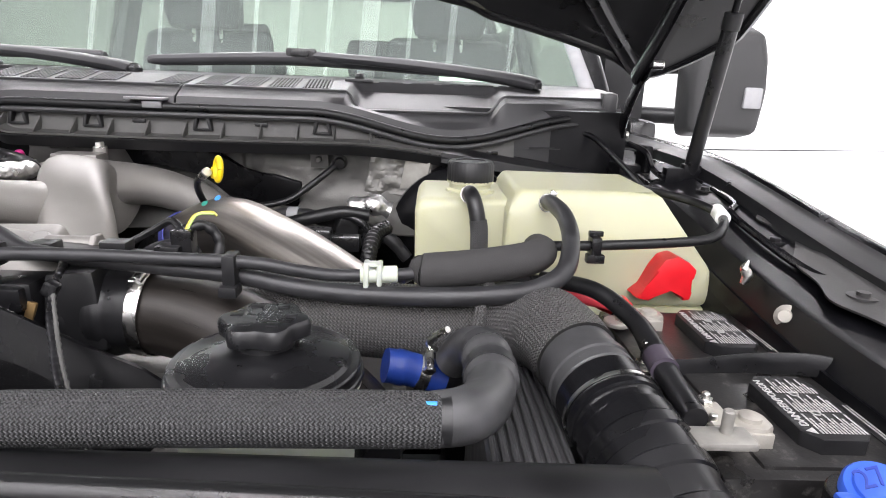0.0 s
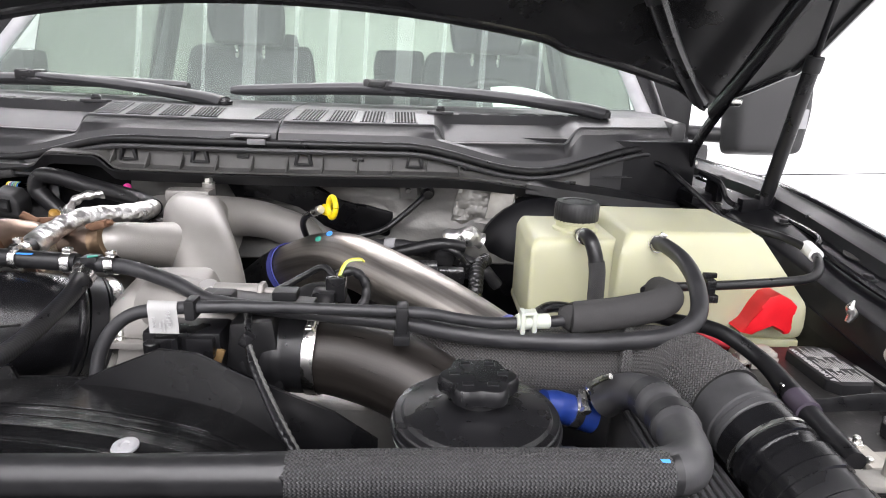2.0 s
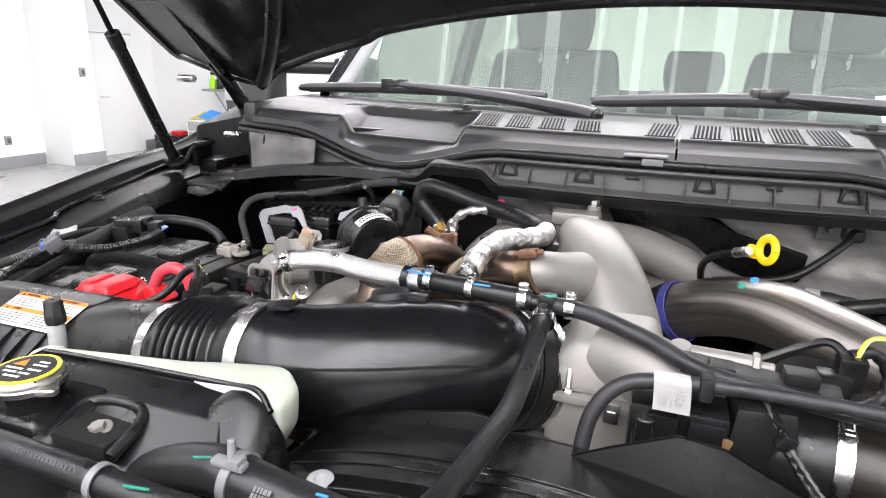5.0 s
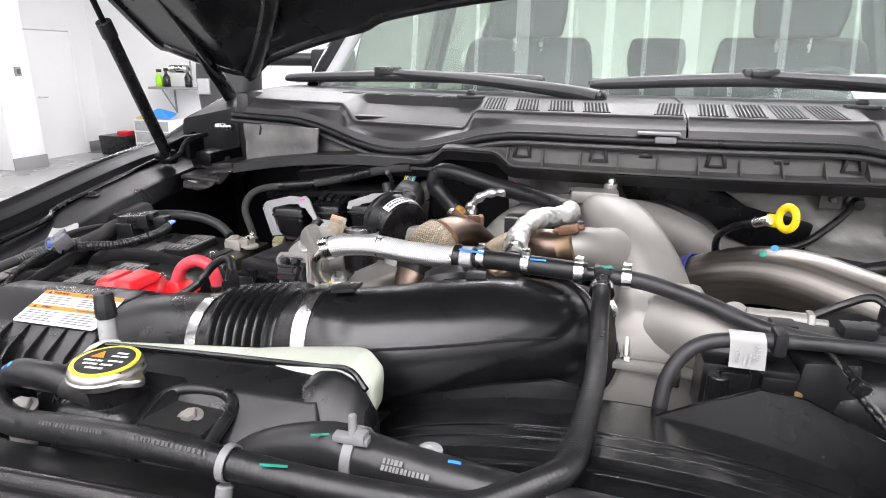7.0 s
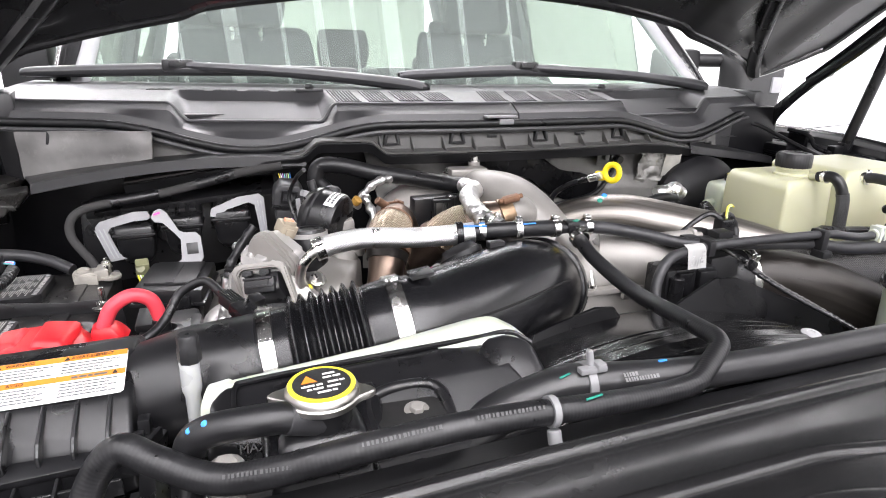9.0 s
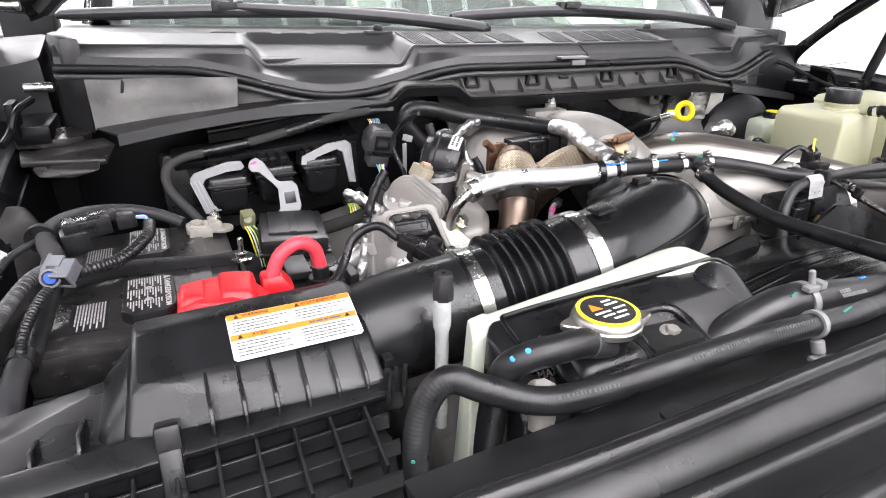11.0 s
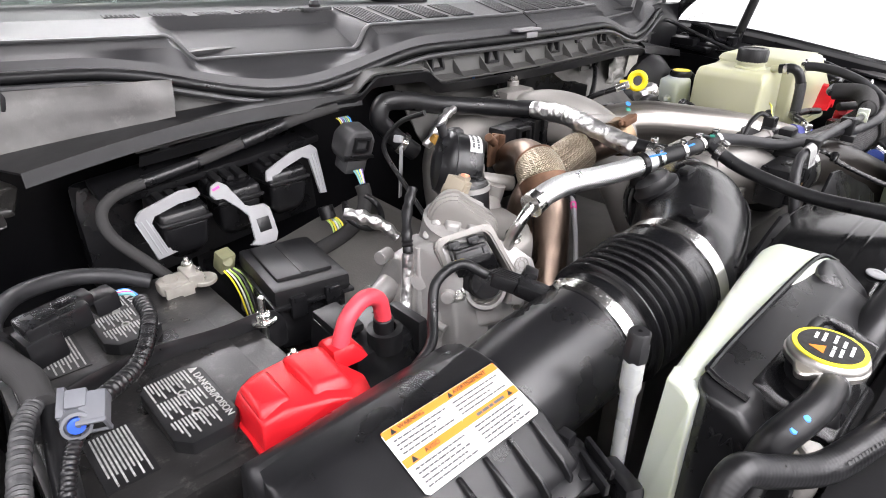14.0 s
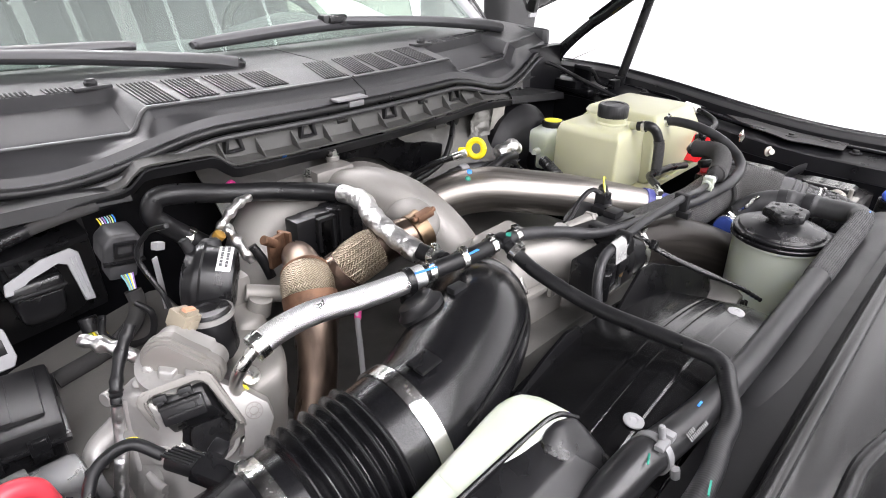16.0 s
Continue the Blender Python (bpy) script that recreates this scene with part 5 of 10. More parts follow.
rc = thing("terminal_cover", (-1.10, 0.615, 1.285), "red plastic battery terminal cover", "terminal cover", "battery covers")
part("cover_body", hull([(-1.142, 0.588, 1.284), (-1.050, 0.558, 1.284), (-1.140, 0.648, 1.284), (-1.045, 0.655, 1.284), (-1.138, 0.595, 1.306), (-1.118, 0.590, 1.314), (-1.090, 0.575, 1.316), (-1.065, 0.568, 1.308),
                         (-1.136, 0.640, 1.308), (-1.120, 0.645, 1.314), (-1.070, 0.645, 1.316), (-1.040, 0.60, 1.298)], 0.005, 3), RED, rc)
part("raised_boss", hull([(-1.098, 0.585, 1.312), (-1.062, 0.578, 1.308), (-1.096, 0.645, 1.314), (-1.054, 0.640, 1.312), (-1.094, 0.592, 1.3225), (-1.068, 0.588, 1.3205), (-1.092, 0.638, 1.3235), (-1.062, 0.634, 1.321)], 0.004, 3), RED, rc)
part("raised_boss", hull([(-1.138, 0.598, 1.306), (-1.108, 0.592, 1.310), (-1.136, 0.642, 1.308), (-1.106, 0.644, 1.312), (-1.134, 0.604, 1.3155), (-1.113, 0.600, 1.3175), (-1.132, 0.636, 1.3165), (-1.111, 0.638, 1.3185)], 0.004, 3), RED, rc)
part("base_lip", hull([(-1.145, 0.585, 1.282), (-1.048, 0.554, 1.282), (-1.143, 0.652, 1.282), (-1.041, 0.658, 1.282), (-1.145, 0.585, 1.2865), (-1.048, 0.554, 1.2865), (-1.143, 0.652, 1.2865), (-1.041, 0.658, 1.2865)], 0.0015), RED, rc)
part("cable_hood", hull([(-1.05, 0.625, 1.29), (-1.015, 0.62, 1.292), (-1.05, 0.665, 1.29), (-1.013, 0.66, 1.292), (-1.052, 0.630, 1.310), (-1.030, 0.628, 1.311), (-1.050, 0.655, 1.310), (-1.026, 0.650, 1.311)], 0.005), RED, rc)
cb = thing("battery_cable", (-1.0, 0.64, 1.3), "thick red battery cable arched over the fuse block", "cable", "red battery cables")
part("red_sheath", sweep([(-1.042, 0.636, 1.296), (-1.036, 0.638, 1.314), (-1.026, 0.640, 1.331), (-1.006, 0.643, 1.340), (-0.988, 0.646, 1.330), (-0.981, 0.648, 1.304)], 0.0082, 14, 8), REDCAB, cb)
part("heat_shrink", rod((-0.9815, 0.648, 1.307), (-0.980, 0.650, 1.275), 0.0100), RUBBER, cb)

rd = thing("terminal_cover", (0.275, 0.585, 1.31), "red plastic terminal cover flipped open", "terminal cover", "battery covers")
rdm = plane_m((0.0, 0.640, 0), (1, 0.06, 0), (0, 0, 1))
part("lid_shell", merge(prism([(0.2727, 1.3071), (0.2848, 1.3181), (0.2951, 1.3420), (0.3037, 1.3549), (0.3175, 1.3586), (0.3329, 1.3512), (0.3433, 1.3420), (0.3415, 1.3310), (0.3347, 1.3255), (0.3415, 1.3144), (0.3398, 1.3052), (0.3312, 1.3034), (0.3261, 1.3144), (0.3140, 1.3200), (0.3003, 1.3108), (0.2899, 1.3034)], -0.032, 0.022, 0.003, rdm), prism([(0.2951, 1.3402), (0.3054, 1.3512), (0.3329, 1.3457), (0.3278, 1.3200), (0.3140, 1.3200)], -0.034, -0.012, 0.002, rdm)), RED, rd)
part("lower_shell", hull([(0.235, 0.575, 1.305), (0.25, 0.565, 1.305), (0.215, 0.605, 1.305), (0.25, 0.61, 1.305), (0.22, 0.58, 1.325), (0.25, 0.575, 1.322), (0.22, 0.605, 1.325), (0.25, 0.605, 1.322)], 0.004), RED, rd)
cd = thing("battery_cable", (0.2, 0.5, 1.3), "black battery cables with a red heat-shrink end", "cable", "red battery cables")
part("red_sheath", sweep([(0.235, 0.585, 1.318), (0.20, 0.575, 1.328), (0.165, 0.578, 1.335)], 0.0085, 12, 8), REDCAB, cd)
part("black_cable", sweep([(0.150, 0.585, 1.345), (0.195, 0.545, 1.348), (0.222, 0.50, 1.335), (0.226, 0.455, 1.325), (0.222, 0.41, 1.322), (0.219, 0.355, 1.320)], [0.008, 0.0085, 0.009, 0.011, 0.010, 0.009], 14, 8), RUBBER, cd)
part("tape_wrap", sweep([(0.224, 0.445, 1.325), (0.222, 0.42, 1.324)], 0.0118, 14, 4), mat("purple_tape", (0.055, 0.045, 0.062), 0.4), cd)
part("cable_lug", merge(box((0.228, 0.335, 1.318), (0.042, 0.022, 0.006), 0.002), rod((0.232, 0.338, 1.32), (0.232, 0.338, 1.338), 0.004)), WASHP, cd)

# ---- coolant reservoir ----
rs = thing("coolant_reservoir", (0.19, 0.75, 1.27), "yellowed translucent coolant reservoir with black screw cap", "coolant reservoir")
part("tank", merge(hull([(0.014, 0.695, 1.285), (0.012, 0.692, 1.395), (0.020, 0.70, 1.407), (0.150, 0.70, 1.407), (0.014, 0.835, 1.285), (0.014, 0.835, 1.395), (0.022, 0.83, 1.407), (0.150, 0.83, 1.407), (0.150, 0.69, 1.285), (0.150, 0.835, 1.285)], 0.010, 3),
                   hull([(0.118, 0.668, 1.285), (0.122, 0.670, 1.400), (0.134, 0.682, 1.424), (0.118, 0.845, 1.285), (0.122, 0.845, 1.405), (0.134, 0.835, 1.424), (0.305, 0.682, 1.424), (0.305, 0.835, 1.424),
                         (0.335, 0.672, 1.365), (0.335, 0.84, 1.39), (0.372, 0.660, 1.335), (0.372, 0.82, 1.34), (0.378, 0.660, 1.300), (0.378, 0.82, 1.300), (0.37, 0.665, 1.285)], 0.012, 3)), RES, rs)
part("foot", box((0.20, 0.755, 1.279), (0.372, 0.185, 0.014), 0.006), RES, rs)
part("neck", lathe([(0.032, 0), (0.031, 0.006), (0.027, 0.008), (0.027, 0.014), (0.030, 0.015), (0.030, 0.018), (0, 0.018)], (0.082, 0.750, 1.404)), RES, rs)
part("screw_cap", lathe([(0.0295, 0), (0.030, 0.003), (0.030, 0.022), (0.027, 0.0265), (0.020, 0.0265), (0.019, 0.025), (0, 0.025)], (0.082, 0.750, 1.420), n=144, shape=lambda a: 1 + 0.007 * (math.sin(a * 36) > 0)), PLASTIC_M, rs, "black ribbed screw cap")
part("nipple", rod((0.075, 0.705, 1.412), (0.075, 0.676, 1.417), 0.0075), RES, rs)
part("stain", lathe([(0.021, 0), (0.020, 0.0006), (0, 0.0008)], (0.168, 0.6845, 1.402), (0, -0.75, 0.45), 24, shape=lambda a: 1 + 0.18 * math.sin(3 * a) + 0.1 * math.cos(5 * a)), mat("dried_yellow_coolant", (0.56, 0.55, 0.12), 0.45, 0, 0.2, 90), rs, "dried yellow coolant stain")
part("nipple", rod((0.168, 0.70, 1.405), (0.168, 0.668, 1.409), 0.0085), RES, rs)
BX, BY = 0.106, 0.920
bf = thing("brake_fluid_reservoir", (BX, BY, 1.3), "white brake fluid reservoir with yellow-topped cap", "fluid reservoir")
part("tank", hull([(BX + dx, BY + dy, z) for dx, dy, z in ((-0.045, -0.035, 1.277), (0.035, -0.035, 1.277), (-0.045, 0.05, 1.277), (0.035, 0.05, 1.277), (-0.042, -0.032, 1.332), (-0.030, -0.030, 1.358), (0.027, -0.030, 1.36), (-0.034, 0.04, 1.356), (0.027, 0.04, 1.36))], 0.012, 3), RES_W, bf)
part("cap", lathe([(0.024, 0), (0.025, 0.010), (0.023, 0.014), (0, 0.014)], (BX + 0.026, BY, 1.358), n=36), PLASTIC, bf)
part("cap_label", lathe([(0.0195, 0), (0.0195, 0.001), (0, 0.001)], (BX + 0.026, BY, 1.372), n=36), YLABEL, bf, "yellow cap label")
part("side_spout", rod((BX - 0.040, BY - 0.01, 1.317), (BX - 0.070, BY - 0.02, 1.322), 0.009, 0.006), RES_W, bf)
part("strap", sweep([(BX + 0.018, BY - 0.042, 1.282), (BX + 0.022, BY - 0.044, 1.322), (BX + 0.034, BY - 0.036, 1.352), (BX + 0.044, BY - 0.01, 1.367)], 0.006, 10), RUBBER, bf)

# ---- power steering reservoir ----
PX, PY = -0.084, 0.368
ps = thing("power_steering_reservoir", (PX, PY, 1.2), "white fluid reservoir with black domed lid and knob cap", "fluid reservoir")
part("bowl", lathe([(0.050, 0), (0.054, 0.004), (0.060, 0.06), (0.062, 0.135), (0.066, 0.137), (0.066, 0.144), (0, 0.144)], (PX, PY, 1.20), n=48), RES_W, ps)
part("lid", lathe([(0.0665, 0), (0.0672, 0.002), (0.0672, 0.005), (0.0662, 0.0062), (0.0620, 0.0066), (0.0622, 0.0075), (0.0648, 0.0085), (0.0650, 0.0115), (0.0640, 0.0128), (0.0590, 0.0132), (0.0570, 0.0165), (0.035, 0.023), (0.022, 0.025), (0, 0.025)], (PX, PY, 1.340), n=64), LIDP, ps, "black domed lid with stepped rim")
part("knob", merge(lathe([(0.020, 0), (0.020, 0.010), (0.022, 0.011)], (PX, PY, 1.361), n=36), lathe([(0.025, 0.010), (0.0285, 0.012), (0.029, 0.020), (0.027, 0.0235), (0.020, 0.0245), (0, 0.0245)], (PX, PY, 1.361), n=72, shape=lambda a: 1 + 0.09 * math.cos(6 * a))), LIDP, ps, "black six-lobed knob cap")
for k in range(6):
    a = k * math.pi / 3
    part("embossed_mark", box((PX + 0.0185 * math.cos(a), PY + 0.0185 * math.sin(a), 1.3858), (0.008, 0.005, 0.0012), 0.0003, (0, 0, 0)), PLASTIC, ps)
part("bracket", box((PX + 0.075, PY + 0.02, 1.27), (0.04, 0.03, 0.06), 0.004), PLASTIC, ps)

# ---- hoses and pipes on the driver's side ----
h = thing("coolant_hose", (0.0, 0.5, 1.36), "thick black rubber vent hose looping from the reservoir", "hose")
part("hose", sweep([(0.168, 0.682, 1.409), (0.170, 0.650, 1.413), (0.174, 0.605, 1.408), (0.171, 0.560, 1.394), (0.158, 0.522, 1.374), (0.128, 0.503, 1.362), (0.085, 0.496, 1.357), (0.035, 0.494, 1.355), (-0.03, 0.500, 1.353),
                    (-0.09, 0.503, 1.357), (-0.145, 0.504, 1.367), (-0.22, 0.508, 1.372), (-0.29, 0.512, 1.377), (-0.345, 0.530, 1.378), (-0.39, 0.556, 1.386), (-0.44, 0.574, 1.394), (-0.476, 0.579, 1.396)],
                   [0.0092] * 9 + [0.0088, 0.0080, 0.0072, 0.0070, 0.0072, 0.0080, 0.0084, 0.0084], 16, 8), RUBBER_G, h)
pinch_clamp(h, (0.168, 0.672, 1.410), (0, -1, 0.1), 0.0098, 0.006, (0.6, 0, 1))
pinch_clamp(h, (-0.462, 0.578, 1.396), (1, 0, 0), 0.0100, 0.009)
h = thing("reservoir_hose", (0.085, 0.65, 1.33), "short black hose dropping from the reservoir", "hose")
part("hose", sweep([(0.075, 0.690, 1.414), (0.077, 0.666, 1.418), (0.082, 0.652, 1.405), (0.087, 0.645, 1.375), (0.088, 0.643, 1.33)], 0.0092, 16, 8), RUBBER, h)
part("braid_cover", sweep([(0.085, 0.6475, 1.392), (0.087, 0.645, 1.375), (0.088, 0.643, 1.325)], 0.0102, 16, 8), BRAID_B, h)
part("clamp", ring_band((0.076, 0.677, 1.416), (0, -1, 0.1), 0.0095, 0.008), CLAMP, h)
h = thing("coolant_pipe", (-0.2, 0.5, 1.37), "thin black pipe with a white quick connector", "pipe")
part("pipe", sweep([(-0.433, 0.462, 1.25), (-0.431, 0.466, 1.315), (-0.425, 0.476, 1.352), (-0.405, 0.484, 1.376), (-0.37, 0.487, 1.384), (-0.30, 0.492, 1.386), (-0.20, 0.495, 1.384), (-0.13, 0.496, 1.382), (-0.09, 0.499, 1.375), (-0.055, 0.503, 1.370), (0.0, 0.507, 1.371), (0.03, 0.511, 1.373)], [0.0064] * 5 + [0.0058] * 7, 14, 8), RUBBER_G, h)
part("quick_connector", merge(rod((-0.034, 0.504, 1.371), (0.000, 0.508, 1.371), 0.0078), box((-0.028, 0.504, 1.372), (0.005, 0.018, 0.023), 0.002), box((-0.016, 0.506, 1.372), (0.005, 0.018, 0.021), 0.002), box((-0.022, 0.504, 1.3815), (0.016, 0.012, 0.003), 0.001)), RES_W, h, "white plastic quick connector")
part("foam_sleeve", sweep([(0.024, 0.511, 1.374), (0.028, 0.511, 1.374), (0.075, 0.522, 1.376), (0.122, 0.540, 1.379), (0.142, 0.562, 1.380), (0.146, 0.600, 1.374)], [0.0145, 0.0168, 0.0168, 0.0168, 0.0165, 0.016], 18, 8), FOAM, h, "soft grey foam sleeve")
part("band_clip", merge(box((-0.147, 0.497, 1.376), (0.012, 0.022, 0.028), 0.003), box((-0.147, 0.49, 1.358), (0.016, 0.02, 0.01), 0.002)), PLASTIC_M, h)
part("band_clip", box((-0.345, 0.489, 1.385), (0.010, 0.02, 0.02), 0.003), PLASTIC_M, h)
tag = thing("hose_tag", (-0.374, 0.47, 1.38), "white paper tag wrapped round the pipe", "tag")
part("paper", sheet(lambda u, v: Vector((-0.3845 + 0.027 * u + 0.003 * math.sin(v * 1.5), 0.4865 - 0.0078 * math.sin(min(1.0, v * 2.2) * 1.57) - 0.004 * max(0, v - 0.45), 1.3925 - 0.0085 * (1 - math.cos(min(1.0, v * 2.2) * 1.57)) - 0.037 * max(0, v - 0.45))), 4, 18, 0.0005), TAGP, tag)
tm = plane_m((-0.369, 0.4768, 1.3755), (0, 0.10, -1), (1, 0, 0))
lettering("93-HD", 0.0062, tm @ pose(-0.003, 0.0065, 0.0012), INK_G, tag)
lettering("M0703", 0.0048, tm @ pose(0.001, -0.0075, 0.0012), INK_G, tag)
bars([(-0.003, 0.010, 0.001), (0.0, 0.010, -0.0025)], tm @ pose(0, 0, 0.0012), 0.0016, INK_G, tag)
h = thing("fender_pipe", (0.3, 0.65, 1.37), "thin black pipe clipped in front of the reservoir", "pipe")
part("pipe", sweep([(0.130, 0.600, 1.372), (0.145, 0.608, 1.374), (0.213, 0.618, 1.374), (0.300, 0.628, 1.377), (0.352, 0.640, 1.380), (0.380, 0.668, 1.386), (0.398, 0.712, 1.393), (0.385, 0.760, 1.400), (0.350, 0.80, 1.405), (0.34, 0.86, 1.40)], 0.0058, 12, 8), RUBBER, h)
part("pipe_clip", merge(box((0.213, 0.617, 1.374), (0.012, 0.02, 0.022), 0.003), box((0.213, 0.612, 1.361), (0.020, 0.012, 0.010), 0.002), box((0.213, 0.617, 1.388), (0.016, 0.006, 0.006), 0.001)), PLASTIC, h)
part("paper_tag", ring_band((0.399, 0.716, 1.3935), (0.2, 0.95, 0.1), 0.0085, 0.034, 0.0006), WHITE, h, "white printed tag")
h = thing("cowl_drain_tube", (0.33, 0.98, 1.44), "thin black tube from the cowl", "tube")
part("tube", sweep([(0.305, 1.085, 1.462), (0.325, 1.06, 1.455), (0.345, 1.0, 1.43), (0.36, 0.93, 1.405), (0.365, 0.88, 1.39)], 0.005, 10, 8), RUBBER, h)

h = thing("intercooler_pipe", (-0.2, 0.75, 1.3), "bare stainless steel intercooler pipe with blue clamps", "pipe")
part("pipe", sweep([(-0.362, 0.905, 1.278), (-0.325, 0.880, 1.303), (-0.28, 0.85, 1.324), (-0.235, 0.81, 1.334), (-0.19, 0.765, 1.331), (-0.125, 0.700, 1.322), (-0.07, 0.645, 1.312), (-0.03, 0.605, 1.302)], [0.039, 0.039, 0.040, 0.040, 0.039, 0.038, 0.034, 0.031], 32, 8), STAINLESS, h)
part("coupler", sweep([(-0.40, 0.93, 1.245), (-0.362, 0.905, 1.278), (-0.344, 0.893, 1.290)], 0.0425, 28, 6, rib=lambda s: 1 + 0.02 * math.sin(s * 300)), RUBBER, h)
part("blue_ring", ring_band((-0.343, 0.892, 1.291), (0.75, -0.5, 0.45), 0.0415, 0.012, 0.002), VIOLET, h, "violet blue silicone edge")
part("end_coupler", sweep([(-0.035, 0.610, 1.303), (-0.02, 0.595, 1.298), (0.0, 0.575, 1.29)], 0.034, 28, 6), VIOLET, h, "violet blue silicone coupler")
worm_clamp(h, (-0.024, 0.599, 1.300), (0.7, -0.65, -0.25), 0.0345, 0.012, (0.1, -0.3, 1))
for p, mt in (((-0.268, 0.822, 1.372), BLUEMK), ((-0.283, 0.812, 1.366), GREENMK)):
    part("paint_dot", lathe([(0.005, 0), (0.004, 0.0008), (0, 0.001)], p, (-0.3, -0.55, 0.75), 12), mt, h)

h = thing("charge_air_pipe", (-0.2, 0.52, 1.3), "dark wound charge pipe with steel clamp", "pipe")
part("pipe", sweep([(-0.245, 0.540, 1.316), (-0.20, 0.530, 1.314), (-0.15, 0.512, 1.306), (-0.10, 0.488, 1.288), (-0.05, 0.455, 1.262), (-0.01, 0.42, 1.235)], [0.040, 0.042, 0.043, 0.043, 0.043, 0.043], 30, 8), DARKPIPE, h)
part("coupler", sweep([(-0.335, 0.548, 1.306), (-0.30, 0.545, 1.312), (-0.27, 0.542, 1.315), (-0.236, 0.538, 1.316)], 0.0425, 28, 8, rib=lambda s: 1 + 0.05 * (abs(s - 0.03) < 0.008) + 0.05 * (abs(s - 0.06) < 0.006)), RUBBER, h)
worm_clamp(h, (-0.237, 0.538, 1.316), (1, -0.1, 0), 0.043, 0.012, (0, -0.4, 0.9))
h = thing("sleeved_intercooler_hose", (0.1, 0.45, 1.3), "large hose in a black woven heat sleeve with ribbed coupler", "hose")
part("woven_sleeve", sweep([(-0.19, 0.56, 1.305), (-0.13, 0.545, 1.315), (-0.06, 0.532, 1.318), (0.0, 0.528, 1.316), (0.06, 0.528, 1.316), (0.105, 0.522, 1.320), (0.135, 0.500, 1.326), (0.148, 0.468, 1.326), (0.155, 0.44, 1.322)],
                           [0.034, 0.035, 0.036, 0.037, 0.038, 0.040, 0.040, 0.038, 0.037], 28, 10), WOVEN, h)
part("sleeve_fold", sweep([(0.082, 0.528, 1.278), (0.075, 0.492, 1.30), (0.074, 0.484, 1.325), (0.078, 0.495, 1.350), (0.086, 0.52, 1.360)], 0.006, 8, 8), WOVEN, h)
part("coupler", sweep([(0.150, 0.458, 1.325), (0.156, 0.436, 1.321), (0.164, 0.40, 1.314), (0.174, 0.355, 1.303), (0.181, 0.325, 1.294)], [0.0335, 0.0345, 0.035, 0.0345, 0.034], 40, 40, rib=lambda s: 1 + 0.05 * (abs(s - 0.042) < 0.004) + 0.03 * (abs(s - 0.054) < 0.003)), RUBBER_L, h)
part("plastic_collar", sweep([(0.1635, 0.402, 1.3145), (0.169, 0.378, 1.3085), (0.174, 0.355, 1.303), (0.179, 0.333, 1.296)], 0.0362, 40, 24, rib=lambda s: 1 + 0.05 * (abs(s - 0.028) < 0.003) + 0.06 * (abs(s - 0.050) < 0.006) - 0.02 * (abs(s - 0.038) < 0.004)), GLOSSP, h, "glossy black ribbed plastic collar")
part("wire_clip", ring_band((0.1675, 0.384, 1.3098), (0.2, -0.95, -0.25), 0.0368, 0.003, 0.0012), STEEL, h, "steel wire clip")
part("lower_coupler", sweep([(0.174, 0.36, 1.304), (0.182, 0.325, 1.293), (0.190, 0.28, 1.275), (0.196, 0.24, 1.25)], [0.036, 0.037, 0.037, 0.037], 36, 30, rib=lambda s: 1 + 0.05 * (abs((s % 0.03) - 0.015) < 0.006)), PLASTIC, h)

h = thing("radiator_hose", (-0.2, 0.29, 1.35), "black upper radiator hose partly in a braided sleeve", "hose")
part("hose", sweep([(-0.76, 0.318, 1.285), (-0.71, 0.314, 1.328), (-0.655, 0.308, 1.350), (-0.62, 0.302, 1.352), (-0.55, 0.294, 1.351), (-0.45, 0.290, 1.349), (-0.30, 0.289, 1.351), (-0.15, 0.288, 1.355), (0.0, 0.287, 1.358), (0.040, 0.290, 1.357)], [0.017, 0.017, 0.017, 0.0160, 0.0145, 0.0138, 0.0140, 0.0150, 0.0155, 0.0155], 24, 8), HOSE_S, h)
part("elbow_collar", sweep([(0.0725, 0.362, 1.3447), (0.0735, 0.376, 1.344)], 0.0200, 22, 3), RUBBER_G, h)
part("elbow_collar", sweep([(0.0735, 0.402, 1.342), (0.072, 0.416, 1.340)], 0.0198, 22, 3), RUBBER_G, h)
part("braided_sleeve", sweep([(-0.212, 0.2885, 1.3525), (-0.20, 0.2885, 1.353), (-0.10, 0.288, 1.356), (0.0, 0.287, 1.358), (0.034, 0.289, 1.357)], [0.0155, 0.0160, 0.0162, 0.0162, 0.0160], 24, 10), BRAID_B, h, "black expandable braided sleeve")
part("elbow", sweep([(0.030, 0.289, 1.357), (0.050, 0.298, 1.355), (0.064, 0.322, 1.349), (0.072, 0.355, 1.345), (0.074, 0.390, 1.343), (0.070, 0.425, 1.338), (0.062, 0.452, 1.325), (0.052, 0.468, 1.305)], [0.0162, 0.0170, 0.0174, 0.0172, 0.0172, 0.0172, 0.0170, 0.0165], 22, 10,
                    rib=lambda s: 1 + 0.13 * (abs(s - 0.095) < 0.008) + 0.13 * (abs(s - 0.130) < 0.008)), RUBBER_L, h, "grey-black moulded rubber elbow")
part("spring_clip", sweep([(0.036, 0.462, 1.318), (0.030, 0.452, 1.330), (0.040, 0.445, 1.342), (0.045, 0.44, 1.347)], 0.003, 8, 6), STEEL, h)
part("blue_dash", box((0.028, 0.2820, 1.3715), (0.009, 0.0025, 0.001), 0.0003, (25, 0, 0)), BLUEMK, h, "blue paint mark")
part("blue_dash", box((-0.565, 0.295, 1.3665), (0.008, 0.002, 0.001), 0.0003), BLUEMK, h, "blue paint mark")
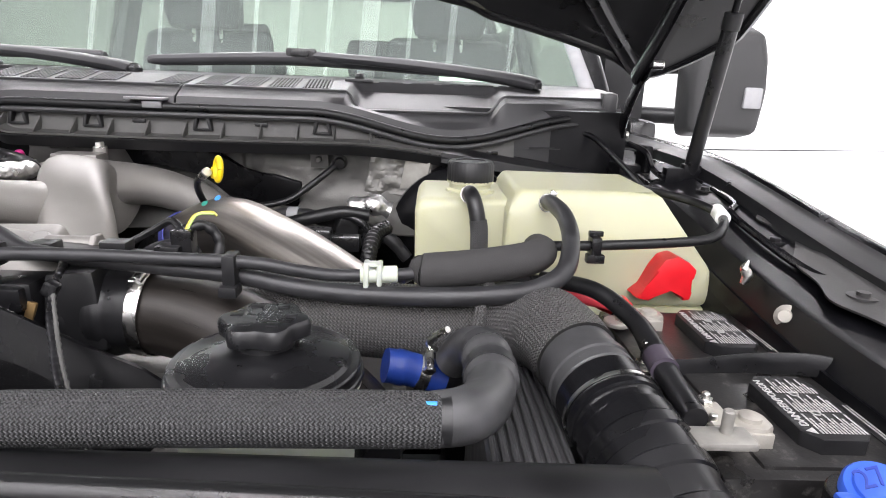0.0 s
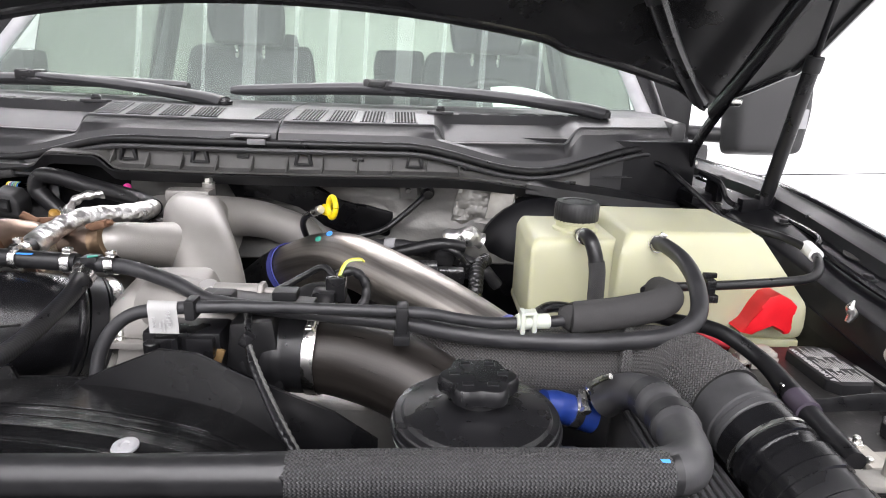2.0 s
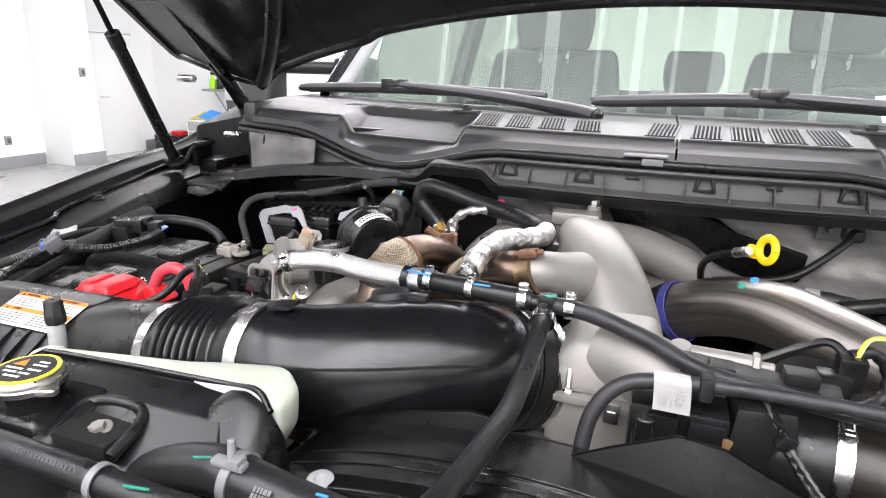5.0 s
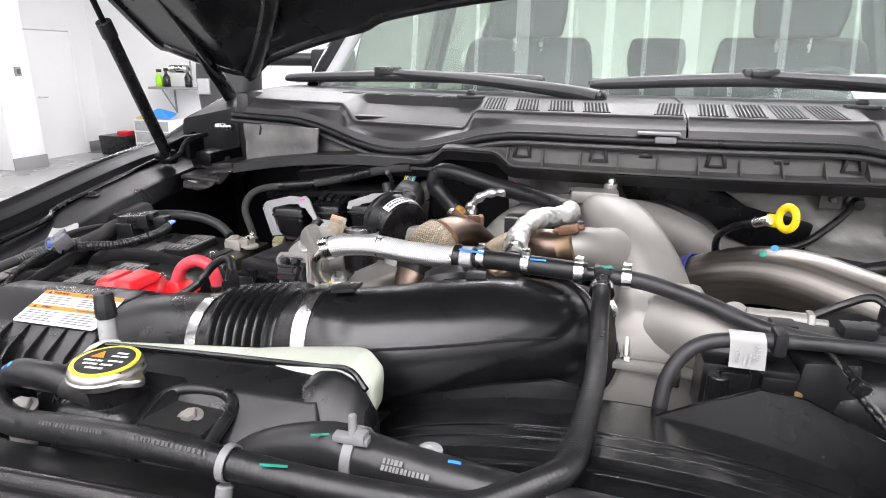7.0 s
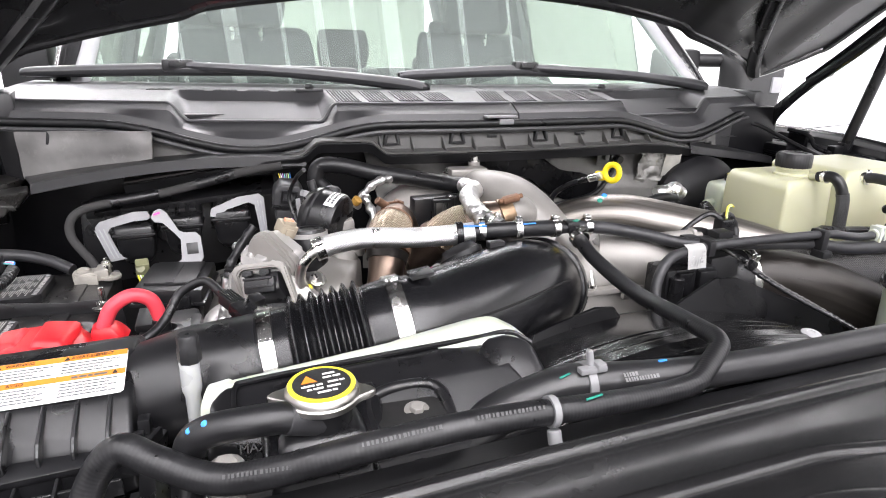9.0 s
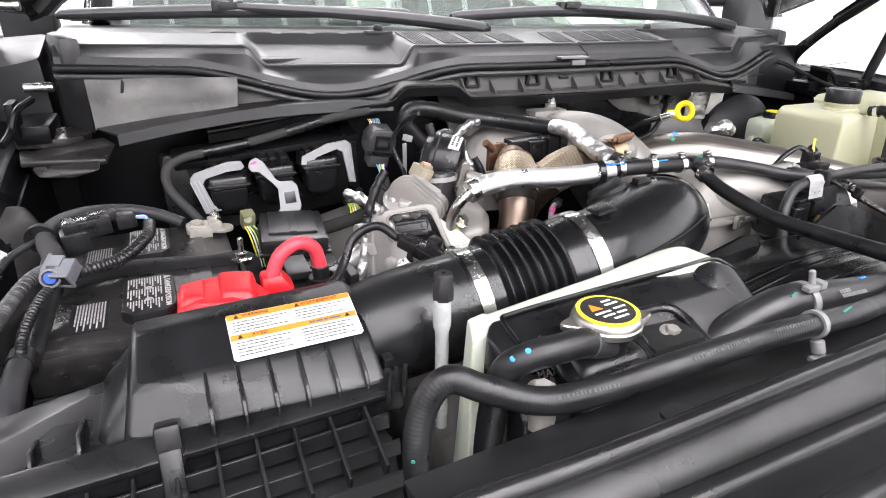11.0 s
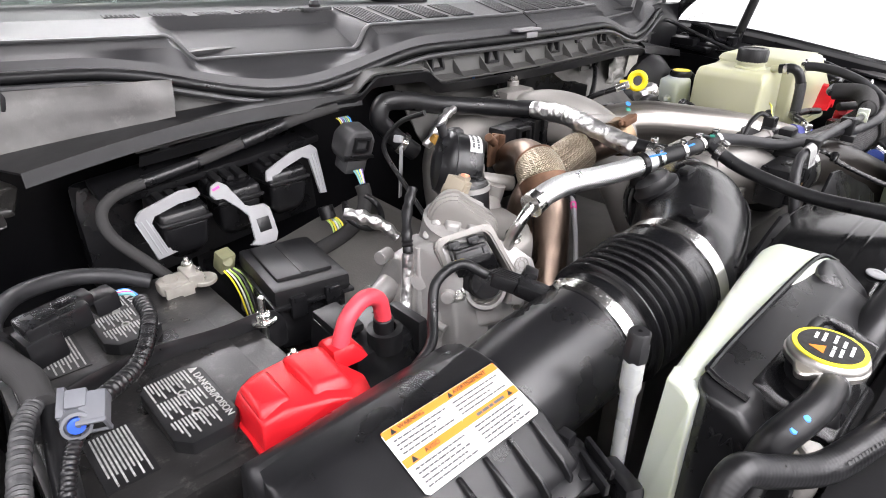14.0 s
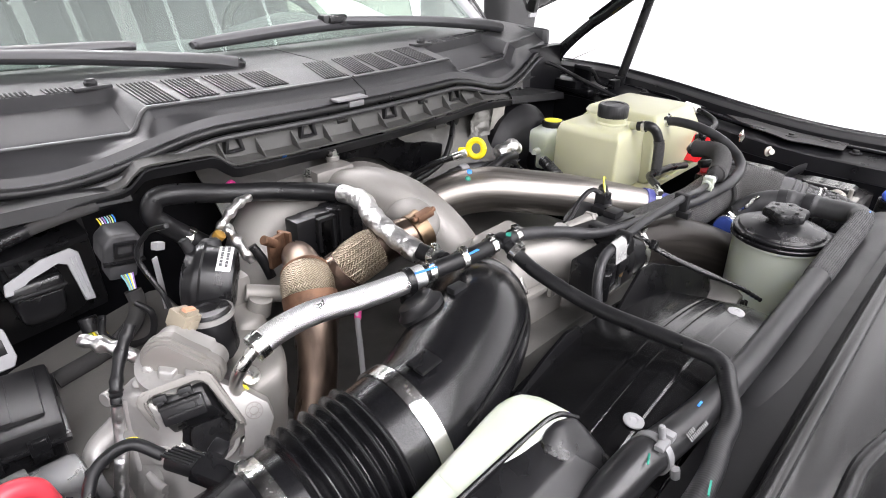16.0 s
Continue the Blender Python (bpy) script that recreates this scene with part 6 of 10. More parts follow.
part("green_dash", box((-0.655, 0.298, 1.3665), (0.012, 0.0016, 0.001), 0.0003, (0, 0, 20)), GREENMK, h, "green paint mark")
hm = plane_m((-0.588, 0.2845, 1.3625), (1, -0.05, 0), (0, 0.75, 0.6))
bars([(-0.020, -0.006, 0.001), (-0.020, 0.012, -0.0032)], hm, 0.0034, INK_H, h, "printed_code", 8, gap=0.22, wide=(0.4, 0.75))
part("retaining_clip", merge(ring_band((-0.632, 0.304, 1.352), (1, -0.1, 0), 0.0166, 0.007, 0.0016), box((-0.632, 0.296, 1.3695), (0.024, 0.008, 0.005), 0.0015), box((-0.626, 0.296, 1.3715), (0.008, 0.010, 0.007), 0.0015), rod((-0.632, 0.298, 1.369), (-0.633, 0.301, 1.384), 0.0028), rod((-0.632, 0.284, 1.35), (-0.632, 0.282, 1.340), 0.004)), TIEG, h, "grey plastic cross-shaped clip")

t = thing("blue_coupling", (0.02, 0.47, 1.28), "blue silicone coupling with steel band", "coupling")
part("sleeve", sweep([(-0.008, 0.470, 1.298), (0.015, 0.475, 1.292), (0.045, 0.478, 1.280)], 0.0155, 20, 6, rib=lambda s: 1 + 0.06 * (abs(s - 0.014) < 0.003)), mat("deep_blue_silicone", (0.010, 0.032, 0.19), 0.4), t)
worm_clamp(t, (0.024, 0.4765, 1.2890), (1, 0.2, -0.35), 0.0158, 0.010, (0, -0.5, 1))

h = thing("coolant_crossover_hose", (-0.7, 0.25, 1.37), "black rubber hose running across the radiator top to a tee", "hose")
part("hose", sweep([(-0.990, 0.285, 1.235), (-0.999, 0.300, 1.275), (-1.000, 0.312, 1.305), (-0.990, 0.3235, 1.335), (-0.972, 0.323, 1.354), (-0.950, 0.311, 1.348), (-0.917, 0.293, 1.340), (-0.884, 0.280, 1.345), (-0.824, 0.262, 1.363), (-0.744, 0.254, 1.3715), (-0.646, 0.257, 1.3645), (-0.590, 0.2655, 1.3575), (-0.565, 0.2685, 1.3565),
                    (-0.547, 0.2725, 1.3575), (-0.529, 0.2825, 1.3615), (-0.512, 0.292, 1.3665), (-0.502, 0.2995, 1.3695), (-0.4970, 0.311, 1.3710), (-0.4945, 0.328, 1.3695), (-0.490, 0.37, 1.366), (-0.485, 0.445, 1.362), (-0.4845, 0.525, 1.375), (-0.4835, 0.568, 1.392)], [0.0102] * 8 + [0.0098, 0.0094, 0.0090] + [0.0086] * 12, 18, 8), RUBBER_R, h)
for x, y, z, d, n_ in ((-0.80, 0.2490, 1.3765, (1, -0.05, 0.08), 1), (-0.885, 0.2722, 1.3530, (1, -0.35, 0.2), 2), (-0.725, 0.247, 1.3795, (1, 0.01, -0.04), 3)):
    bars([(-0.026, 0.026, -0.001)], plane_m((x, y, z), d, (0, 0.7, 0.8)), 0.0026, INK_M, h, "printed_code", n_, gap=0.5, wide=(0.35, 0.8))
pinch_clamp(h, (-0.4838, 0.558, 1.388), (0, 1, 0.38), 0.0107, 0.009)
part("zip_tie", merge(ring_band((-0.692, 0.2545, 1.369), (1, 0, -0.05), 0.0100, 0.005, 0.0012), rod((-0.692, 0.249, 1.358), (-0.692, 0.245, 1.348), 0.005), box((-0.692, 0.242, 1.344), (0.016, 0.012, 0.004), 0.001)), TIEG, h, "grey cable-tie clip")
part("green_dash", box((-0.660, 0.251, 1.3765), (0.016, 0.0014, 0.001), 0, (0, 3, 14)), GREENMK, h)
part("green_dot", lathe([(0.0016, 0), (0.0012, 0.0006), (0, 0.0006)], (-1.006, 0.304, 1.31), (-0.5, -0.8, 0.1), 10), GREENMK, h)
tee = thing("hose_tee", (-0.484, 0.58, 1.396), "black plastic tee joining three hoses", "fitting")
part("tee_body", merge(rod((-0.512, 0.580, 1.396), (-0.455, 0.578, 1.396), 0.007), rod((-0.484, 0.58, 1.396), (-0.4838, 0.552, 1.3855), 0.007), box((-0.484, 0.58, 1.398), (0.018, 0.018, 0.016), 0.004)), PLASTIC, tee)
part("green_dash", box((-0.480, 0.574, 1.4065), (0.010, 0.006, 0.001), 0.0003, (0, 0, 30)), GREENMK, tee)

h = thing("foil_braided_hose", (-0.7, 0.6, 1.39), "silver foil-braided hose with steel clamps", "hose")
part("foil_sleeve", sweep([(-0.797, 0.6175, 1.385), (-0.775, 0.618, 1.390), (-0.74, 0.616, 1.393), (-0.69, 0.606, 1.392), (-0.645, 0.594, 1.395), (-0.615, 0.586, 1.399)], 0.0125, 20, 8), FOIL_B, h)
part("rubber_hose", sweep([(-0.622, 0.588, 1.3985), (-0.59, 0.5815, 1.4005), (-0.55, 0.578, 1.400), (-0.50, 0.58, 1.397)], 0.0100, 16, 8), RUBBER, h)
for x, y, z in ((-0.607, 0.5845, 1.4), (-0.560, 0.5785, 1.4005)):
    pinch_clamp(h, (x, y, z), (1, -0.15, 0.02), 0.0105, 0.008, (0, -0.2, 1))
pinch_clamp(h, (-0.508, 0.5795, 1.3975), (1, 0, 0), 0.0105, 0.009)
pinch_clamp(h, (-0.799, 0.6175, 1.3845), (0.9, 0, 0.3), 0.0125, 0.012, (-0.2, -0.7, 0.7))
part("band_clip", merge(ring_band((-0.633, 0.591, 1.3965), (1, -0.2, 0.05), 0.0128, 0.008, 0.002), box((-0.633, 0.589, 1.377), (0.012, 0.018, 0.02), 0.003)), PLASTIC, h)
part("blue_dash", box((-0.618, 0.578, 1.409), (0.028, 0.003, 0.001), 0, (0, 0, -12)), BLUEMK, h)
part("blue_dash", box((-0.548, 0.571, 1.4085), (0.016, 0.003, 0.001), 0, (0, 0, 0)), BLUEMK, h)
part("metal_nipple", sweep([(-0.815, 0.636, 1.325), (-0.822, 0.628, 1.345), (-0.818, 0.620, 1.366), (-0.806, 0.6175, 1.380), (-0.796, 0.6175, 1.386)], 0.0062, 12, 6), STEEL, h)
part("yellow_dash", lathe([(0.0085, 0), (0.0085, 0.003), (0.006, 0.004)], (-0.815, 0.636, 1.326), (-0.3, -0.3, 1), 14), YLABEL, h)

h = thing("foil_wrapped_hose", (-0.57, 0.7, 1.4), "crumpled silver foil wrapped hose", "hose")
part("foil_wrap", sweep([(-0.579, 0.628, 1.3965), (-0.581, 0.661, 1.4035), (-0.575, 0.701, 1.409), (-0.562, 0.737, 1.410), (-0.541, 0.770, 1.406), (-0.5295, 0.808, 1.402), (-0.533, 0.841, 1.401)], [0.0125, 0.0135, 0.0125, 0.014, 0.013, 0.0145, 0.0125], 18, 10, rib=lambda s: 1 + 0.10 * math.sin(s * 150) * math.sin(s * 67 + 1)), FOIL, h)
part("rubber_end", sweep([(-0.580, 0.645, 1.401), (-0.577, 0.615, 1.3995), (-0.575, 0.590, 1.4)], 0.0098, 14, 6), RUBBER, h)
pinch_clamp(h, (-0.5765, 0.606, 1.3998), (0, 1, 0), 0.0102, 0.008)
h = thing("heater_hose", (-0.65, 0.94, 1.4), "black rubber heater hose bending behind the engine", "hose")
part("hose", sweep([(-0.530, 0.836, 1.401), (-0.5515, 0.865, 1.400), (-0.60, 0.902, 1.404), (-0.66, 0.9215, 1.412), (-0.716, 0.928, 1.4255), (-0.749, 0.935, 1.4255), (-0.759, 0.935, 1.405), (-0.746, 0.934, 1.388), (-0.728, 0.934, 1.3695), (-0.70, 0.925, 1.345)], 0.0135, 18, 8), RUBBER, h)
pinch_clamp(h, (-0.722, 0.933, 1.361), (0.7, -0.3, -0.6), 0.0140, 0.010, (0.5, -0.6, 0.5))


# ---- air intake ----
A = Vector((-0.738, 0.488, 1.326))     # duct clamp
C = Vector((-0.860, 0.497, 1.306))     # air box clamp
AX = (A - C).normalized()
# big duct from the bellows to the turbo
du = thing("intake_duct", (-0.6, 0.53, 1.27), "large glossy black plastic air intake duct", "air duct")
part("duct", sweep([A - AX * 0.012, A + AX * 0.016, (-0.6866, 0.4963, 1.3275), (-0.6329, 0.5167, 1.3295), (-0.5848, 0.5390, 1.3315), (-0.552, 0.5600, 1.3270), (-0.528, 0.582, 1.3180)], [0.0595, 0.060, 0.0620, 0.0645, 0.0645, 0.0635, 0.0622], 48, 12, squash=((0.5, 0.5, 1), 0.97)), GLOSSP, du)
part("mould_seam", sweep([A + AX * 0.022 + Vector((0.002, -0.0553, 0.0225)), (-0.6866 + 0.016, 0.4963 - 0.0550, 1.3275 + 0.0270), (-0.6329 + 0.022, 0.5167 - 0.0555, 1.3295 + 0.0275), (-0.5848 + 0.026, 0.5390 - 0.0535, 1.3315 + 0.0270), (-0.552 + 0.030, 0.5600 - 0.0500, 1.3270 + 0.0270)], 0.0013, 6, 8), INKB, du)
part("end_collar", merge(sweep([(-0.521, 0.588, 1.315), (-0.509, 0.599, 1.310)], [0.0635, 0.0625], 48, 6), sweep([(-0.507, 0.601, 1.309), (-0.495, 0.612, 1.304)], [0.0610, 0.0600], 48, 6)), RUBBER, du, "ribbed black rubber collar")
part("end_lip", lathe([(0.061, -0.005), (0.0652, -0.003), (0.0660, 0.0), (0.0652, 0.003), (0.064, 0.005)], (-0.526, 0.584, 1.317), (0.70, 0.64, -0.27), 56), GLOSSP, du)
worm_clamp(du, (-0.501, 0.6065, 1.3065), (0.7, 0.65, -0.28), 0.0612, 0.010, (0.4, -0.6, 0.3))
part("lug", box(A + AX * 0.022 + Vector((0.0, -0.004, 0.0635)), (0.024, 0.022, 0.004), 0.0015, (0, -8, 0)), PLASTIC, du)
part("sensor_boss", merge(lathe([(0.026, 0), (0.027, 0.006), (0.022, 0.010), (0.020, 0.016), (0, 0.017)], (-0.640, 0.560, 1.375), (-0.3, 0.5, 0.8), 28), box((-0.605, 0.545, 1.395), (0.02, 0.012, 0.008), 0.002)), PLASTIC_M, du)
be = thing("bellows_hose", (-0.80, 0.49, 1.26), "black corrugated rubber bellows between steel clamps", "hose")
part("bellows", sweep([C - AX * 0.012, C, C + AX * 0.03, C + AX * 0.06, C + AX * 0.09, A, A + AX * 0.012], [0.0560, 0.0563, 0.0560, 0.0565, 0.0570, 0.0608, 0.0608], 44, 30,
                       rib=lambda s: 1 + (0.150 * (0.5 - 0.5 * math.cos((s - 0.030) * 2 * math.pi / 0.01089)) ** 0.9 if 0.030 < s < 0.1062 else 0)), GLOSSP, be)
worm_clamp(be, A + AX * 0.002, AX, 0.0612, 0.015, (0, 0.3, -1))
worm_clamp(be, C - AX * 0.002, AX, 0.0566, 0.013, (0, -0.8, -0.5))

ab = thing("air_filter_box", (-1.10, 0.45, 1.15), "black plastic air filter box with warning label", "air filter box")
part("cover", merge(hull([(-1.180, 0.560, 1.200), (-0.978, 0.560, 1.200), (-1.172, 0.560, 1.318), (-0.985, 0.557, 1.328), (-1.176, 0.535, 1.334), (-0.984, 0.532, 1.341), (-1.172, 0.505, 1.338), (-0.985, 0.500, 1.341), (-1.176, 0.452, 1.3195), (-0.985, 0.450, 1.3225), (-1.186, 0.430, 1.287), (-0.984, 0.414, 1.296), (-1.19, 0.43, 1.25), (-0.98, 0.41, 1.25)], 0.010, 3),
                    hull([(-1.175, 0.545, 1.20), (-1.175, 0.520, 1.296), (-1.18, 0.435, 1.284), (-1.40, 0.520, 1.258), (-1.40, 0.435, 1.256), (-1.40, 0.545, 1.20), (-1.40, 0.425, 1.22), (-1.18, 0.425, 1.22), (-1.18, 0.428, 1.276)], 0.010, 3),
                    hull([(-1.166, 0.545, 1.325), (-1.166, 0.50, 1.330), (-1.168, 0.455, 1.313), (-1.172, 0.434, 1.288), (-1.207, 0.525, 1.287), (-1.207, 0.442, 1.282), (-1.172, 0.54, 1.22), (-1.205, 0.53, 1.22), (-1.205, 0.44, 1.22), (-1.175, 0.435, 1.22)], 0.009, 3)), PLASTIC, ab)
part("outlet_neck", sweep([(-1.02, 0.505, 1.272), (-0.985, 0.503, 1.286), (-0.93, 0.500, 1.298), C - AX * 0.004], [0.046, 0.052, 0.0550, 0.0553], 36, 10), PLASTIC, ab)
part("neck_seam", sweep([(-0.97, 0.452, 1.305), (-0.93, 0.455, 1.322), (-0.885, 0.452, 1.326)], 0.001, 6, 6), PLASTIC, ab)
# stiffening ribs on the slope of the cover
for k in range(7):
    x = -1.148 + 0.0245 * k
    if k in (0,):
        continue
    y0_, y1_ = 0.452, 0.416 + 0.002 * k
    m = plane_m((x, 0, 0), (0, 1, 0), (0, 0, 1))
    part("rib", prism([(0.456, 1.3150 + 0.0006 * k), (0.450, 1.3215 + 0.0006 * k), (0.420, 1.308), (0.412, 1.300), (0.412, 1.280), (0.45, 1.295)], -0.0016, 0.0016, 0.0005, m, 1), PLASTIC, ab)
for k in range(6):
    x = -1.215 - 0.032 * k
    m = plane_m((x, 0, 0), (0, 1, 0), (0, 0, 1))
    part("rib", prism([(0.480 - 0.002 * k, 1.286 - 0.0064 * k), (0.446, 1.296 - 0.0060 * k), (0.432, 1.286 - 0.006 * k), (0.430, 1.255), (0.475, 1.255)], -0.0015, 0.0015, 0.0005, m, 1), PLASTIC, ab)
part("flange", merge(box((-1.19, 0.421, 1.281), (0.43, 0.028, 0.009), 0.003, (16, -3.0, -1)), box((-1.19, 0.416, 1.268), (0.43, 0.010, 0.018), 0.003, (0, -3.0, -1))), PLASTIC, ab)
part("base_tub", hull([(-1.40, 0.42, 1.235), (-0.985, 0.405, 1.262), (-1.40, 0.335, 1.215), (-1.0, 0.325, 1.232), (-1.40, 0.42, 1.05), (-0.99, 0.41, 1.05), (-1.40, 0.34, 1.05), (-1.0, 0.33, 1.05)], 0.008), PLASTIC_M, ab)
for k in range(14):
    x = -1.385 + 0.029 * k
    part("grid_rib", box((x, 0.380, 1.246 + 0.026 * (x + 1.385) / 0.4), (0.003, 0.062, 0.016), 0.0006, (14, 0, 0), 1), PLASTIC_M, ab)
for k in range(3):
    part("grid_rib", box((-1.19, 0.400 - 0.026 * k, 1.2605 - 0.0065 * k), (0.40, 0.003, 0.015), 0.0006, (0, -3.5, -1.5), 1), PLASTIC_M, ab)
for x in (-1.155,):
    part("latch", merge(box((x, 0.418, 1.287), (0.018, 0.020, 0.034), 0.003, (-20, 0, 0)), box((x, 0.398, 1.262), (0.016, 0.012, 0.06), 0.003, (-25, 0, 0)), box((x, 0.378, 1.238), (0.026, 0.014, 0.05), 0.003, (-20, 0, 0))), PLASTIC, ab)
part("latch", merge(box((-0.978, 0.422, 1.284), (0.026, 0.04, 0.020), 0.004, (0, 8, -20)), box((-0.962, 0.394, 1.272), (0.016, 0.04, 0.030), 0.004, (-10, 0, -28)), box((-0.976, 0.436, 1.300), (0.010, 0.012, 0.014), 0.002), box((-0.970, 0.41, 1.297), (0.004, 0.034, 0.010), 0.001, (0, 0, -24)), box((-0.985, 0.405, 1.297), (0.004, 0.034, 0.010), 0.001, (0, 0, -24))), PLASTIC, ab)
# warning label lying on the sloping cover
LT, LB = Vector((-1.0455, 0.4985, 1.3395)), Vector((-1.0455, 0.4535, 1.3235))
lm = plane_m((LT + LB) / 2 + Vector((0, 0, 0.0012)), (1, -0.008, 0.018), LT - LB)
lab = part("warning_label", prism([(-0.052, -0.0255), (0.052, -0.0255), (0.0545, -0.023), (0.0545, 0.023), (0.052, 0.0255), (-0.052, 0.0255), (-0.0545, 0.023), (-0.0545, -0.023)], 0, 0.0006, 0, lm), WHITE, ab, "white warning label with orange bands")
for xa, xb, ya, yb in ((-0.054, 0.054, 0.0190, 0.0252), (-0.054, 0.054, -0.0040, 0.0022)):
    part("orange_band", prism([(xa, ya), (xb, ya), (xb, yb), (xa, yb)], 0.0006, 0.0008, 0, lm), ORANGE, lab)
for txt, px_, py_ in (("WARNING", -0.030, 0.0221), ("AVERTISSEMENT", 0.026, 0.0221), ("AVISO", -0.030, -0.0009)):
    lettering(txt, 0.0046, lm @ pose(px_, py_, 0.0011), INK_D, lab, depth=0.0002)
for px_, py_ in ((-0.046, 0.0221), (0.006, 0.0221), (-0.046, -0.0009), (0.046, -0.0009)):
    part("hazard_mark", prism([(px_ - 0.0024, py_ - 0.002), (px_ + 0.0024, py_ - 0.002), (px_, py_ + 0.0024)], 0.0008, 0.0011, 0, lm), INK_D, lab)
bars([(xa, xa + 0.046 - 0.007 * (i % 3), 0.0150 - 0.0034 * i) for i in range(4) for xa in (-0.050, 0.003)] + [(xa, xa + 0.044 - 0.006 * (i % 2), -0.0080 - 0.0034 * i) for i in range(5) for xa in (-0.050, 0.004)], lm @ pose(0, 0, 0.0005), 0.0013, INK, lab, "print_block", 3)
bars([(0.012, 0.040, -0.0022)], lm @ pose(0, 0, 0.0006), 0.0022, INK, lab, "print_block", 4)
part("divider", box((0.0, 0.010, 0.0008), (0.0005, 0.018, 0.0002), 0), INK_G, lab).data.transform(lm)
part("divider", box((0.0, -0.014, 0.0008), (0.0005, 0.019, 0.0002), 0), INK_G, lab).data.transform(lm)

sn = thing("air_flow_sensor", (-0.89, 0.55, 1.33), "black air flow sensor plugged into the intake neck", "sensor")
part("sensor_body", merge(box((-0.885, 0.543, 1.343), (0.022, 0.038, 0.014), 0.003, (20, 0, 35)), box((-0.876, 0.558, 1.350), (0.015, 0.014, 0.016), 0.003, (20, 0, 35))), PLASTIC, sn)
plg = part("plug", box((-0.900, 0.566, 1.350), (0.015, 0.028, 0.014), 0.003, (15, 0, 35)), PLASTIC_M, sn)
for k in (-2, -1, 0, 1, 2):
    part("grip_rib", box((-0.900 + 0.003 * k, 0.566, 1.3575), (0.0016, 0.024, 0.003), 0.0005, (15, 0, 35)), PLASTIC_M, plg)
part("screw", hex_bolt((-0.872, 0.525, 1.352), (0.1, -0.3, 1), 0.005, 0.006, 0.007), STEEL, sn)
part("cable", sweep([(-0.909, 0.581, 1.354), (-0.926, 0.600, 1.364), (-0.952, 0.605, 1.352), (-0.968, 0.592, 1.330), (-0.985, 0.575, 1.318), (-1.01, 0.565, 1.312), (-1.05, 0.560, 1.30)], 0.0050, 12, 8), RUBBER, sn)
for k, mt in enumerate((YLABEL, BLUEMK, mat("green_wire", (0.1, 0.45, 0.08), 0.4))):
    part("wire", sweep([(-0.912 - 0.003 * k, 0.590, 1.358), (-0.920 - 0.003 * k, 0.600, 1.366), (-0.928, 0.605, 1.366)], 0.0012, 6, 6), mt, sn)

# ---- expansion tank in front ----
tk = thing("expansion_tank", (-0.78, 0.34, 1.15), "white coolant tank under a moulded black cover", "coolant tank")
part("white_shell", merge(hull([(-0.930, 0.366, 1.15), (-0.905, 0.366, 1.15), (-0.930, 0.400, 1.15), (-0.905, 0.402, 1.15), (-0.926, 0.372, 1.345), (-0.905, 0.372, 1.347), (-0.920, 0.395, 1.352), (-0.900, 0.398, 1.354), (-0.922, 0.382, 1.352)], 0.006, 3),
                          hull([(-0.925, 0.378, 1.15), (-0.67, 0.378, 1.15), (-0.925, 0.400, 1.15), (-0.67, 0.425, 1.15), (-0.920, 0.378, 1.3535), (-0.690, 0.378, 1.3605), (-0.915, 0.396, 1.352), (-0.700, 0.425, 1.359)], 0.006, 3)), RES_W, tk)
part("ear", hull([(-0.780, 0.379, 1.340), (-0.668, 0.372, 1.312), (-0.780, 0.412, 1.340), (-0.662, 0.400, 1.312), (-0.780, 0.379, 1.3582), (-0.775, 0.413, 1.3572), (-0.690, 0.378, 1.366), (-0.664, 0.368, 1.371), (-0.647, 0.368, 1.362), (-0.646, 0.372, 1.338), (-0.690, 0.424, 1.363), (-0.668, 0.417, 1.370), (-0.649, 0.402, 1.362), (-0.651, 0.402, 1.333)], 0.006, 3), RES_W, tk, "translucent tank ear")
part("black_cover", merge(hull([(-0.924, 0.300, 1.16), (-0.650, 0.300, 1.16), (-0.924, 0.366, 1.16), (-0.650, 0.376, 1.16), (-0.908, 0.378, 1.3565), (-0.690, 0.380, 1.3655), (-0.918, 0.366, 1.352), (-0.916, 0.345, 1.350), (-0.68, 0.345, 1.358), (-0.922, 0.300, 1.318), (-0.655, 0.300, 1.325)], 0.008, 3),
                          hull([(-0.720, 0.300, 1.27), (-0.640, 0.300, 1.27), (-0.715, 0.304, 1.324), (-0.645, 0.305, 1.316), (-0.700, 0.374, 1.368), (-0.672, 0.370, 1.3745), (-0.652, 0.364, 1.366), (-0.690, 0.350, 1.362), (-0.655, 0.340, 1.352), (-0.641, 0.338, 1.335), (-0.642, 0.372, 1.340), (-0.70, 0.378, 1.30), (-0.642, 0.376, 1.30)], 0.009, 3),
                          hull([(-0.700, 0.345, 1.18), (-0.641, 0.345, 1.18), (-0.700, 0.418, 1.18), (-0.641, 0.414, 1.18), (-0.690, 0.352, 1.295), (-0.650, 0.352, 1.300), (-0.690, 0.418, 1.290), (-0.650, 0.410, 1.295)], 0.006, 3),
                          hull([(-0.885, 0.285, 1.29), (-0.80, 0.285, 1.29), (-0.885, 0.36, 1.29), (-0.80, 0.36, 1.29), (-0.872, 0.297, 1.350), (-0.812, 0.297, 1.351), (-0.872, 0.352, 1.354), (-0.812, 0.352, 1.355)], 0.010, 3)), PLASTIC, tk, "moulded black plastic cover")
lettering("MAX", 0.014, plane_m((-0.9215, 0.344, 1.326), (0, -1, 0), (0, 0, 1)), PLASTIC_M, tk, "raised_lettering", 0.0015)
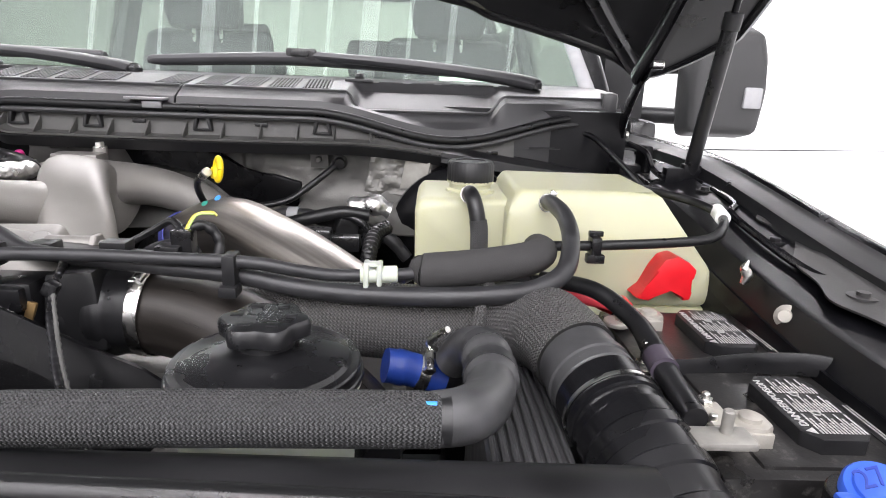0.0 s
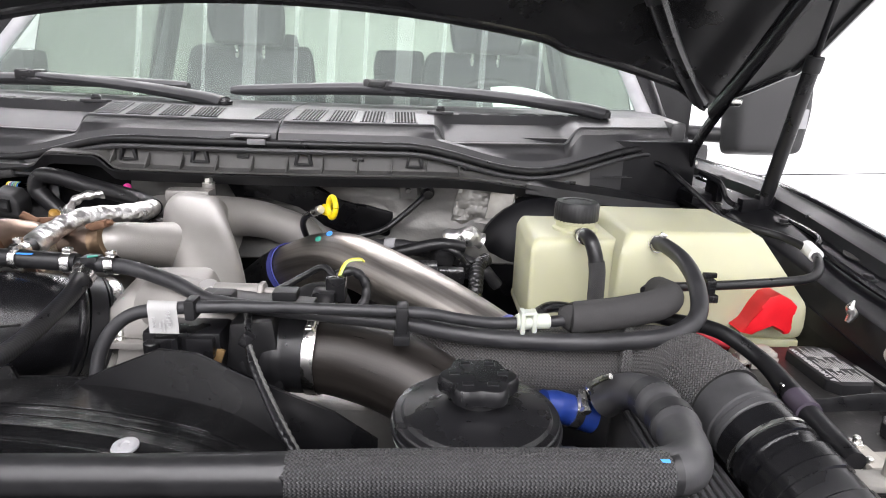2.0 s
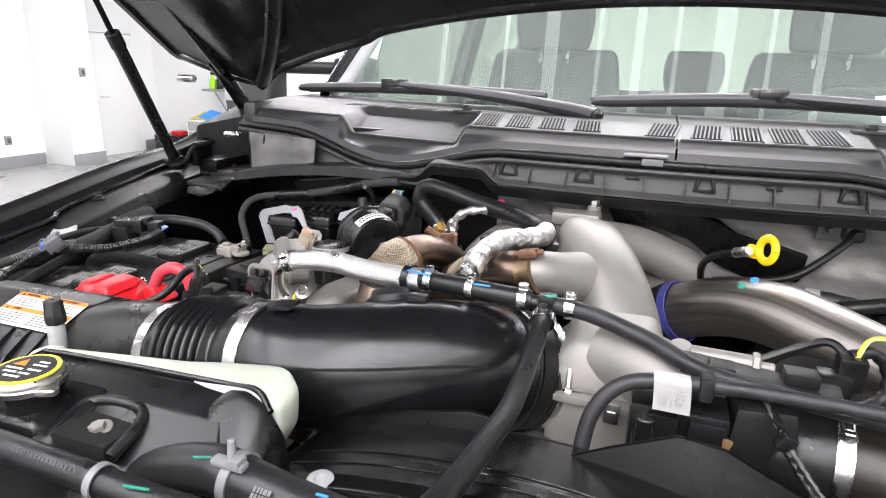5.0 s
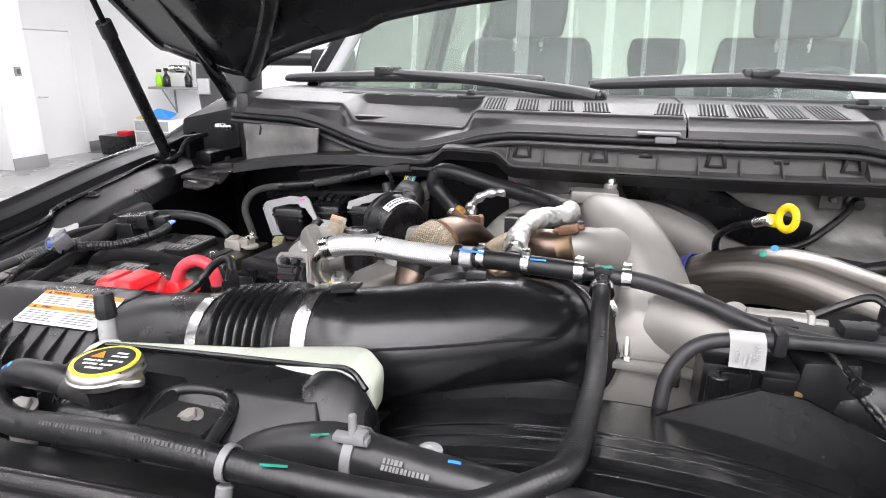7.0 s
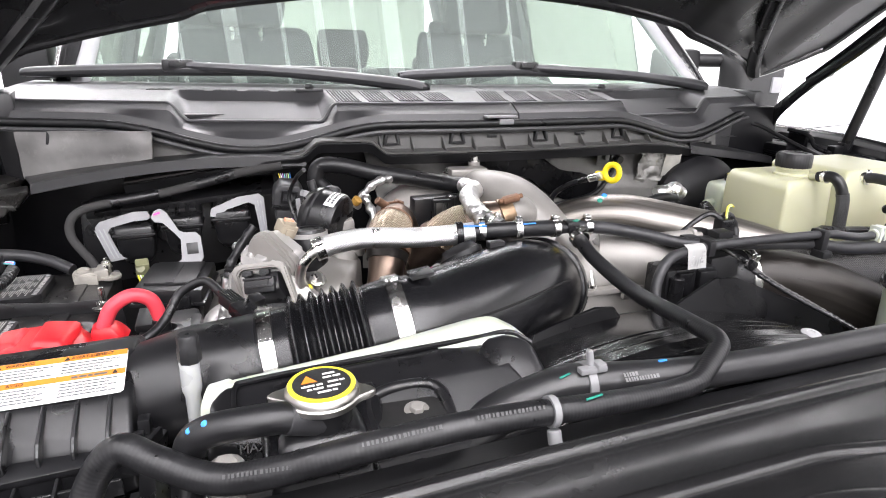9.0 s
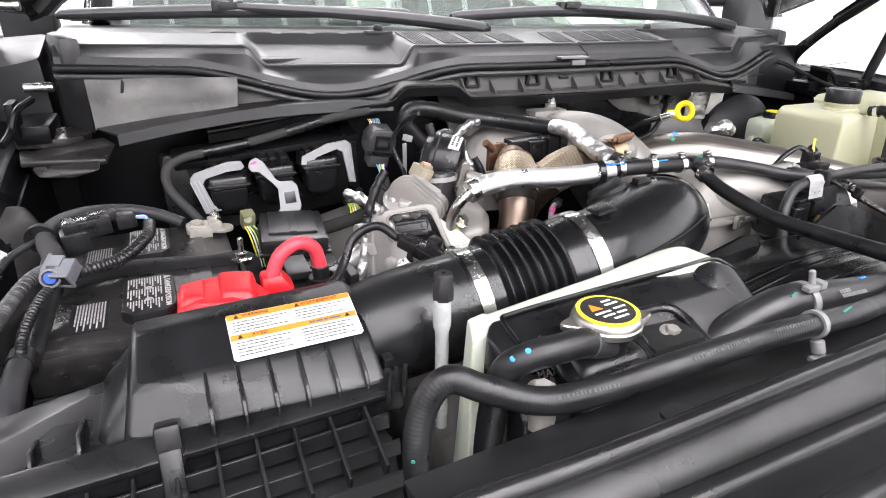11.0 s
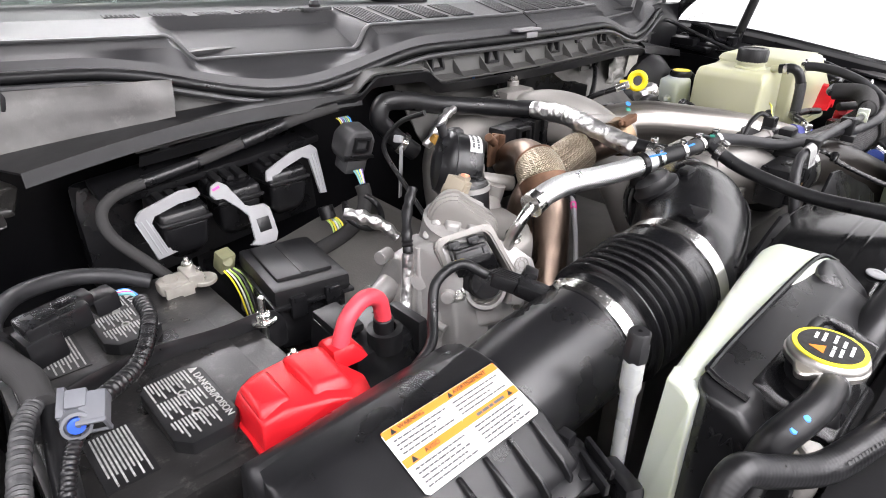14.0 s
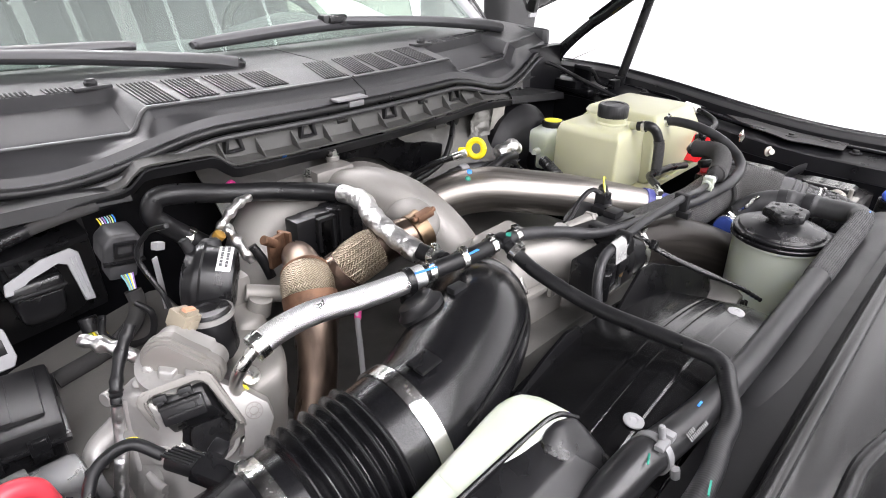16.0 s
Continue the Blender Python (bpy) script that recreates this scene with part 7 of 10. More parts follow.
part("cover_rim", sweep([(-0.901, 0.345, 1.352), (-0.899, 0.372, 1.3575), (-0.885, 0.377, 1.3590), (-0.80, 0.379, 1.3625), (-0.70, 0.379, 1.3665), (-0.668, 0.374, 1.3705), (-0.650, 0.364, 1.362)], 0.0026, 8, 8), GLOSSP, tk)
part("cap_base", hull([(-0.885, 0.287, 1.33), (-0.795, 0.287, 1.33), (-0.885, 0.352, 1.345), (-0.79, 0.352, 1.347), (-0.880, 0.292, 1.338), (-0.80, 0.292, 1.339), (-0.880, 0.35, 1.3575), (-0.795, 0.35, 1.3585)], 0.004), GLOSSP, tk)
# Black block that stands for the shade inside the pocket.
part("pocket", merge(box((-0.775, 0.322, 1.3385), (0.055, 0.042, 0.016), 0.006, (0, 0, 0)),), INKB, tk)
part("pocket_rim", sweep([(-0.805, 0.302, 1.338), (-0.803, 0.336, 1.349), (-0.775, 0.345, 1.352), (-0.747, 0.338, 1.350), (-0.744, 0.303, 1.338)], 0.005, 10, 8), PLASTIC, tk)
part("pocket_bolt", hex_bolt((-0.770, 0.318, 1.345), (0, -0.2, 1), 0.006, 0.005, 0.010), ALU, tk)
part("corner_bolt", merge(hex_bolt((-0.9076, 0.300, 1.339), (0, -0.2, 1), 0.009, 0.006, 0.0125), rod((-0.9076, 0.301, 1.31), (-0.9076, 0.300, 1.340), 0.011)), ALU, tk)
lettering("MAX", 0.009, plane_m((-0.8895, 0.3205, 1.3375), (1, 0.0, 0.0), (0, 0.55, 0.85)), PLASTIC_M, tk, "embossed_mark", 0.001)
lettering("MIN", 0.009, plane_m((-0.8895, 0.3035, 1.3195), (1, 0.0, 0.0), (0, 0.55, 0.85)), PLASTIC_M, tk, "embossed_mark", 0.001)
part("filler_neck", lathe([(0.021, 0), (0.021, 0.018), (0.024, 0.020), (0.024, 0.024)], (-0.840, 0.322, 1.345), n=32), PLASTIC, tk)
capp = part("pressure_cap", merge(lathe([(0.0, 0.0005), (0.0255, 0.0005), (0.0268, 0.001), (0.0272, 0.0050), (0.0262, 0.0062), (0.0, 0.0063)], (-0.840, 0.320, 1.368), n=96, shape=lambda a: 1 + 0.40 * max(0, math.cos(2 * a + 0.35)) ** 10), lathe([(0.0258, 0.0), (0.0262, 0.008), (0.0252, 0.0105), (0.0236, 0.0118), (0, 0.012)], (-0.840, 0.320, 1.368), n=72)), mat("satin_cap_metal", (0.55, 0.53, 0.50), 0.36, 1.0, 0.1, 60, 0), tk, "silver pressure cap with ears")
part("cap_disc", lathe([(0.0238, 0), (0.0238, 0.0012), (0, 0.0012)], (-0.840, 0.320, 1.3798), n=56), YLABEL, capp, "yellow and black round label")
part("cap_disc_inner", lathe([(0.0205, 0), (0.0205, 0.0006), (0, 0.0006)], (-0.840, 0.320, 1.3810), n=48), INK_D, capp)
dm = plane_m((-0.840, 0.320, 1.3817), (1, 0.1, 0), (0, 1, 0))
part("cap_triangle", prism([(-0.014, 0.002), (-0.003, 0.002), (-0.0085, 0.012)], 0, 0.0003, 0, dm), ORANGE, capp)
bars([(-0.015, 0.0, -0.004), (-0.012, 0.002, -0.009), (0.002, 0.016, 0.004), (0.003, 0.014, 0.009), (0.004, 0.016, -0.003), (0.002, 0.013, -0.009), (-0.006, 0.008, -0.0145)], dm, 0.0022, WHITE, capp, "print_block", 6)
h = thing("overflow_hose", (-0.9, 0.31, 1.35), "black overflow hose with blue paint dots", "hose")
part("hose", sweep([(-0.848, 0.312, 1.358), (-0.868, 0.308, 1.366), (-0.895, 0.308, 1.367), (-0.918, 0.313, 1.362), (-0.930, 0.319, 1.348), (-0.935, 0.323, 1.31), (-0.937, 0.325, 1.25)], 0.0110, 18, 8), RUBBER, h)
part("hose_end", rod((-0.842, 0.313, 1.3565), (-0.866, 0.3085, 1.3655), 0.0122, n=18), RUBBER_G, h)
for x, y, z in ((-0.918, 0.3075, 1.3722), (-0.928, 0.3105, 1.3668)):
    part("blue_dot", lathe([(0.0026, 0), (0.002, 0.0008), (0, 0.001)], (x, y, z), (-0.3, -0.4, 0.85), 10), BLUEMK, h, "blue paint dot")
h = thing("drain_tube", (-0.935, 0.414, 1.25), "clear plastic tube with a black screw cap", "tube")
part("tube", lathe([(0.0058, 0), (0.0060, 0.098), (0.0078, 0.104), (0.0080, 0.108), (0.0078, 0.128), (0.007, 0.132)], (-0.9335, 0.4125, 1.235), (0.0, 0.02, 1), 24), CLEARG, h)
part("cap", merge(lathe([(0.0090, 0), (0.0094, 0.003), (0.0092, 0.012), (0.0086, 0.013), (0.0086, 0.022), (0.0072, 0.024), (0.002, 0.024), (0.002, 0.022), (0, 0.022)], (-0.9325, 0.4155, 1.364), n=8), ), PLASTIC_M, h, "black ribbed cap")

# ---- fan shroud, radiator and front panel ----
fs = thing("fan_shroud", (-0.42, 0.36, 0.95), "black plastic radiator fan shroud", "fan shroud")


def shroud(u, v):
    x = -0.66 + 0.50 * u
    y = 0.458 - 0.165 * v
    d = abs(x + 0.466)
    z = 1.3515 - 0.85 * d * d - 3.2 * max(0, d - 0.15) ** 2 - 0.22 * max(0, y - 0.347)
    for g, w, k in ((0.445, 0.012, 0.0007), (0.565, 0.010, 0.0006), (0.765, 0.010, 0.0010)):
        z -= k * math.exp(-((v - g) / w) ** 2)
    z -= 0.0012 * smooth(0.74, 0.82, v) + 0.0008 * smooth(0.43, 0.49, v)
    return Vector((x, y, z - 0.02 * smooth(0.93, 1.0, v)))


part("top_cover", sheet(shroud, 50, 260, 0.003), SHROUDP, fs)
part("rear_face", sheet(lambda u, v: shroud(u, 0) + Vector((0, 0.002 + 0.01 * v, -0.20 * v)), 40, 4, 0.003), PLASTIC, fs)
for pts in ([(-0.66, 0.456, 1.27), (-0.66, 0.456, 1.306), (-0.615, 0.456, 1.318), (-0.572, 0.456, 1.330), (-0.521, 0.456, 1.341), (-0.498, 0.456, 1.339), (-0.482, 0.456, 1.315), (-0.482, 0.456, 1.28)], [(-0.462, 0.446, 1.28), (-0.462, 0.446, 1.318), (-0.410, 0.446, 1.341), (-0.363, 0.446, 1.360), (-0.330, 0.446, 1.357), (-0.262, 0.446, 1.329), (-0.205, 0.446, 1.308), (-0.165, 0.446, 1.285), (-0.165, 0.446, 1.24), (-0.44, 0.446, 1.24)]):
    part("shroud_wing", moved(prism([(x, z) for x, _, z in pts], -0.002, 0.002, 0.0008), Matrix.Translation((0, pts[0][1] - 1.34 * 0.3, 0)) @ Matrix(((1, 0, 0, 0), (0, 0.3, -1, 0), (0, 1, 0, 0), (0, 0, 0, 1)))), WINGP, fs)
for x in (-0.593, -0.341):
    part("push_pin", lathe([(0.0095, 0), (0.0095, 0.0016), (0.007, 0.003), (0.004, 0.003), (0.003, 0.002), (0, 0.002)], (x, 0.338, shroud((x + 0.66) / 0.5, 0.73).z), (0.0, -0.1, 1), 24), GREYCLIP, fs, "grey push pin")
part("side_skirt", sheet(lambda u, v: Vector((-0.66 - 0.02 * v, 0.30 + 0.15 * u, 1.285 - 0.25 * v)), 4, 4, 0.003), PLASTIC, fs)
part("side_skirt", sheet(lambda u, v: Vector((-0.16 + 0.02 * v, 0.30 + 0.15 * u, 1.248 - 0.25 * v)), 4, 4, 0.003), PLASTIC, fs)
rad = thing("radiator", (-0.4, 0.28, 0.7), "dark radiator core below the front panel", "radiator")
part("core", box((-0.40, 0.27, 1.0), (1.05, 0.06, 0.58), 0.01), PLASTIC_M, rad)
part("top_tank", sweep([(-0.62, 0.262, 1.290), (-0.40, 0.264, 1.312), (0.16, 0.266, 1.306)], 0.03, 16, 8, squash=((0, 1, 0), 1.2)), PLASTIC_M, rad)
part("end_tank", hull([(0.070, 0.285, 1.10), (0.142, 0.285, 1.10), (0.070, 0.52, 1.10), (0.142, 0.52, 1.10), (0.072, 0.288, 1.286), (0.140, 0.288, 1.280), (0.072, 0.50, 1.290), (0.135, 0.50, 1.284)], 0.006, 3), RUBBER_L, rad, "dusty ribbed radiator end tank")
for k in range(8):
    part("tank_rib", sweep([(0.077 + 0.0082 * k, 0.292, 1.287 - 0.0008 * k), (0.077 + 0.0080 * k, 0.40, 1.290 - 0.0008 * k), (0.077 + 0.0076 * k, 0.495, 1.291 - 0.0008 * k)], 0.0028, 8, 6), RUBBER_L, rad)
part("brass_fitting", merge(rod((0.062, 0.300, 1.312), (0.078, 0.298, 1.312), 0.006, n=16), rod((0.078, 0.298, 1.312), (0.083, 0.298, 1.312), 0.008, n=16)), LEAD, rad, "pale metal fitting")
fp = thing("front_panel", (-0.35, 0.1, 1.2), "black moulded panel over the radiator support", "front panel")


def panel(u, v):
    x = -1.30 + 1.74 * u
    y = 0.250 - 0.48 * v + 0.012 * smooth(0.78, 1.0, u) * (1 - v) + 0.02 * (1 - smooth(0.05, 0.25, u)) * (1 - v)
    z = 1.346 + 0.012 * math.exp(-((v - 0.07) / 0.035) ** 2) + 0.004 * smooth(0.17, 0.20, v) - 0.007 * smooth(0.30, 0.33, v) + 0.006 * smooth(0.44, 0.47, v) - 0.004 * smooth(0.60, 0.63, v) - 0.06 * smooth(0.80, 1.0, v)
    z += 0.0015 * math.sin(9 * u + 3 * v) * smooth(0.15, 0.3, v)
    z -= 0.04 * (1 - smooth(0.0, 0.15, u)) + 0.018 * smooth(0.84, 1.0, u) + 0.06 * (x + 0.42) ** 2 - 0.006
    return Vector((x, y, z - 0.03 * (1 - smooth(0.0, 0.05, v))))


part("panel", sheet(panel, 90, 60, 0.004), PANELP, fp)
part("rolled_edge", sweep([panel(k / 24, 0.06) + Vector((0, 0, 0.001)) for k in range(25)], 0.0075, 12, 3), PANELP, fp)
def lip(u0, u1, v0, dip, n=30):
    """A soft lip along the panel that swings forward past a notch, then back."""
    return [panel(u0 + (u1 - u0) * k / n, v0 + 0.03 * math.sin(k / n * math.pi) + dip * smooth(0.42, 0.52, k / n) * (1 - smooth(0.62, 0.80, k / n))) for k in range(n + 1)]


part("raised_lip", sweep(lip(0.10, 0.90, 0.120, 0.05), 0.007, 12, 3, squash=((0, 0, 1), 0.6)), PANELP, fp)
part("raised_lip", sweep(lip(0.06, 0.90, 0.200, 0.06), 0.008, 12, 3, squash=((0, 0, 1), 0.4)), PANELP, fp)
part("rear_ledge", sheet(lambda u, v: Vector((-1.02 + 1.06 * u, 0.236 + 0.050 * v, 1.343 - 0.010 * v - 0.05 * (-0.60 + 1.06 * u) ** 2)), 40, 6, 0.003), PLASTIC_M, fp)
part("ledge_hole", lathe([(0.012, 0.002), (0.014, 0.002), (0.0145, 0), (0.012, 0)], (-0.829, 0.246, 1.3328), (0, 0.15, 1), 28), PLASTIC, fp)
# Black disc under the ring, painted shade of the hole.
part("ledge_hole_shade", lathe([(0.0122, 0), (0.0122, 0.001), (0, 0.001)], (-0.829, 0.246, 1.3326), (0, 0.15, 1), 28), INKB, fp)
part("raised_ridge", sweep([panel(0.12 + 0.76 * k / 16, 0.40 + 0.04 * math.sin(k / 16 * math.pi)) + Vector((0, 0, 0.001)) for k in range(17)], 0.010, 10, 3, squash=((0, 0, 1), 0.5)), PANELP, fp)
for x in (-0.905, -0.50, -0.2, 0.2):
    part("push_pin", lathe([(0.011, 0), (0.011, 0.002), (0.007, 0.004), (0, 0.004)], panel((x + 1.30) / 1.74, 0.24) + Vector((0, 0, 0.003)), (0, 0, 1), 20), PLASTIC, fp)
wc = thing("washer_filler_cap", (0.288, 0.281, 1.25), "blue washer fluid cap on its filler neck", "cap")
part("cap", lathe([(0.019, 0), (0.0215, 0.003), (0.0215, 0.009), (0.020, 0.011), (0.016, 0.0115), (0.015, 0.0135), (0, 0.014)], (0.296, 0.279, 1.314), (-0.15, -0.3, 1), 40), BLUE, wc)
part("tab", box((0.274, 0.271, 1.319), (0.016, 0.014, 0.006), 0.003), BLUE, wc)
part("neck", rod((0.294, 0.286, 1.22), (0.2885, 0.2815, 1.317), 0.02), PLASTIC, wc)
lettering("27", 0.018, plane_m((0.2855, 0.2760, 1.3322), (1, 0.1, 0.18), (0, 1, 0.3)), mat("dark_blue_print", (0.01, 0.03, 0.25), 0.5), wc)

# ---- engine ----
en = thing("engine_block", (-0.42, 0.8, 0.75), "dull grey engine block deep in the bay", "engine")
part("block", hull([(-0.86, 0.56, 0.75), (-0.02, 0.56, 0.75), (-0.86, 1.02, 0.75), (-0.02, 1.02, 0.75), (-0.80, 0.62, 1.16), (-0.05, 0.62, 1.16), (-0.80, 1.02, 1.16), (-0.05, 1.02, 1.16)], 0.02), ALU_D, en)
part("valve_cover", hull([(-0.985, 0.66, 1.15), (-0.70, 0.66, 1.15), (-0.985, 1.0, 1.15), (-0.70, 1.0, 1.15), (-0.955, 0.70, 1.235), (-0.76, 0.70, 1.275), (-0.955, 0.98, 1.240), (-0.76, 0.98, 1.285)], 0.012), DUSTY, en)
part("valve_cover", hull([(-0.26, 0.66, 1.15), (0.02, 0.66, 1.15), (-0.26, 1.0, 1.15), (0.02, 1.0, 1.15), (-0.22, 0.70, 1.235), (-0.02, 0.70, 1.22), (-0.22, 0.98, 1.235), (-0.02, 0.98, 1.22)], 0.012), ALU_D, en)
part("front_cover", box((-0.40, 0.55, 1.05), (0.50, 0.06, 0.42), 0.015), ALU_D, en)
bay = thing("splash_shield", (-0.42, 0.6, 0.62), "black plastic splash shield under the engine", "splash shield")
part("shield", box((-0.42, 0.55, 0.64), (1.75, 1.2, 0.02), 0.004), PLASTIC_M, bay)
part("frame_rail", box((0.12, 0.5, 0.80), (0.09, 1.4, 0.16), 0.01), PAINT_D, bay)
part("frame_rail", box((-0.98, 0.5, 0.80), (0.09, 1.4, 0.16), 0.01), PAINT_D, bay)

im = thing("intake_manifold", (-0.46, 0.8, 1.2), "cast aluminium intake manifold with forked runners", "intake manifold")
part("trunk", sweep([(-0.476, 0.925, 1.318), (-0.480, 0.893, 1.361), (-0.474, 0.842, 1.379), (-0.450, 0.790, 1.366), (-0.425, 0.747, 1.325), (-0.412, 0.712, 1.275), (-0.408, 0.680, 1.23)], [0.044, 0.0435, 0.0425, 0.0425, 0.0445, 0.048, 0.052], 40, 12, boxy=3.2), ALU, im)
part("right_runner", sweep([(-0.470, 0.895, 1.374), (-0.42, 0.938, 1.365), (-0.375, 0.962, 1.348), (-0.338, 0.976, 1.323), (-0.32, 0.979, 1.286)], [0.036, 0.0315, 0.030, 0.033, 0.037], 24, 10), ALU, im)
part("left_runner", sweep([(-0.475, 0.895, 1.362), (-0.530, 0.930, 1.358), (-0.578, 0.938, 1.348), (-0.620, 0.925, 1.324), (-0.640, 0.905, 1.292), (-0.645, 0.89, 1.25)], [0.045, 0.045, 0.046, 0.046, 0.046, 0.046], 24, 10), ALU, im)
part("front_branch", sweep([(-0.455, 0.80, 1.345), (-0.472, 0.757, 1.366), (-0.492, 0.718, 1.380), (-0.510, 0.694, 1.389), (-0.526, 0.688, 1.387)], [0.040, 0.033, 0.027, 0.0240, 0.0232], 24, 8), ALU, im)
part("crown_pad", merge(box((-0.50, 0.905, 1.408), (0.07, 0.035, 0.02), 0.006), lathe([(0.010, 0), (0.010, 0.022), (0.008, 0.024), (0, 0.024)], (-0.531, 0.912, 1.385)), lathe([(0.010, 0), (0.010, 0.022), (0.008, 0.024), (0, 0.024)], (-0.478, 0.925, 1.402))), ALU, im)
for p in ((-0.531, 0.912, 1.408), (-0.478, 0.925, 1.424)):
    part("bolt", hex_bolt(p, (0, 0, 1), 0.007, 0.008, 0.010), STEEL, im)
part("cast_mark", moved(sweep([(0.011 * math.cos(a * 0.5), 0.008 * math.sin(a * 0.5), 0) for a in range(0, 11)], 0.0012, 6, 3), plane_m((-0.458, 0.807, 1.404), (1, 0, 0), (0, 0.8, 0.4))), ALU, im)
tb = thing("turbo_compressor", (-0.42, 0.62, 1.2), "cast aluminium turbo compressor housing", "turbocharger")
part("scroll", moved(lathe([(0.0, -0.05), (0.055, -0.048), (0.068, -0.03), (0.072, 0.0), (0.066, 0.03), (0.05, 0.045), (0.045, 0.05), (0, 0.05)], (0, 0, 0), (0, 0, 1), 40, shape=lambda a: 1 + 0.12 * (a / (2 * math.pi))), plane_m((-0.425, 0.628, 1.292), (0, 0.5, 1), (1, 0, 0))), ALU, tb)
part("outlet", sweep([(-0.425, 0.60, 1.345), (-0.38, 0.575, 1.345), (-0.34, 0.56, 1.325), (-0.32, 0.552, 1.31)], [0.034, 0.035, 0.038, 0.040], 22, 8), ALU, tb)
part("front_plate", hull([(-0.474, 0.562, 1.316), (-0.368, 0.556, 1.316), (-0.476, 0.568, 1.342), (-0.452, 0.580, 1.364), (-0.395, 0.576, 1.366), (-0.364, 0.564, 1.343), (-0.48, 0.66, 1.316), (-0.36, 0.66, 1.316), (-0.46, 0.65, 1.372), (-0.38, 0.65, 1.374)], 0.016, 4), ALU, tb)
part("seam_flange", prism([(-0.480, 0.560), (-0.476, 0.553), (-0.362, 0.547), (-0.355, 0.556), (-0.35, 0.66), (-0.485, 0.66)], 1.3085, 1.3165, 0.0025), ALU, tb, "joint flange of the housing")
part("lower_case", hull([(-0.476, 0.562, 1.18), (-0.362, 0.556, 1.18), (-0.476, 0.562, 1.312), (-0.362, 0.556, 1.312), (-0.47, 0.64, 1.18), (-0.37, 0.64, 1.18), (-0.47, 0.64, 1.312), (-0.37, 0.64, 1.312)], 0.010), ALU, tb)
part("clip", merge(box((-0.412, 0.545, 1.313), (0.014, 0.008, 0.020), 0.002), box((-0.412, 0.541, 1.311), (0.008, 0.004, 0.010), 0.001)), STEEL, tb)
part("cast_boss", merge(lathe([(0.012, 0), (0.012, 0.006), (0.010, 0.008), (0, 0.008)], (-0.425, 0.595, 1.362), (0, -0.3, 1)), lathe([(0.010, 0), (0.010, 0.006), (0.008, 0.008), (0, 0.008)], (-0.36, 0.575, 1.372), (0, -0.3, 1)), hex_bolt((-0.39, 0.60, 1.366), (0, -0.3, 1))), ALU_B, tb)
part("green_dash", box((-0.452, 0.580, 1.357), (0.008, 0.004, 0.001), 0, (-30, 0, 20)), GREENMK, tb)

vb = thing("exhaust_clamp", (-0.52, 0.69, 1.39), "bronze-tinted exhaust v-band clamp", "clamp")
part("band", lathe([(0.0235, -0.010), (0.0265, -0.009), (0.0250, 0.0), (0.0265, 0.009), (0.0235, 0.010)], (-0.522, 0.688, 1.388), (0.9, -0.18, 0.33), 32), mat("bronze_steel", (0.22, 0.155, 0.10), 0.42, 1.0, 0.25, 40), vb)
part("bolt_block", merge(box((-0.524, 0.676, 1.4145), (0.024, 0.014, 0.010), 0.003, (0, -15, -10)), rod((-0.541, 0.678, 1.4110), (-0.507, 0.674, 1.4190), 0.0035, n=12)), RUST, vb)

ex = thing("exhaust_up_pipe", (-0.70, 0.67, 1.2), "heat-tinted exhaust pipe with a braided flex section", "exhaust pipe", "exhaust pipes")
part("upper_cuff", sweep([(-0.640, 0.795, 1.345), (-0.655, 0.770, 1.368), (-0.668, 0.745, 1.380), (-0.678, 0.724, 1.384), (-0.689, 0.699, 1.378)], [0.019, 0.0195, 0.020, 0.0215, 0.0265], 24, 8), COPPER, ex)
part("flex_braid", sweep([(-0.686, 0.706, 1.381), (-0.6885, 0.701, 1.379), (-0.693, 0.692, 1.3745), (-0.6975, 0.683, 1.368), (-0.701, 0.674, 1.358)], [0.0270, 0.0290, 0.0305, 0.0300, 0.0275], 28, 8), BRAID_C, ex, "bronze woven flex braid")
part("pipe", sweep([(-0.700, 0.678, 1.363), (-0.706, 0.664, 1.344), (-0.712, 0.654, 1.32), (-0.722, 0.644, 1.29), (-0.74, 0.630, 1.255), (-0.765, 0.61, 1.22), (-0.79, 0.59, 1.17)], [0.0265, 0.0245, 0.0225, 0.022, 0.022, 0.022, 0.022], 28, 8), COPPER, ex)
part("rust_collar", sweep([(-0.685, 0.708, 1.3818), (-0.687, 0.7035, 1.380)], 0.0280, 24, 3), RUST, ex)
part("rust_collar", sweep([(-0.698, 0.682, 1.367), (-0.7035, 0.670, 1.353)], [0.0312, 0.0300], 28, 4), RUST, ex)
part("lower_ring", sweep([(-0.7035, 0.670, 1.353), (-0.7065, 0.664, 1.344)], [0.0285, 0.0265], 28, 4), DARKPIPE, ex, "grey steel ring")
part("lifting_eye", merge(box((-0.668, 0.795, 1.372), (0.03, 0.006, 0.04), 0.002, (0, 0, 20)), box((-0.652, 0.80, 1.372), (0.006, 0.02, 0.04), 0.002, (0, 0, 20)), rod((-0.672, 0.79, 1.385), (-0.690, 0.785, 1.398), 0.006)), RUST, ex, "rusty bolted bracket")
ex2 = thing("exhaust_up_pipe", (-0.60, 0.72, 1.2), "second heat-tinted exhaust pipe with braided flex section", "exhaust pipe", "exhaust pipes")
part("pipe", sweep([(-0.524, 0.689, 1.387), (-0.542, 0.694, 1.385), (-0.562, 0.701, 1.381), (-0.578, 0.707, 1.375)], [0.0225, 0.0230, 0.0240, 0.0250], 24, 6), COPPER, ex2)
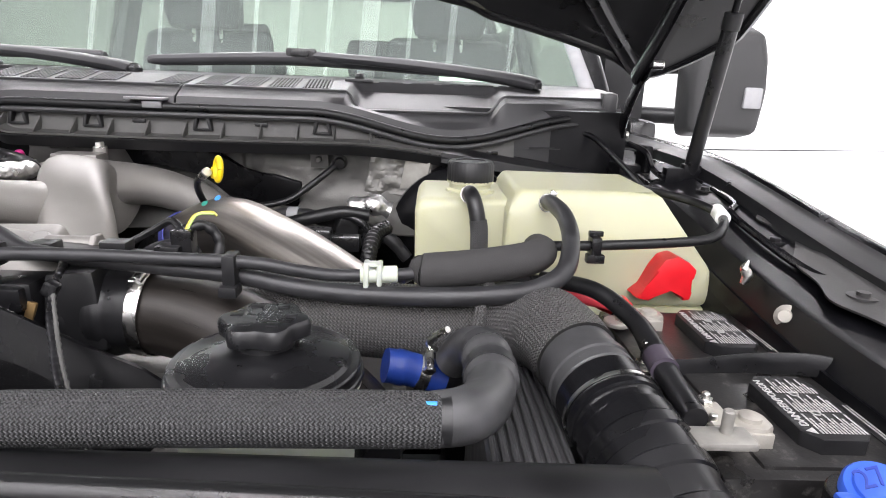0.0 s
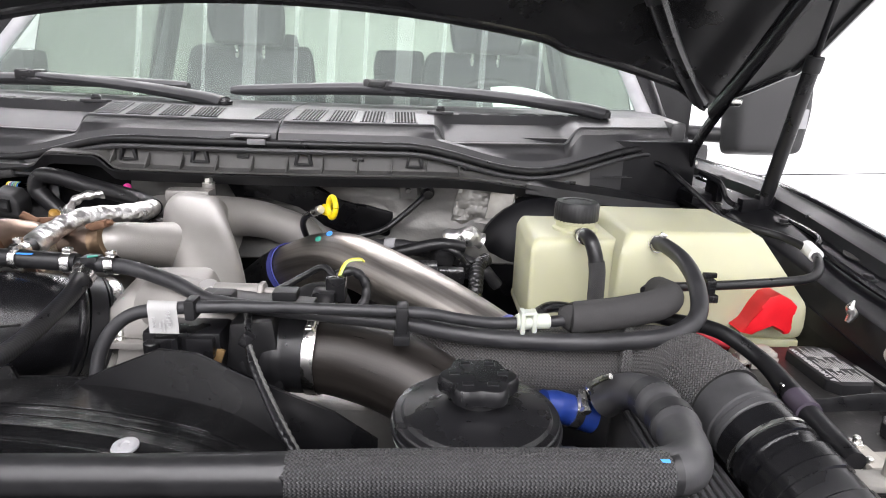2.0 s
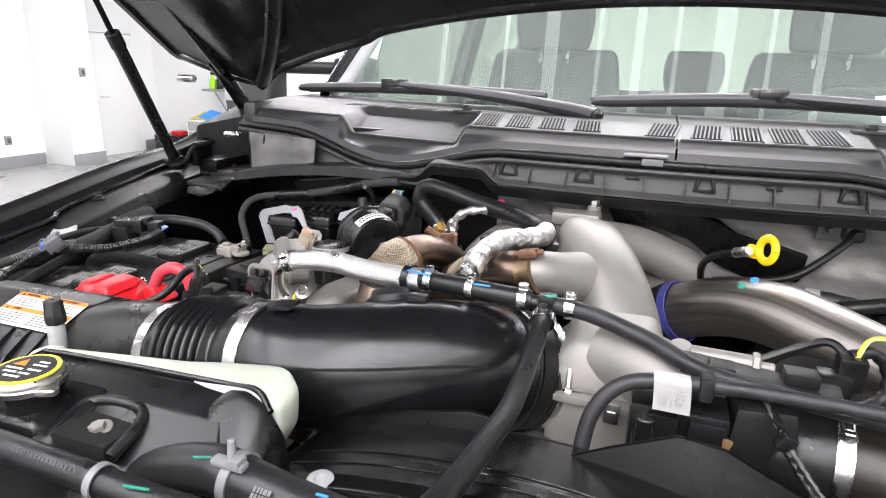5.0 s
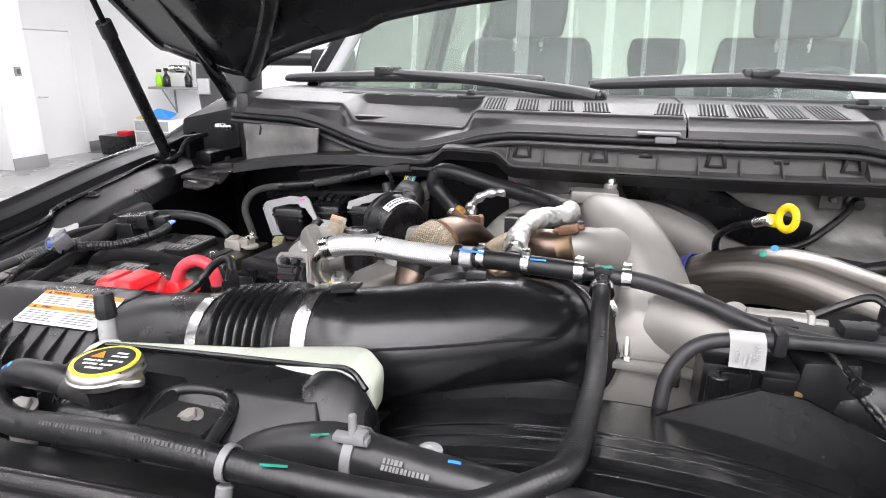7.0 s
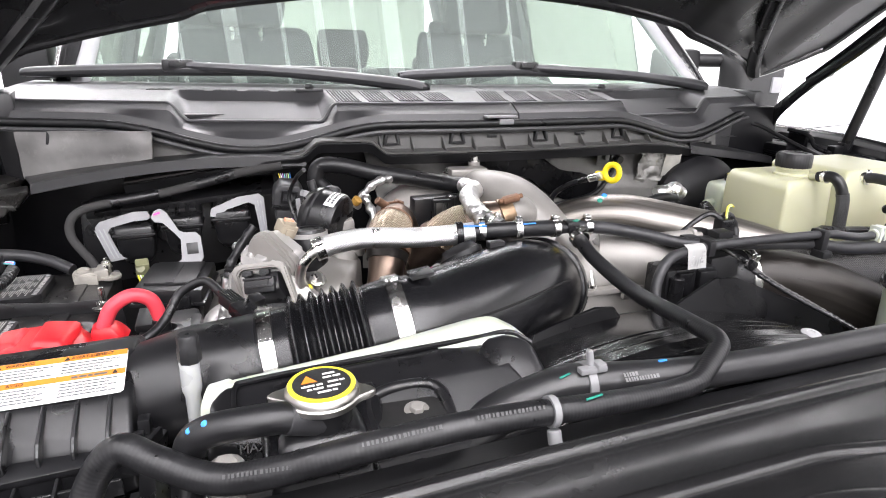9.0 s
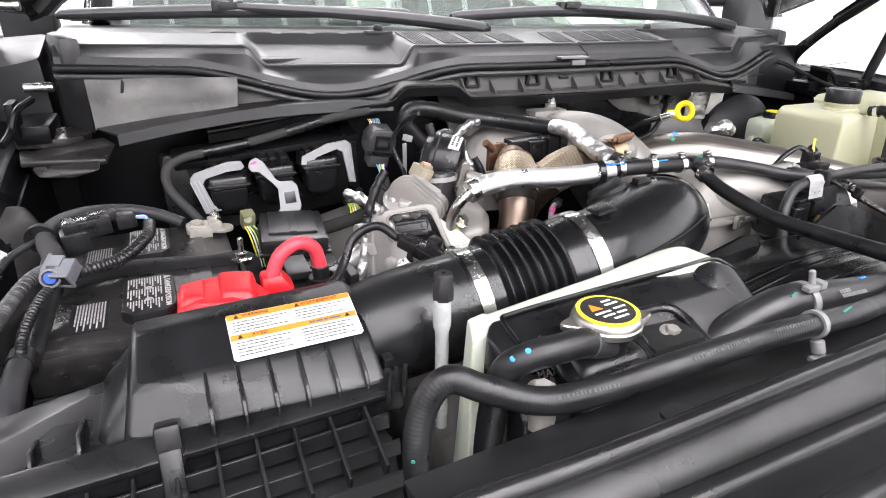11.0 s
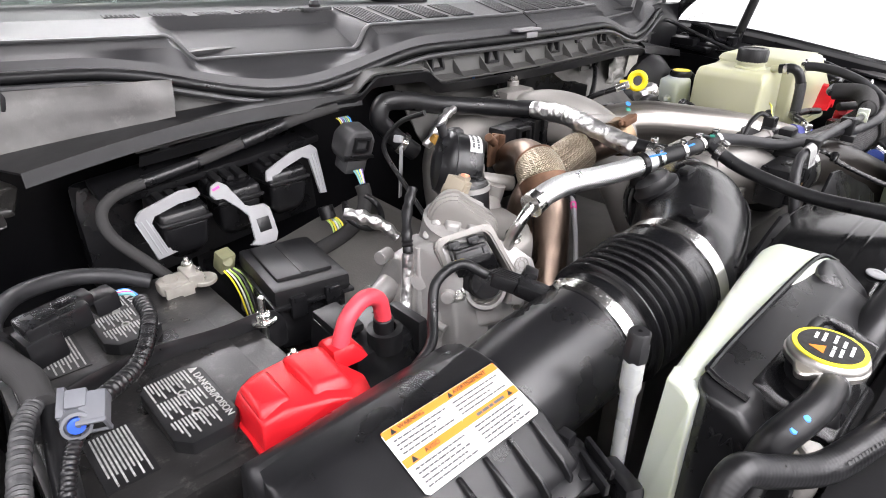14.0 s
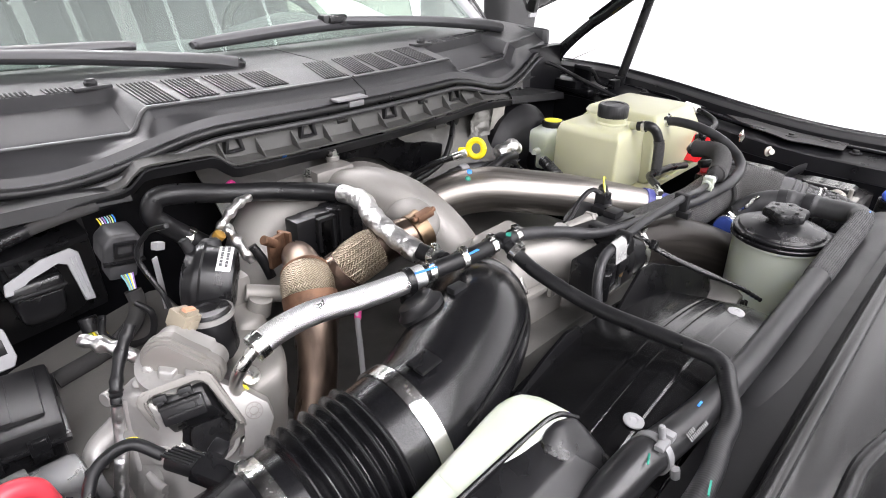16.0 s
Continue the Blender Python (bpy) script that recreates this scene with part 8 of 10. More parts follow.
part("flex_braid", sweep([(-0.572, 0.705, 1.379), (-0.584, 0.711, 1.372), (-0.602, 0.720, 1.360), (-0.618, 0.728, 1.347)], [0.025, 0.0285, 0.0290, 0.0265], 28, 8), BRAID_C, ex2, "bronze woven flex braid")
part("end_collar", sweep([(-0.614, 0.726, 1.350), (-0.622, 0.730, 1.344)], 0.0295, 24, 4), COPPER, ex2)
part("lower_pipe", sweep([(-0.612, 0.724, 1.352), (-0.632, 0.735, 1.33), (-0.65, 0.74, 1.30), (-0.66, 0.74, 1.25)], 0.0275, 24, 8), COPPER, ex2)

sl = thing("sensor_lead", (-0.65, 0.66, 1.25), "thin grey sensor lead with a pink tape band", "wiring")
part("lead", sweep([(-0.622, 0.690, 1.322), (-0.636, 0.676, 1.324), (-0.646, 0.666, 1.316), (-0.652, 0.655, 1.285), (-0.660, 0.642, 1.24)], 0.0034, 10, 8), GREYCLIP, sl)
part("pink_band", rod((-0.638, 0.674, 1.3235), (-0.645, 0.667, 1.3175), 0.0044, n=14), PINKMK, sl, "pink tape band")
part("plug_end", merge(rod((-0.612, 0.698, 1.320), (-0.626, 0.686, 1.323), 0.0065, n=16), box((-0.612, 0.698, 1.321), (0.010, 0.012, 0.012), 0.002)), PLASTIC, sl)

br = thing("wiring_bracket", (-0.57, 0.83, 1.30), "black plastic bracket with an open window", "bracket")
part("post", box((-0.605, 0.832, 1.345), (0.034, 0.03, 0.085), 0.004), PLASTIC, br)
part("post", box((-0.536, 0.836, 1.345), (0.056, 0.034, 0.088), 0.005), PLASTIC, br)
for xr in (-0.552, -0.528):
    part("rib", box((xr, 0.817, 1.345), (0.004, 0.006, 0.085), 0.001), PLASTIC, br)
part("top_bar", box((-0.578, 0.834, 1.383), (0.05, 0.026, 0.010), 0.003), PLASTIC, br)
part("back_web", box((-0.578, 0.845, 1.32), (0.05, 0.01, 0.05), 0.002), PLASTIC, br)
part("window_frame", merge(box((-0.590, 0.814, 1.36), (0.005, 0.008, 0.05), 0.001), box((-0.566, 0.814, 1.36), (0.005, 0.008, 0.05), 0.001), box((-0.578, 0.814, 1.383), (0.029, 0.008, 0.005), 0.001)), PLASTIC_M, br)


# ---- top of the engine, passenger side ----
eg = thing("egr_valve", (-0.85, 0.68, 1.2), "bright cast aluminium valve assembly with a black motor", "valve")
part("casting", merge(hull([(-0.915, 0.66, 1.22), (-0.79, 0.62, 1.20), (-0.915, 0.80, 1.20), (-0.77, 0.80, 1.20), (-0.905, 0.69, 1.285), (-0.88, 0.655, 1.315), (-0.80, 0.63, 1.315), (-0.88, 0.765, 1.295), (-0.785, 0.76, 1.315), (-0.785, 0.65, 1.31)], 0.014, 3),
                      sweep([(-0.845, 0.70, 1.30), (-0.850, 0.690, 1.335), (-0.852, 0.682, 1.36)], [0.042, 0.036, 0.036], 24, 6),
                      sweep([(-0.90, 0.74, 1.27), (-0.925, 0.735, 1.262), (-0.935, 0.725, 1.25)], [0.016, 0.013, 0.012], 14, 5)), ALU_B, eg)
lm = plane_m((-0.8545, 0.6705, 1.3610), (0.694, -0.706, -0.149), (0.11, -0.05, 0.97))


def teardrop(r0, r1, x0, x1, n=14):
    """A rounded outline with a wide end at x0 and a narrow end at x1."""
    return [(x1 + r1 * math.cos(a), -0.005 + r1 * math.sin(a)) for a in (math.pi * (k / n - 0.5) for k in range(n + 1))] + [(x0 + r0 * math.cos(a), r0 * math.sin(a)) for a in (math.pi * (k / n + 0.5) for k in range(n + 1))]


part("lid", moved(merge(prism(teardrop(0.0300, 0.0175, -0.008, 0.024), -0.014, -0.005, 0.002), prism(teardrop(0.0278, 0.0153, -0.008, 0.024), -0.006, -0.001, 0.002), prism(teardrop(0.0245, 0.0120, -0.008, 0.023), -0.002, 0.0025, 0.002)), lm), ALU, eg, "teardrop-shaped stepped cast lid")
part("lid_body", moved(prism(teardrop(0.0270, 0.0155, -0.007, 0.022), -0.034, -0.013, 0.003), lm), ALU_B, eg)
part("lid_boss", moved(merge(hull([(-0.018, -0.014, 0), (0.000, -0.016, 0), (-0.019, 0.002, 0), (0.002, 0.002, 0), (-0.015, -0.012, 0.011), (-0.003, -0.013, 0.011), (-0.015, -0.001, 0.009), (-0.002, -0.001, 0.009)], 0.004, 3),
                             hull([(0.006, -0.015, 0), (0.030, -0.015, 0), (0.006, 0.002, 0), (0.028, 0.001, 0), (0.008, -0.012, 0.0085), (0.024, -0.012, 0.006), (0.009, -0.001, 0.007), (0.022, -0.001, 0.005)], 0.004, 3),
                             lathe([(0.0075, 0), (0.0072, 0.007), (0.005, 0.009), (0, 0.0095)], (-0.009, -0.021, 0.0), (0, 0, 1), 20), lathe([(0.006, 0), (0.0055, 0.004), (0.003, 0.006), (0, 0.006)], (-0.027, -0.006, 0.0), (0, 0, 1), 16)), lm), ALU_B, eg)
em = plane_m((-0.8450, 0.6425, 1.3625), (0.915, -0.375, 0.155), (0.03, 0.44, 0.90))


def rim(outer, inner, heights, depth, flare):
    """A raised wall round a pocket, its outer side flared towards the foot."""
    bm = bmesh.new()
    n = len(outer)
    loops = [[bm.verts.new((x * flare + dx, y * flare + dy, -depth)) for (x, y), dx, dy in zip(outer, [0.003] * n, [-0.008] * n)],
             [bm.verts.new((x, y, h)) for (x, y), h in zip(outer, heights)],
             [bm.verts.new((x, y, h)) for (x, y), h in zip(inner, heights)],
             [bm.verts.new((x * 0.97, y * 0.97, -depth)) for x, y in inner]]
    for p, q in zip(loops, loops[1:]):
        for k in range(n):
            bm.faces.new((p[k], q[k], q[(k + 1) % n], p[(k + 1) % n]))
    bmesh.ops.recalc_face_normals(bm, faces=bm.faces)
    bmesh.ops.bevel(bm, geom=[e_ for e_ in bm.edges if not e_.is_boundary], offset=0.0018, segments=2, affect="EDGES", clamp_overlap=True)
    return bm


POCKET = [(-0.0525, -0.008), (-0.047, -0.003), (-0.005, -0.003), (0.001, -0.008), (0.015, -0.056), (0.011, -0.066), (-0.008, -0.074), (-0.030, -0.070), (-0.045, -0.052), (-0.050, -0.025)]
part("motor_frame", moved(rim([(-0.0605, -0.006), (-0.055, 0.003), (0.001, 0.004), (0.007, -0.001), (0.0215, -0.058), (0.018, -0.072), (-0.006, -0.082), (-0.034, -0.078), (-0.051, -0.054), (-0.057, -0.024)], POCKET, [0, 0, 0, 0, -0.003, -0.016, -0.024, -0.024, -0.018, -0.006], 0.045, 1.04), em), ALU, eg, "raised cast frame round the motor")
part("flange_plate", moved(prism([(0.002, -0.006), (0.016, -0.020), (0.031, -0.032), (0.046, -0.050), (0.047, -0.066), (0.036, -0.084), (0.016, -0.094), (0.004, -0.090), (0.0205, -0.070), (0.022, -0.056)], -0.034, -0.010, 0.003), em), ALU_B, eg)
part("cast_seal", moved(merge(lathe([(0.0085, 0), (0.0085, 0.0012), (0.0075, 0.0012), (0.0075, 0)], (0.0315, -0.052, -0.0102), (0, 0, 1), 24), lathe([(0.0045, 0), (0.0045, 0.001), (0.0036, 0.001), (0.0036, 0)], (0.0315, -0.052, -0.0102), (0, 0, 1), 18), *[box((0.0315 + 0.006 * math.cos(a), -0.052 + 0.006 * math.sin(a), -0.0098), (0.0020, 0.0007, 0.0012), 0, (0, 0, math.degrees(a))) for a in (k * math.pi / 4 for k in range(8))]), em), ALU, eg)
part("pocket_floor", moved(prism([(x * 0.96 - 0.001, y * 0.96 - 0.001) for x, y in POCKET], -0.046, -0.018, 0.002), em), PLASTIC, eg, "black motor housing in the pocket")
part("motor", moved(merge(hull([(-0.048, -0.007, -0.036), (-0.002, -0.007, -0.036), (0.011, -0.052, -0.036), (-0.040, -0.050, -0.036), (-0.046, -0.009, -0.006), (-0.004, -0.008, -0.004), (-0.044, -0.030, 0.000), (0.000, -0.030, 0.002), (-0.041, -0.046, -0.014), (0.007, -0.048, -0.012)], 0.003), box((-0.024, -0.024, 0.001), (0.038, 0.020, 0.010), 0.003),
                          lathe([(0.0185, -0.012), (0.0190, 0.0), (0.0190, 0.014), (0.017, 0.017), (0, 0.017)], (-0.012, -0.060, -0.030), (0, 0, 1), 32)), em), PLASTIC, eg, "black plastic actuator motor")
part("motor_socket", moved(merge(box((-0.025, -0.0165, 0.0055), (0.036, 0.003, 0.005), 0.001), box((-0.022, -0.026, 0.0055), (0.032, 0.003, 0.004), 0.0008), box((-0.012, -0.0215, 0.0055), (0.002, 0.012, 0.004), 0.0008)), em), PLASTIC_M, eg)
for xk in (-0.040, -0.018):
    part("motor_clip", moved(merge(box((xk, -0.0085, -0.001), (0.012, 0.007, 0.007), 0.0015), box((xk, -0.0115, 0.0015), (0.006, 0.004, 0.004), 0.001)), em), PLASTIC_M, eg)
part("bore_ring", moved(lathe([(0.0195, 0), (0.0255, 0), (0.0260, 0.010), (0.0245, 0.014), (0.0205, 0.014), (0.0195, 0)], (-0.012, -0.066, -0.034), (0, 0, 1), 40), em), ALU_B, eg)
part("apron", moved(hull([(-0.050, -0.072, -0.034), (-0.036, -0.086, -0.030), (-0.034, -0.108, -0.034), (0.014, -0.112, -0.034), (0.036, -0.090, -0.030), (-0.055, -0.060, -0.080), (-0.050, -0.125, -0.085), (0.030, -0.130, -0.085), (0.045, -0.070, -0.080)], 0.005, 3), em), ALU_B, eg)
part("lower_cast", hull([(-0.897, 0.672, 1.349), (-0.887, 0.657, 1.344), (-0.904, 0.712, 1.333), (-0.870, 0.735, 1.333), (-0.889, 0.645, 1.272), (-0.910, 0.695, 1.232), (-0.888, 0.635, 1.20), (-0.922, 0.70, 1.20), (-0.84, 0.62, 1.20), (-0.83, 0.70, 1.20), (-0.84, 0.67, 1.33)], 0.007, 3), ALU_B, eg)
for p, q, r_ in (((-0.899, 0.690, 1.338), (-0.906, 0.680, 1.262), 0.004), ((-0.905, 0.706, 1.325), (-0.914, 0.698, 1.240), 0.0035), ((-0.903, 0.668, 1.262), (-0.899, 0.646, 1.255), 0.0045)):
    part("cast_rib", sweep([p, [(i + j) / 2 - 0.001 for i, j in zip(p, q)], q], r_, 10, 4), ALU_B, eg)
for p, r_ in (((-0.902, 0.684, 1.300), 0.010), ((-0.900, 0.665, 1.245), 0.013), ((-0.893, 0.650, 1.292), 0.008)):
    part("cast_boss", lathe([(r_ * 1.1, -0.008), (r_, 0.002), (r_ * 0.85, 0.005), (r_ * 0.5, 0.0055), (0, 0.0055)], p, (-0.75, -0.6, 0.25), 20), ALU_B, eg)
part("bolt", hex_bolt((-0.8795, 0.6480, 1.2902), (-0.5, -0.75, 0.4), 0.006, 0.006, 0.0085), STEEL, eg)
part("bolt", moved(hex_bolt((0.018, -0.084, -0.022), (0, 0, 1), 0.0055, 0.006, 0.008), em), STEEL, eg)
part("stud", rod((-0.885, 0.760, 1.300), (-0.905, 0.752, 1.302), 0.008, n=18), ALU_B, eg)
part("stud", rod((-0.872, 0.700, 1.335), (-0.888, 0.690, 1.350), 0.0045, n=12), ALU_B, eg)
for p, ax in (((-0.800, 0.642, 1.336), (0.1, -0.5, 0.8)), ((-0.785, 0.735, 1.318), (0, -0.3, 1)), ((-0.905, 0.775, 1.245), (-0.5, -0.2, 0.8)), ((-0.815, 0.625, 1.262), (0, -1, 0.3))):
    part("bolt", hex_bolt(p, ax, 0.007, 0.008, 0.010), STEEL, eg)
part("outer_cast", merge(hull([(-0.78, 0.70, 1.22), (-0.72, 0.70, 1.22), (-0.78, 0.80, 1.22), (-0.71, 0.80, 1.22), (-0.77, 0.71, 1.345), (-0.735, 0.715, 1.345), (-0.77, 0.78, 1.35), (-0.73, 0.78, 1.35)], 0.012, 3), lathe([(0.014, 0), (0.013, 0.02), (0, 0.02)], (-0.735, 0.735, 1.338), (0.2, -0.2, 1))), ALU, eg)
part("cast_plate", hull([(-0.81, 0.640, 1.20), (-0.772, 0.640, 1.20), (-0.80, 0.72, 1.20), (-0.72, 0.74, 1.20), (-0.806, 0.642, 1.322), (-0.770, 0.634, 1.318), (-0.752, 0.650, 1.335), (-0.79, 0.72, 1.342), (-0.725, 0.74, 1.33)], 0.008, 3), ALU, eg)
bm_ = pose(-0.829, 0.703, 1.388, 15, 20, 20) @ Matrix.Scale(0.85, 4)
part("beige_plug", moved(merge(box((0, 0, 0), (0.025, 0.027, 0.020), 0.002), box((-0.001, -0.005, 0.012), (0.018, 0.012, 0.008), 0.0015), box((0.006, 0.008, -0.012), (0.020, 0.020, 0.014), 0.002), box((0.0, -0.0145, -0.002), (0.012, 0.004, 0.014), 0.001)), bm_), BEIGE, eg, "beige electrical plug")
part("orange_lock", moved(box((-0.004, -0.006, 0.0165), (0.015, 0.007, 0.004), 0.001), bm_), mat("salmon_plastic", (0.75, 0.35, 0.22), 0.5), eg)
part("plug_boot", moved(lathe([(0.013, 0), (0.014, 0.006), (0.011, 0.010), (0, 0.010)], (0.002, 0.0, -0.022), (0, 0, 1), 20), bm_), RUBBER, eg)
part("black_canister", lathe([(0.0235, 0), (0.0235, 0.048), (0.021, 0.053), (0.012, 0.054), (0.010, 0.052), (0, 0.052)], (-0.799, 0.709, 1.330), (-0.02, 0.09, 1), 36), PLASTIC, eg)
part("canister_ring", ring_band((-0.8, 0.7133, 1.376), (-0.02, 0.09, 1), 0.0236, 0.006, 0.0018), ALU_B, eg)
part("foil_lead", sweep([(-0.905, 0.70, 1.33), (-0.912, 0.695, 1.29), (-0.925, 0.685, 1.25), (-0.93, 0.68, 1.21)], 0.0065, 10, 8), FOIL, eg, "foil wrapped lead")
part("black_lead", sweep([(-0.868, 0.735, 1.385), (-0.885, 0.725, 1.365), (-0.900, 0.708, 1.345), (-0.905, 0.70, 1.33)], 0.006, 10, 8, rib=lambda s: 1 + 0.12 * math.sin(s * 1400)), RUBBER, eg)

ac = thing("vacuum_actuator", (-0.775, 0.77, 1.34), "round black actuator with a white barcode label", "actuator")
ACX = Vector((0.72, -0.52, -0.16)).normalized()
AC0 = Vector((-0.782, 0.774, 1.384))
part("drum", lathe([(0.020, -0.014), (0.034, -0.010), (0.0385, -0.003), (0.0415, 0.0), (0.0425, 0.003), (0.0425, 0.007), (0.0400, 0.009), (0.0395, 0.036), (0.037, 0.041), (0.020, 0.044), (0, 0.044)], AC0, ACX, 56), PLASTIC, ac)
LU = Vector((0.06, -0.42, 0.90)).normalized()
LV = ACX.cross(LU)


def on_drum(a, d, r=0.0401):
    """A place on the drum's side: a radians round, d metres along."""
    return AC0 + ACX * d + (LU * math.cos(a) + LV * math.sin(a)) * r


part("code_label", sheet(lambda u, v: on_drum(-0.95 + 1.40 * u, 0.018 + 0.015 * v), 16, 2, 0.0004), WHITE, ac, "white label with two printed lines")
for row, d in ((0, 0.0205), (1, 0.0265)):
    for k in range(9):
        a = -0.62 + 0.105 * k + 0.02 * row
        part("print_bar", sheet(lambda u, v: on_drum(a + (0.085 if k % 3 else 0.06) * u, d + 0.003 * v, 0.0407), 2, 1, 0.0002), INK, ac)
part("print_square", sheet(lambda u, v: on_drum(-0.86 + 0.17 * u, 0.023 + 0.008 * v, 0.0407), 2, 1, 0.0002), INK_G, ac)
part("port", merge(rod(AC0 + Vector((0.0, 0.0, 0.034)), AC0 + Vector((-0.004, 0.004, 0.050)), 0.006), lathe([(0.012, 0), (0.012, 0.008), (0.008, 0.012), (0, 0.012)], AC0 + ACX * 0.02 + Vector((0.01, 0.02, 0.03)), (0.2, 0.4, 0.8))), PLASTIC_M, ac)
part("pink_dot", lathe([(0.003, 0), (0, 0.0006)], AC0 + ACX * 0.006 + Vector((0.0, -0.012, 0.0365)), (0, -0.3, 0.95), 10), PINKMK, ac)
part("mount_arm", merge(box((-0.745, 0.765, 1.355), (0.03, 0.03, 0.05), 0.006), rod((-0.74, 0.75, 1.36), (-0.70, 0.73, 1.35), 0.01)), ALU, ac)

vt = thing("vacuum_tube", (-0.79, 0.84, 1.34), "translucent grey zip tie and thin vacuum tubes", "tube")
part("zip_tail", box((-0.797, 0.842, 1.358), (0.007, 0.002, 0.075), 0.0006, (6, -6, 20)), GREYCLIP, vt, "grey cable-tie tail")
part("tie_head", box((-0.785, 0.86, 1.397), (0.014, 0.010, 0.010), 0.002, (0, 20, 30)), GREYCLIP, vt)
part("thin_tube", sweep([(-0.792, 0.80, 1.445), (-0.80, 0.84, 1.425), (-0.81, 0.86, 1.39), (-0.80, 0.83, 1.345), (-0.81, 0.78, 1.32)], 0.0032, 8, 8), RUBBER, vt)
fl = thing("foil_taped_leads", (-0.66, 0.88, 1.38), "foil taped wiring leads and a yellow-ended sensor", "wiring")
part("foil_lead", sweep([(-0.70, 0.90, 1.36), (-0.685, 0.893, 1.385), (-0.665, 0.895, 1.402), (-0.635, 0.91, 1.405)], 0.0068, 12, 8, rib=lambda s: 1 + 0.2 * math.sin(s * 310)), FOIL, fl)
part("foil_lead", sweep([(-0.685, 0.892, 1.380), (-0.68, 0.87, 1.36), (-0.672, 0.855, 1.335)], 0.007, 10, 8, rib=lambda s: 1 + 0.2 * math.sin(s * 290)), FOIL, fl)
part("sensor_cup", lathe([(0.007, 0), (0.008, 0.004), (0.008, 0.010), (0.005, 0.012), (0, 0.013)], (-0.705, 0.880, 1.372), (0.5, -0.4, 0.7), 20), mat("amber_plastic", (0.36, 0.20, 0.04), 0.4), fl, "amber sensor end")
part("black_lead", sweep([(-0.668, 0.86, 1.355), (-0.66, 0.85, 1.335), (-0.655, 0.84, 1.31)], 0.007, 10, 6), RUBBER, fl)
part("foil_lead", sweep([(-0.895, 0.835, 1.33), (-0.88, 0.82, 1.325), (-0.862, 0.80, 1.315), (-0.85, 0.785, 1.30)], [0.006, 0.009, 0.008, 0.006], 12, 8, rib=lambda s: 1 + 0.15 * math.sin(s * 340)), FOIL, fl)
pk = thing("pink_cap", (-0.635, 0.985, 1.40), "small pink plastic fitting cap", "cap")
part("cap_body", lathe([(0.007, 0), (0.007, 0.012), (0.005, 0.014), (0, 0.014)], (-0.633, 0.975, 1.398), (0.3, -0.7, 0.6), 16), PINKMK, pk)
part("nipple", rod((-0.625, 0.995, 1.388), (-0.633, 0.975, 1.398), 0.005), STEEL, pk)
bt_ = thing("cable_tie", (-0.545, 0.95, 1.425), "blue cable tie at the manifold", "cable tie")
part("tie", box((-0.548, 0.955, 1.428), (0.018, 0.004, 0.004), 0.001, (0, -30, 20)), BLUEMK, bt_)

# glow plug / ignition module with pale clips
mo = thing("control_module", (-0.97, 0.96, 1.25), "black ribbed control module with three plugs", "control module")
part("back_plate", hull([(-1.135, 1.01, 1.22), (-0.80, 1.02, 1.25), (-1.135, 1.035, 1.365), (-0.80, 1.045, 1.395), (-1.135, 1.05, 1.22), (-0.80, 1.06, 1.25), (-1.13, 1.06, 1.36), (-0.81, 1.07, 1.39)], 0.008), PLASTIC, mo)
part("ledge", box((-0.965, 1.005, 1.372), (0.30, 0.06, 0.012), 0.004, (14, -5, 0)), PLASTIC, mo)
for xc, yc, zc in ((-1.040, 0.950, 1.316), (-0.968, 0.950, 1.326), (-0.893, 0.958, 1.330)):
    pl = part("plug", merge(hull([(xc - 0.030, yc - 0.026, zc + 0.006), (xc + 0.030, yc - 0.026, zc + 0.008), (xc - 0.030, yc + 0.04, zc + 0.010), (xc + 0.030, yc + 0.04, zc + 0.012), (xc - 0.029, yc - 0.022, zc + 0.026), (xc + 0.029, yc - 0.022, zc + 0.028),
                                  (xc - 0.028, yc + 0.04, zc + 0.036), (xc + 0.028, yc + 0.04, zc + 0.038)], 0.006, 3),
                            hull([(xc - 0.028, yc - 0.024, zc + 0.010), (xc + 0.028, yc - 0.024, zc + 0.010), (xc - 0.028, yc + 0.03, zc + 0.010), (xc + 0.028, yc + 0.03, zc + 0.010), (xc - 0.025, yc - 0.018, zc - 0.028), (xc + 0.025, yc - 0.018, zc - 0.028), (xc - 0.024, yc + 0.02, zc - 0.03), (xc + 0.024, yc + 0.02, zc - 0.03),
                                  (xc - 0.012, yc, zc - 0.045), (xc + 0.012, yc, zc - 0.045)], 0.010, 3)), PLASTIC, mo, "black bottle-shaped wiring plug")
    part("seam_band", box((xc, yc + 0.004, zc + 0.012), (0.062, 0.064, 0.004), 0.0015, (-4, 0, 0)), PLASTIC_M, pl)
    for k in range(3):
        part("top_ridge", box((xc - 0.016 + 0.016 * k, yc + 0.012, zc + 0.036), (0.010, 0.028, 0.006), 0.002, (8, 0, 0)), PLASTIC_M, pl)


def clip_plate(name, poly, o, xd, yd, hole=None, t=0.004):
    """A pale flat locking clip cut to an outline."""
    e = thing(name, o, "pale grey plastic locking clip", "clip", "locking clips")
    m = plane_m(o, xd, yd)
    part("plate", prism(poly, -t / 2, t / 2, 0.001, m, 1), GREYCLIP, e)
    return e, m


